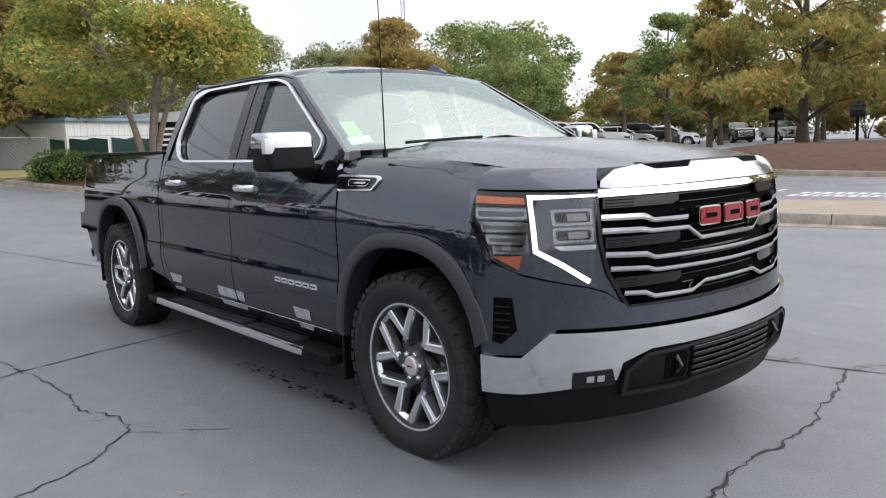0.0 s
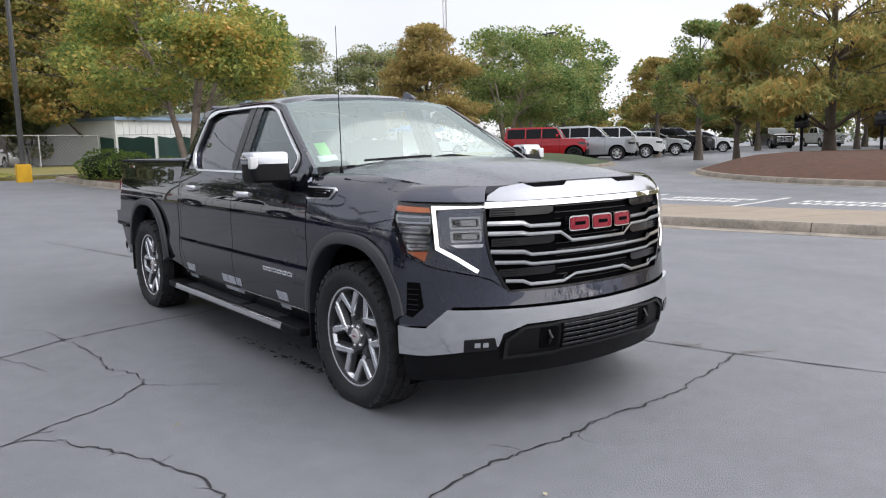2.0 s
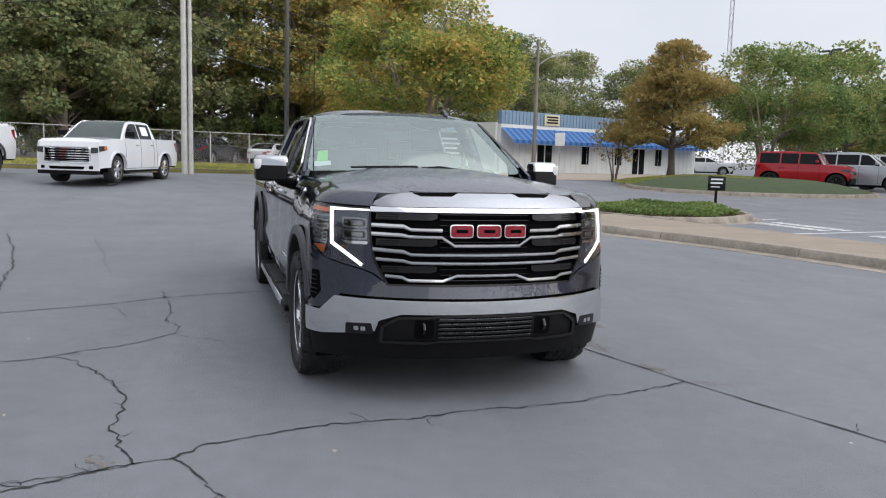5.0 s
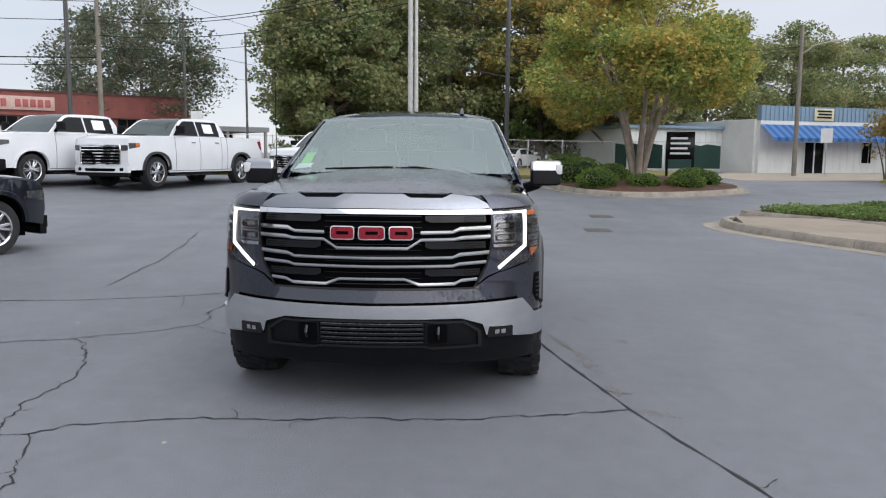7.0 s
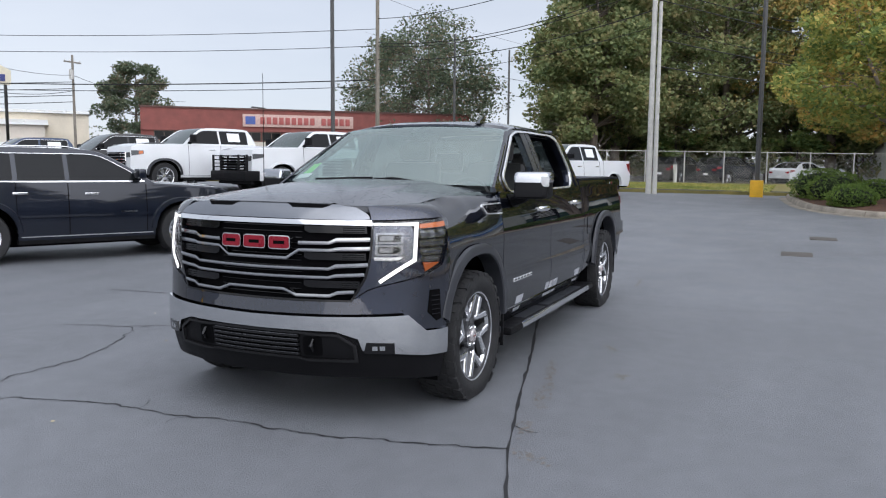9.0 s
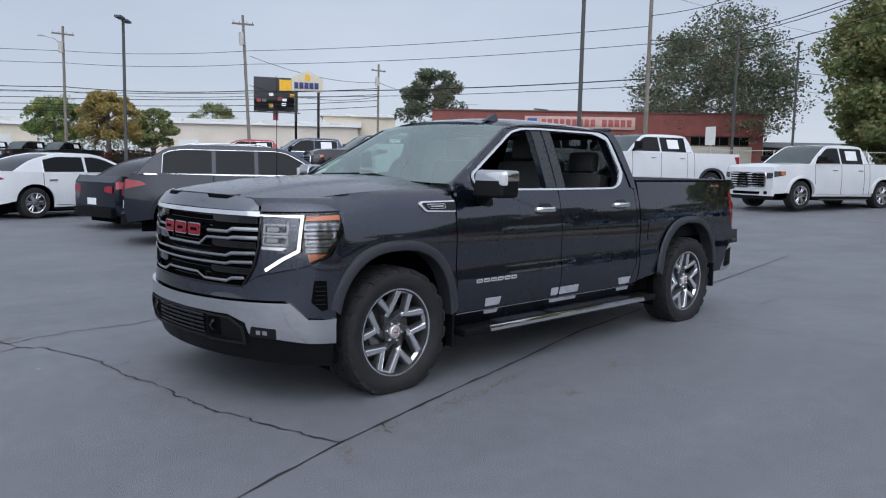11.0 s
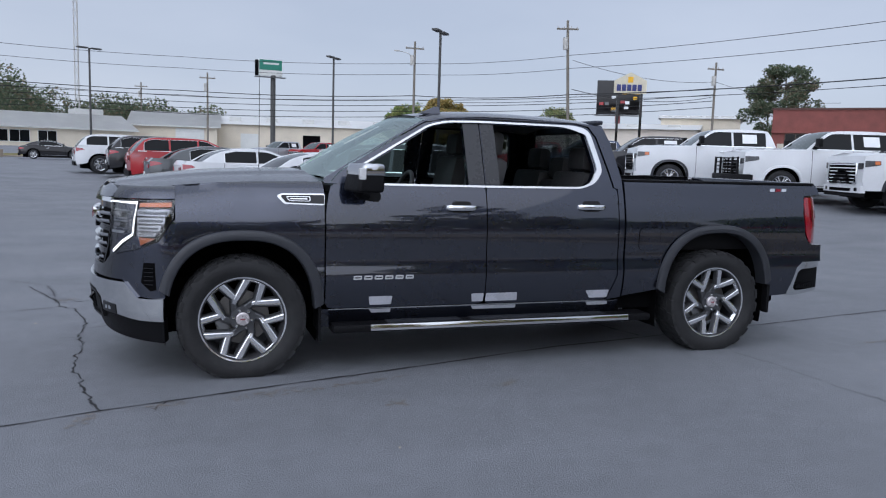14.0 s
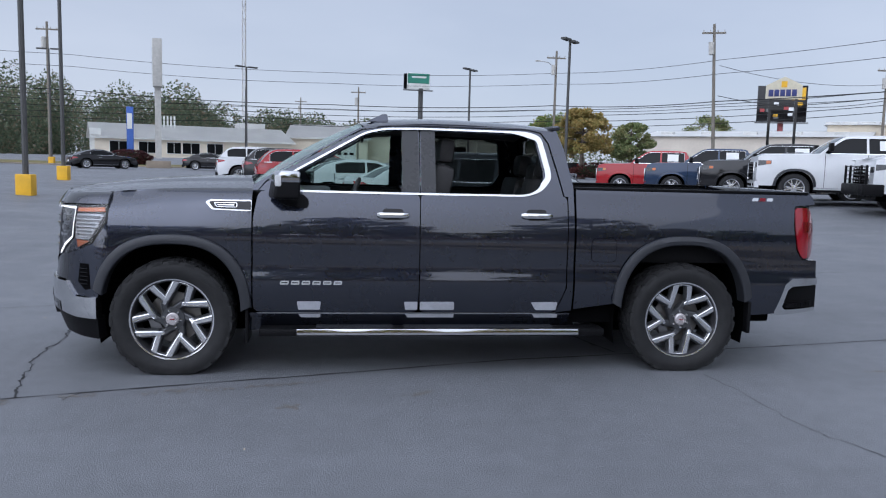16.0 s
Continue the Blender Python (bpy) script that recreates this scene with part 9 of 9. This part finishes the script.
def pylon_sign():
    p = thing("pylon_sign", "tall grey pylon sign on a pale concrete foot", "sign", pose(15.8, -61.0, ground_z(15.8, -61.0), 0, 0, 12), )
    part("foot", boxes((-0.95, 0.95, -0.8, 0.8, -0.1, 0.6), bevel=0.04), WALK, p)
    part("mast", boxes((-0.24, 0.24, -0.3, 0.3, 0.8, 6.8)), POLE_L, p)
    part("sign_box", boxes((-0.36, 0.36, -0.75, 0.75, 6.6, 10.4), bevel=0.04), POLE_L, p)
    part("sign_face", boxes((0.36, 0.39, -0.66, 0.66, 6.8, 10.2)), SIDING, p)
    for k in range(5):
        part("sign_bar", boxes((0.39, 0.41, -0.4, 0.4, 7.2 + k * 0.55, 7.5 + k * 0.55)), BLUE_M, p)
    q = thing("blue_pylon", "slim blue and white sign pylon", "sign", pose(20.2, -69.5, ground_z(20.2, -69.5)))
    part("mast", boxes((-0.3, 0.3, -0.12, 0.12, 0, 5.2), bevel=0.04), material("sign_blue_b", (0.05, 0.12, 0.42), rough=0.5), q)
    part("sign_face", boxes((-0.22, 0.22, 0.12, 0.14, 3.2, 4.6)), SIDING, q)


pylon_sign()


def billboards():
    b = thing("billboard", "green and white billboard on a dark steel post", "billboard", pose(-8.9, -97.0, ground_z(-9, -97), 0, 0, 6) @ Matrix.Scale(1.14, 4))
    bm = bmesh.new()
    tube(bm, [(-0.3, 0, 0), (-0.3, 0, 8.6)], 0.28, 10)
    part("post", bm, POLE_D, b)
    part("board", boxes((-1.3, 1.3, -0.15, 0.15, 8.5, 10.3), bevel=0.03), SIDING, b)
    part("green_field", boxes((-1.25, 1.25, 0.15, 0.17, 9.15, 10.25)), material("billboard_green", (0.03, 0.20, 0.14), rough=0.5), b, "dark green upper field")
    part("text_bar", boxes((-0.9, 0.8, 0.17, 0.185, 9.75, 9.95)), SIDING, b)
    part("walkway", boxes((-1.6, 1.8, 0.1, 0.7, 8.3, 8.38)), POLE_D, b)
    part("side_board", boxes((1.35, 1.65, -0.3, 0.1, 8.5, 10.2)), DARK, b)
    c = thing("billboard", "dark billboard with bright panels on steel posts", "billboard", pose(-66.0, -108.0, ground_z(-66, -108), 0, 0, -26) @ Matrix.Diagonal((1.36, 1.36, 1.66, 1)))
    bm = bmesh.new()
    tube(bm, [(0, -0.2, 0), (0, -0.2, 5.0)], 0.32, 10)
    part("post", bm, material("red_post", (0.35, 0.10, 0.10), rough=0.6), c)
    part("board", boxes((-2.6, 2.6, -0.2, 0.2, 4.9, 8.2), bevel=0.03), GLOSS, c)
    part("yellow_panel", boxes((-2.4, -0.4, 0.2, 0.23, 6.9, 8.0)), YELLOW, c)
    rng = random.Random(3)
    for k in range(9):
        x, z = rng.uniform(-2.2, 1.8), rng.uniform(5.1, 6.6)
        part("picture_block", boxes((x, x + 0.5, 0.2, 0.225, z, z + 0.3)), (PAPER, RED, GREY, YELLOW)[k % 4], c)
    part("walkway", boxes((-2.8, 2.8, 0.2, 0.8, 4.75, 4.83)), POLE_D, c)
    d = thing("shop_pylon", "cream house-shaped shop sign on two black posts", "sign", pose(-31.7, -49.0, ground_z(-31.7, -49), 0, 0, -28))
    for x in (-0.9, 0.9):
        part("post", boxes((x - 0.1, x + 0.1, -0.1, 0.1, 0, 6.6)), GLOSS, d)
    bm = bmesh.new()
    pr = [(-1.25, 6.3), (1.25, 6.3), (1.25, 7.3), (0, 7.95), (-1.25, 7.3)]
    rows = [[bm.verts.new((x, y, z)) for x, z in pr] for y in (-0.12, 0.2)]
    bm.faces.new(rows[0]), bm.faces.new(rows[1][::-1])
    for i in range(5):
        bm.faces.new((rows[0][i], rows[0][(i + 1) % 5], rows[1][(i + 1) % 5], rows[1][i]))
    part("board", bm, material("cream_board", (0.60, 0.55, 0.42), rough=0.6, vary=0.1), d)
    for k in range(5):
        part("letter_bar", boxes((0.72 - k * 0.40, 1.05 - k * 0.40, 0.2, 0.23, 6.5, 7.0), bevel=0.01), material("sign_navy", (0.03, 0.04, 0.16), rough=0.5), d, "dark blue sign bar")
    part("mark", boxes((-0.2, 0.2, 0.2, 0.225, 7.15, 7.6)), YELLOW, d)


billboards()


def small_signs():
    g = thing("direction_sign", "small black sign with white bars and an arrow", "sign", pose(-13.5, 13.55, ground_z(-13.5, 13.55), 0, 0, 60))
    part("post", boxes((-0.04, 0.04, -0.03, 0.03, 0, 0.55)), BLACK, g)
    part("panel", boxes((-0.26, 0.26, -0.045, -0.02, 0.42, 0.86), bevel=0.006), GLOSS, g)
    part("text_bar", boxes((-0.17, 0.18, -0.05, -0.045, 0.74, 0.79)), PAPER, g)
    part("text_bar", boxes((-0.18, 0.17, -0.05, -0.045, 0.63, 0.68)), PAPER, g)
    part("arrow_bar", boxes((-0.17, 0.10, -0.05, -0.045, 0.52, 0.55)), PAPER, g)
    s = thing("business_sign", "black upright sign board with rows of white writing", "sign", pose(-25.0, 8.6, ground_z(-25, 8.6) + 0.1, 0, 0, 75))
    for x in (-0.5, 0.5):
        part("post", boxes((x - 0.05, x + 0.05, -0.05, 0.05, 0, 1.9)), BLACK, s)
    part("panel", boxes((-0.55, 0.55, -0.09, -0.05, 0.85, 1.95), bevel=0.01), GLOSS, s)
    for k in range(4):
        part("text_bar", boxes((-0.38, 0.38 - 0.1 * (k % 2), -0.10, -0.09, 1.05 + k * 0.2, 1.13 + k * 0.2)), PAPER, s)
    for x, y in ([(-10.3, 26.3), (-7.3, 26.2)]):
        b = thing("lantern_box", "black square lantern box on a post in the mulch", "lantern", pose(x, y, ground_z(x, y) + 0.3, 0, 0, 20))
        part("post", boxes((-0.05, 0.05, -0.05, 0.05, 0, 1.25)), BLACK, b)
        bm = boxes((-0.25, 0.25, -0.2, 0.2, 1.2, 1.6), bevel=0.02)
        part("box", bm, GLOSS, b)
        bm = bmesh.new()
        bmesh.ops.create_cone(bm, segments=4, radius1=0.40, radius2=0.12, depth=0.16, cap_ends=True, matrix=Matrix.Translation((0, 0, 1.68)) @ Matrix.Rotation(radians(45), 4, "Z"))
        part("lid", bm, GLOSS, b)
    for x, y in ((-38.5, -3.2),):
        bm = bmesh.new()
        tube(bm, [(0, 0, 0), (0, 0, 0.9)], 0.06, 8)
        box(bm, -0.12, 0.12, -0.09, 0.09, 0.7, 1.05, 0.03)
        solid("gas_marker", bm, POLE_L, "short white marker post in the grass", "marker post", pose(x, y, ground_z(x, y) + 0.1))
    for x, y, ang in ((-55.0, -40.0, 40), (-37.8, 19.8, 60), (-27.5, -12.0, 70)):
        p = thing("road_sign", "white traffic sign on a thin post", "sign", pose(x, y, ground_z(x, y), 0, 0, ang))
        part("post", boxes((-0.03, 0.03, -0.03, 0.03, 0, 2.6)), POLE_L, p)
        part("panel", boxes((-0.3, 0.3, -0.05, -0.03, 1.9, 2.7)), PAPER, p)
    h = bush(19.4, -66.0, 0.8, 1.2, L_HEDGE, "dark red clipped hedge before the long building", 7, leaves=4000, size=0.09, name="hedge", sx=2.5, rot=8)
    tagged(h, category="hedge", group="hedge")
    bush(-21.0, -57.5, 1.2, 1.2, L_HEDGE, "low brown hedge by the far row", 8, leaves=2500, size=0.1, name="hedge", sx=3.0, rot=20)


small_signs()
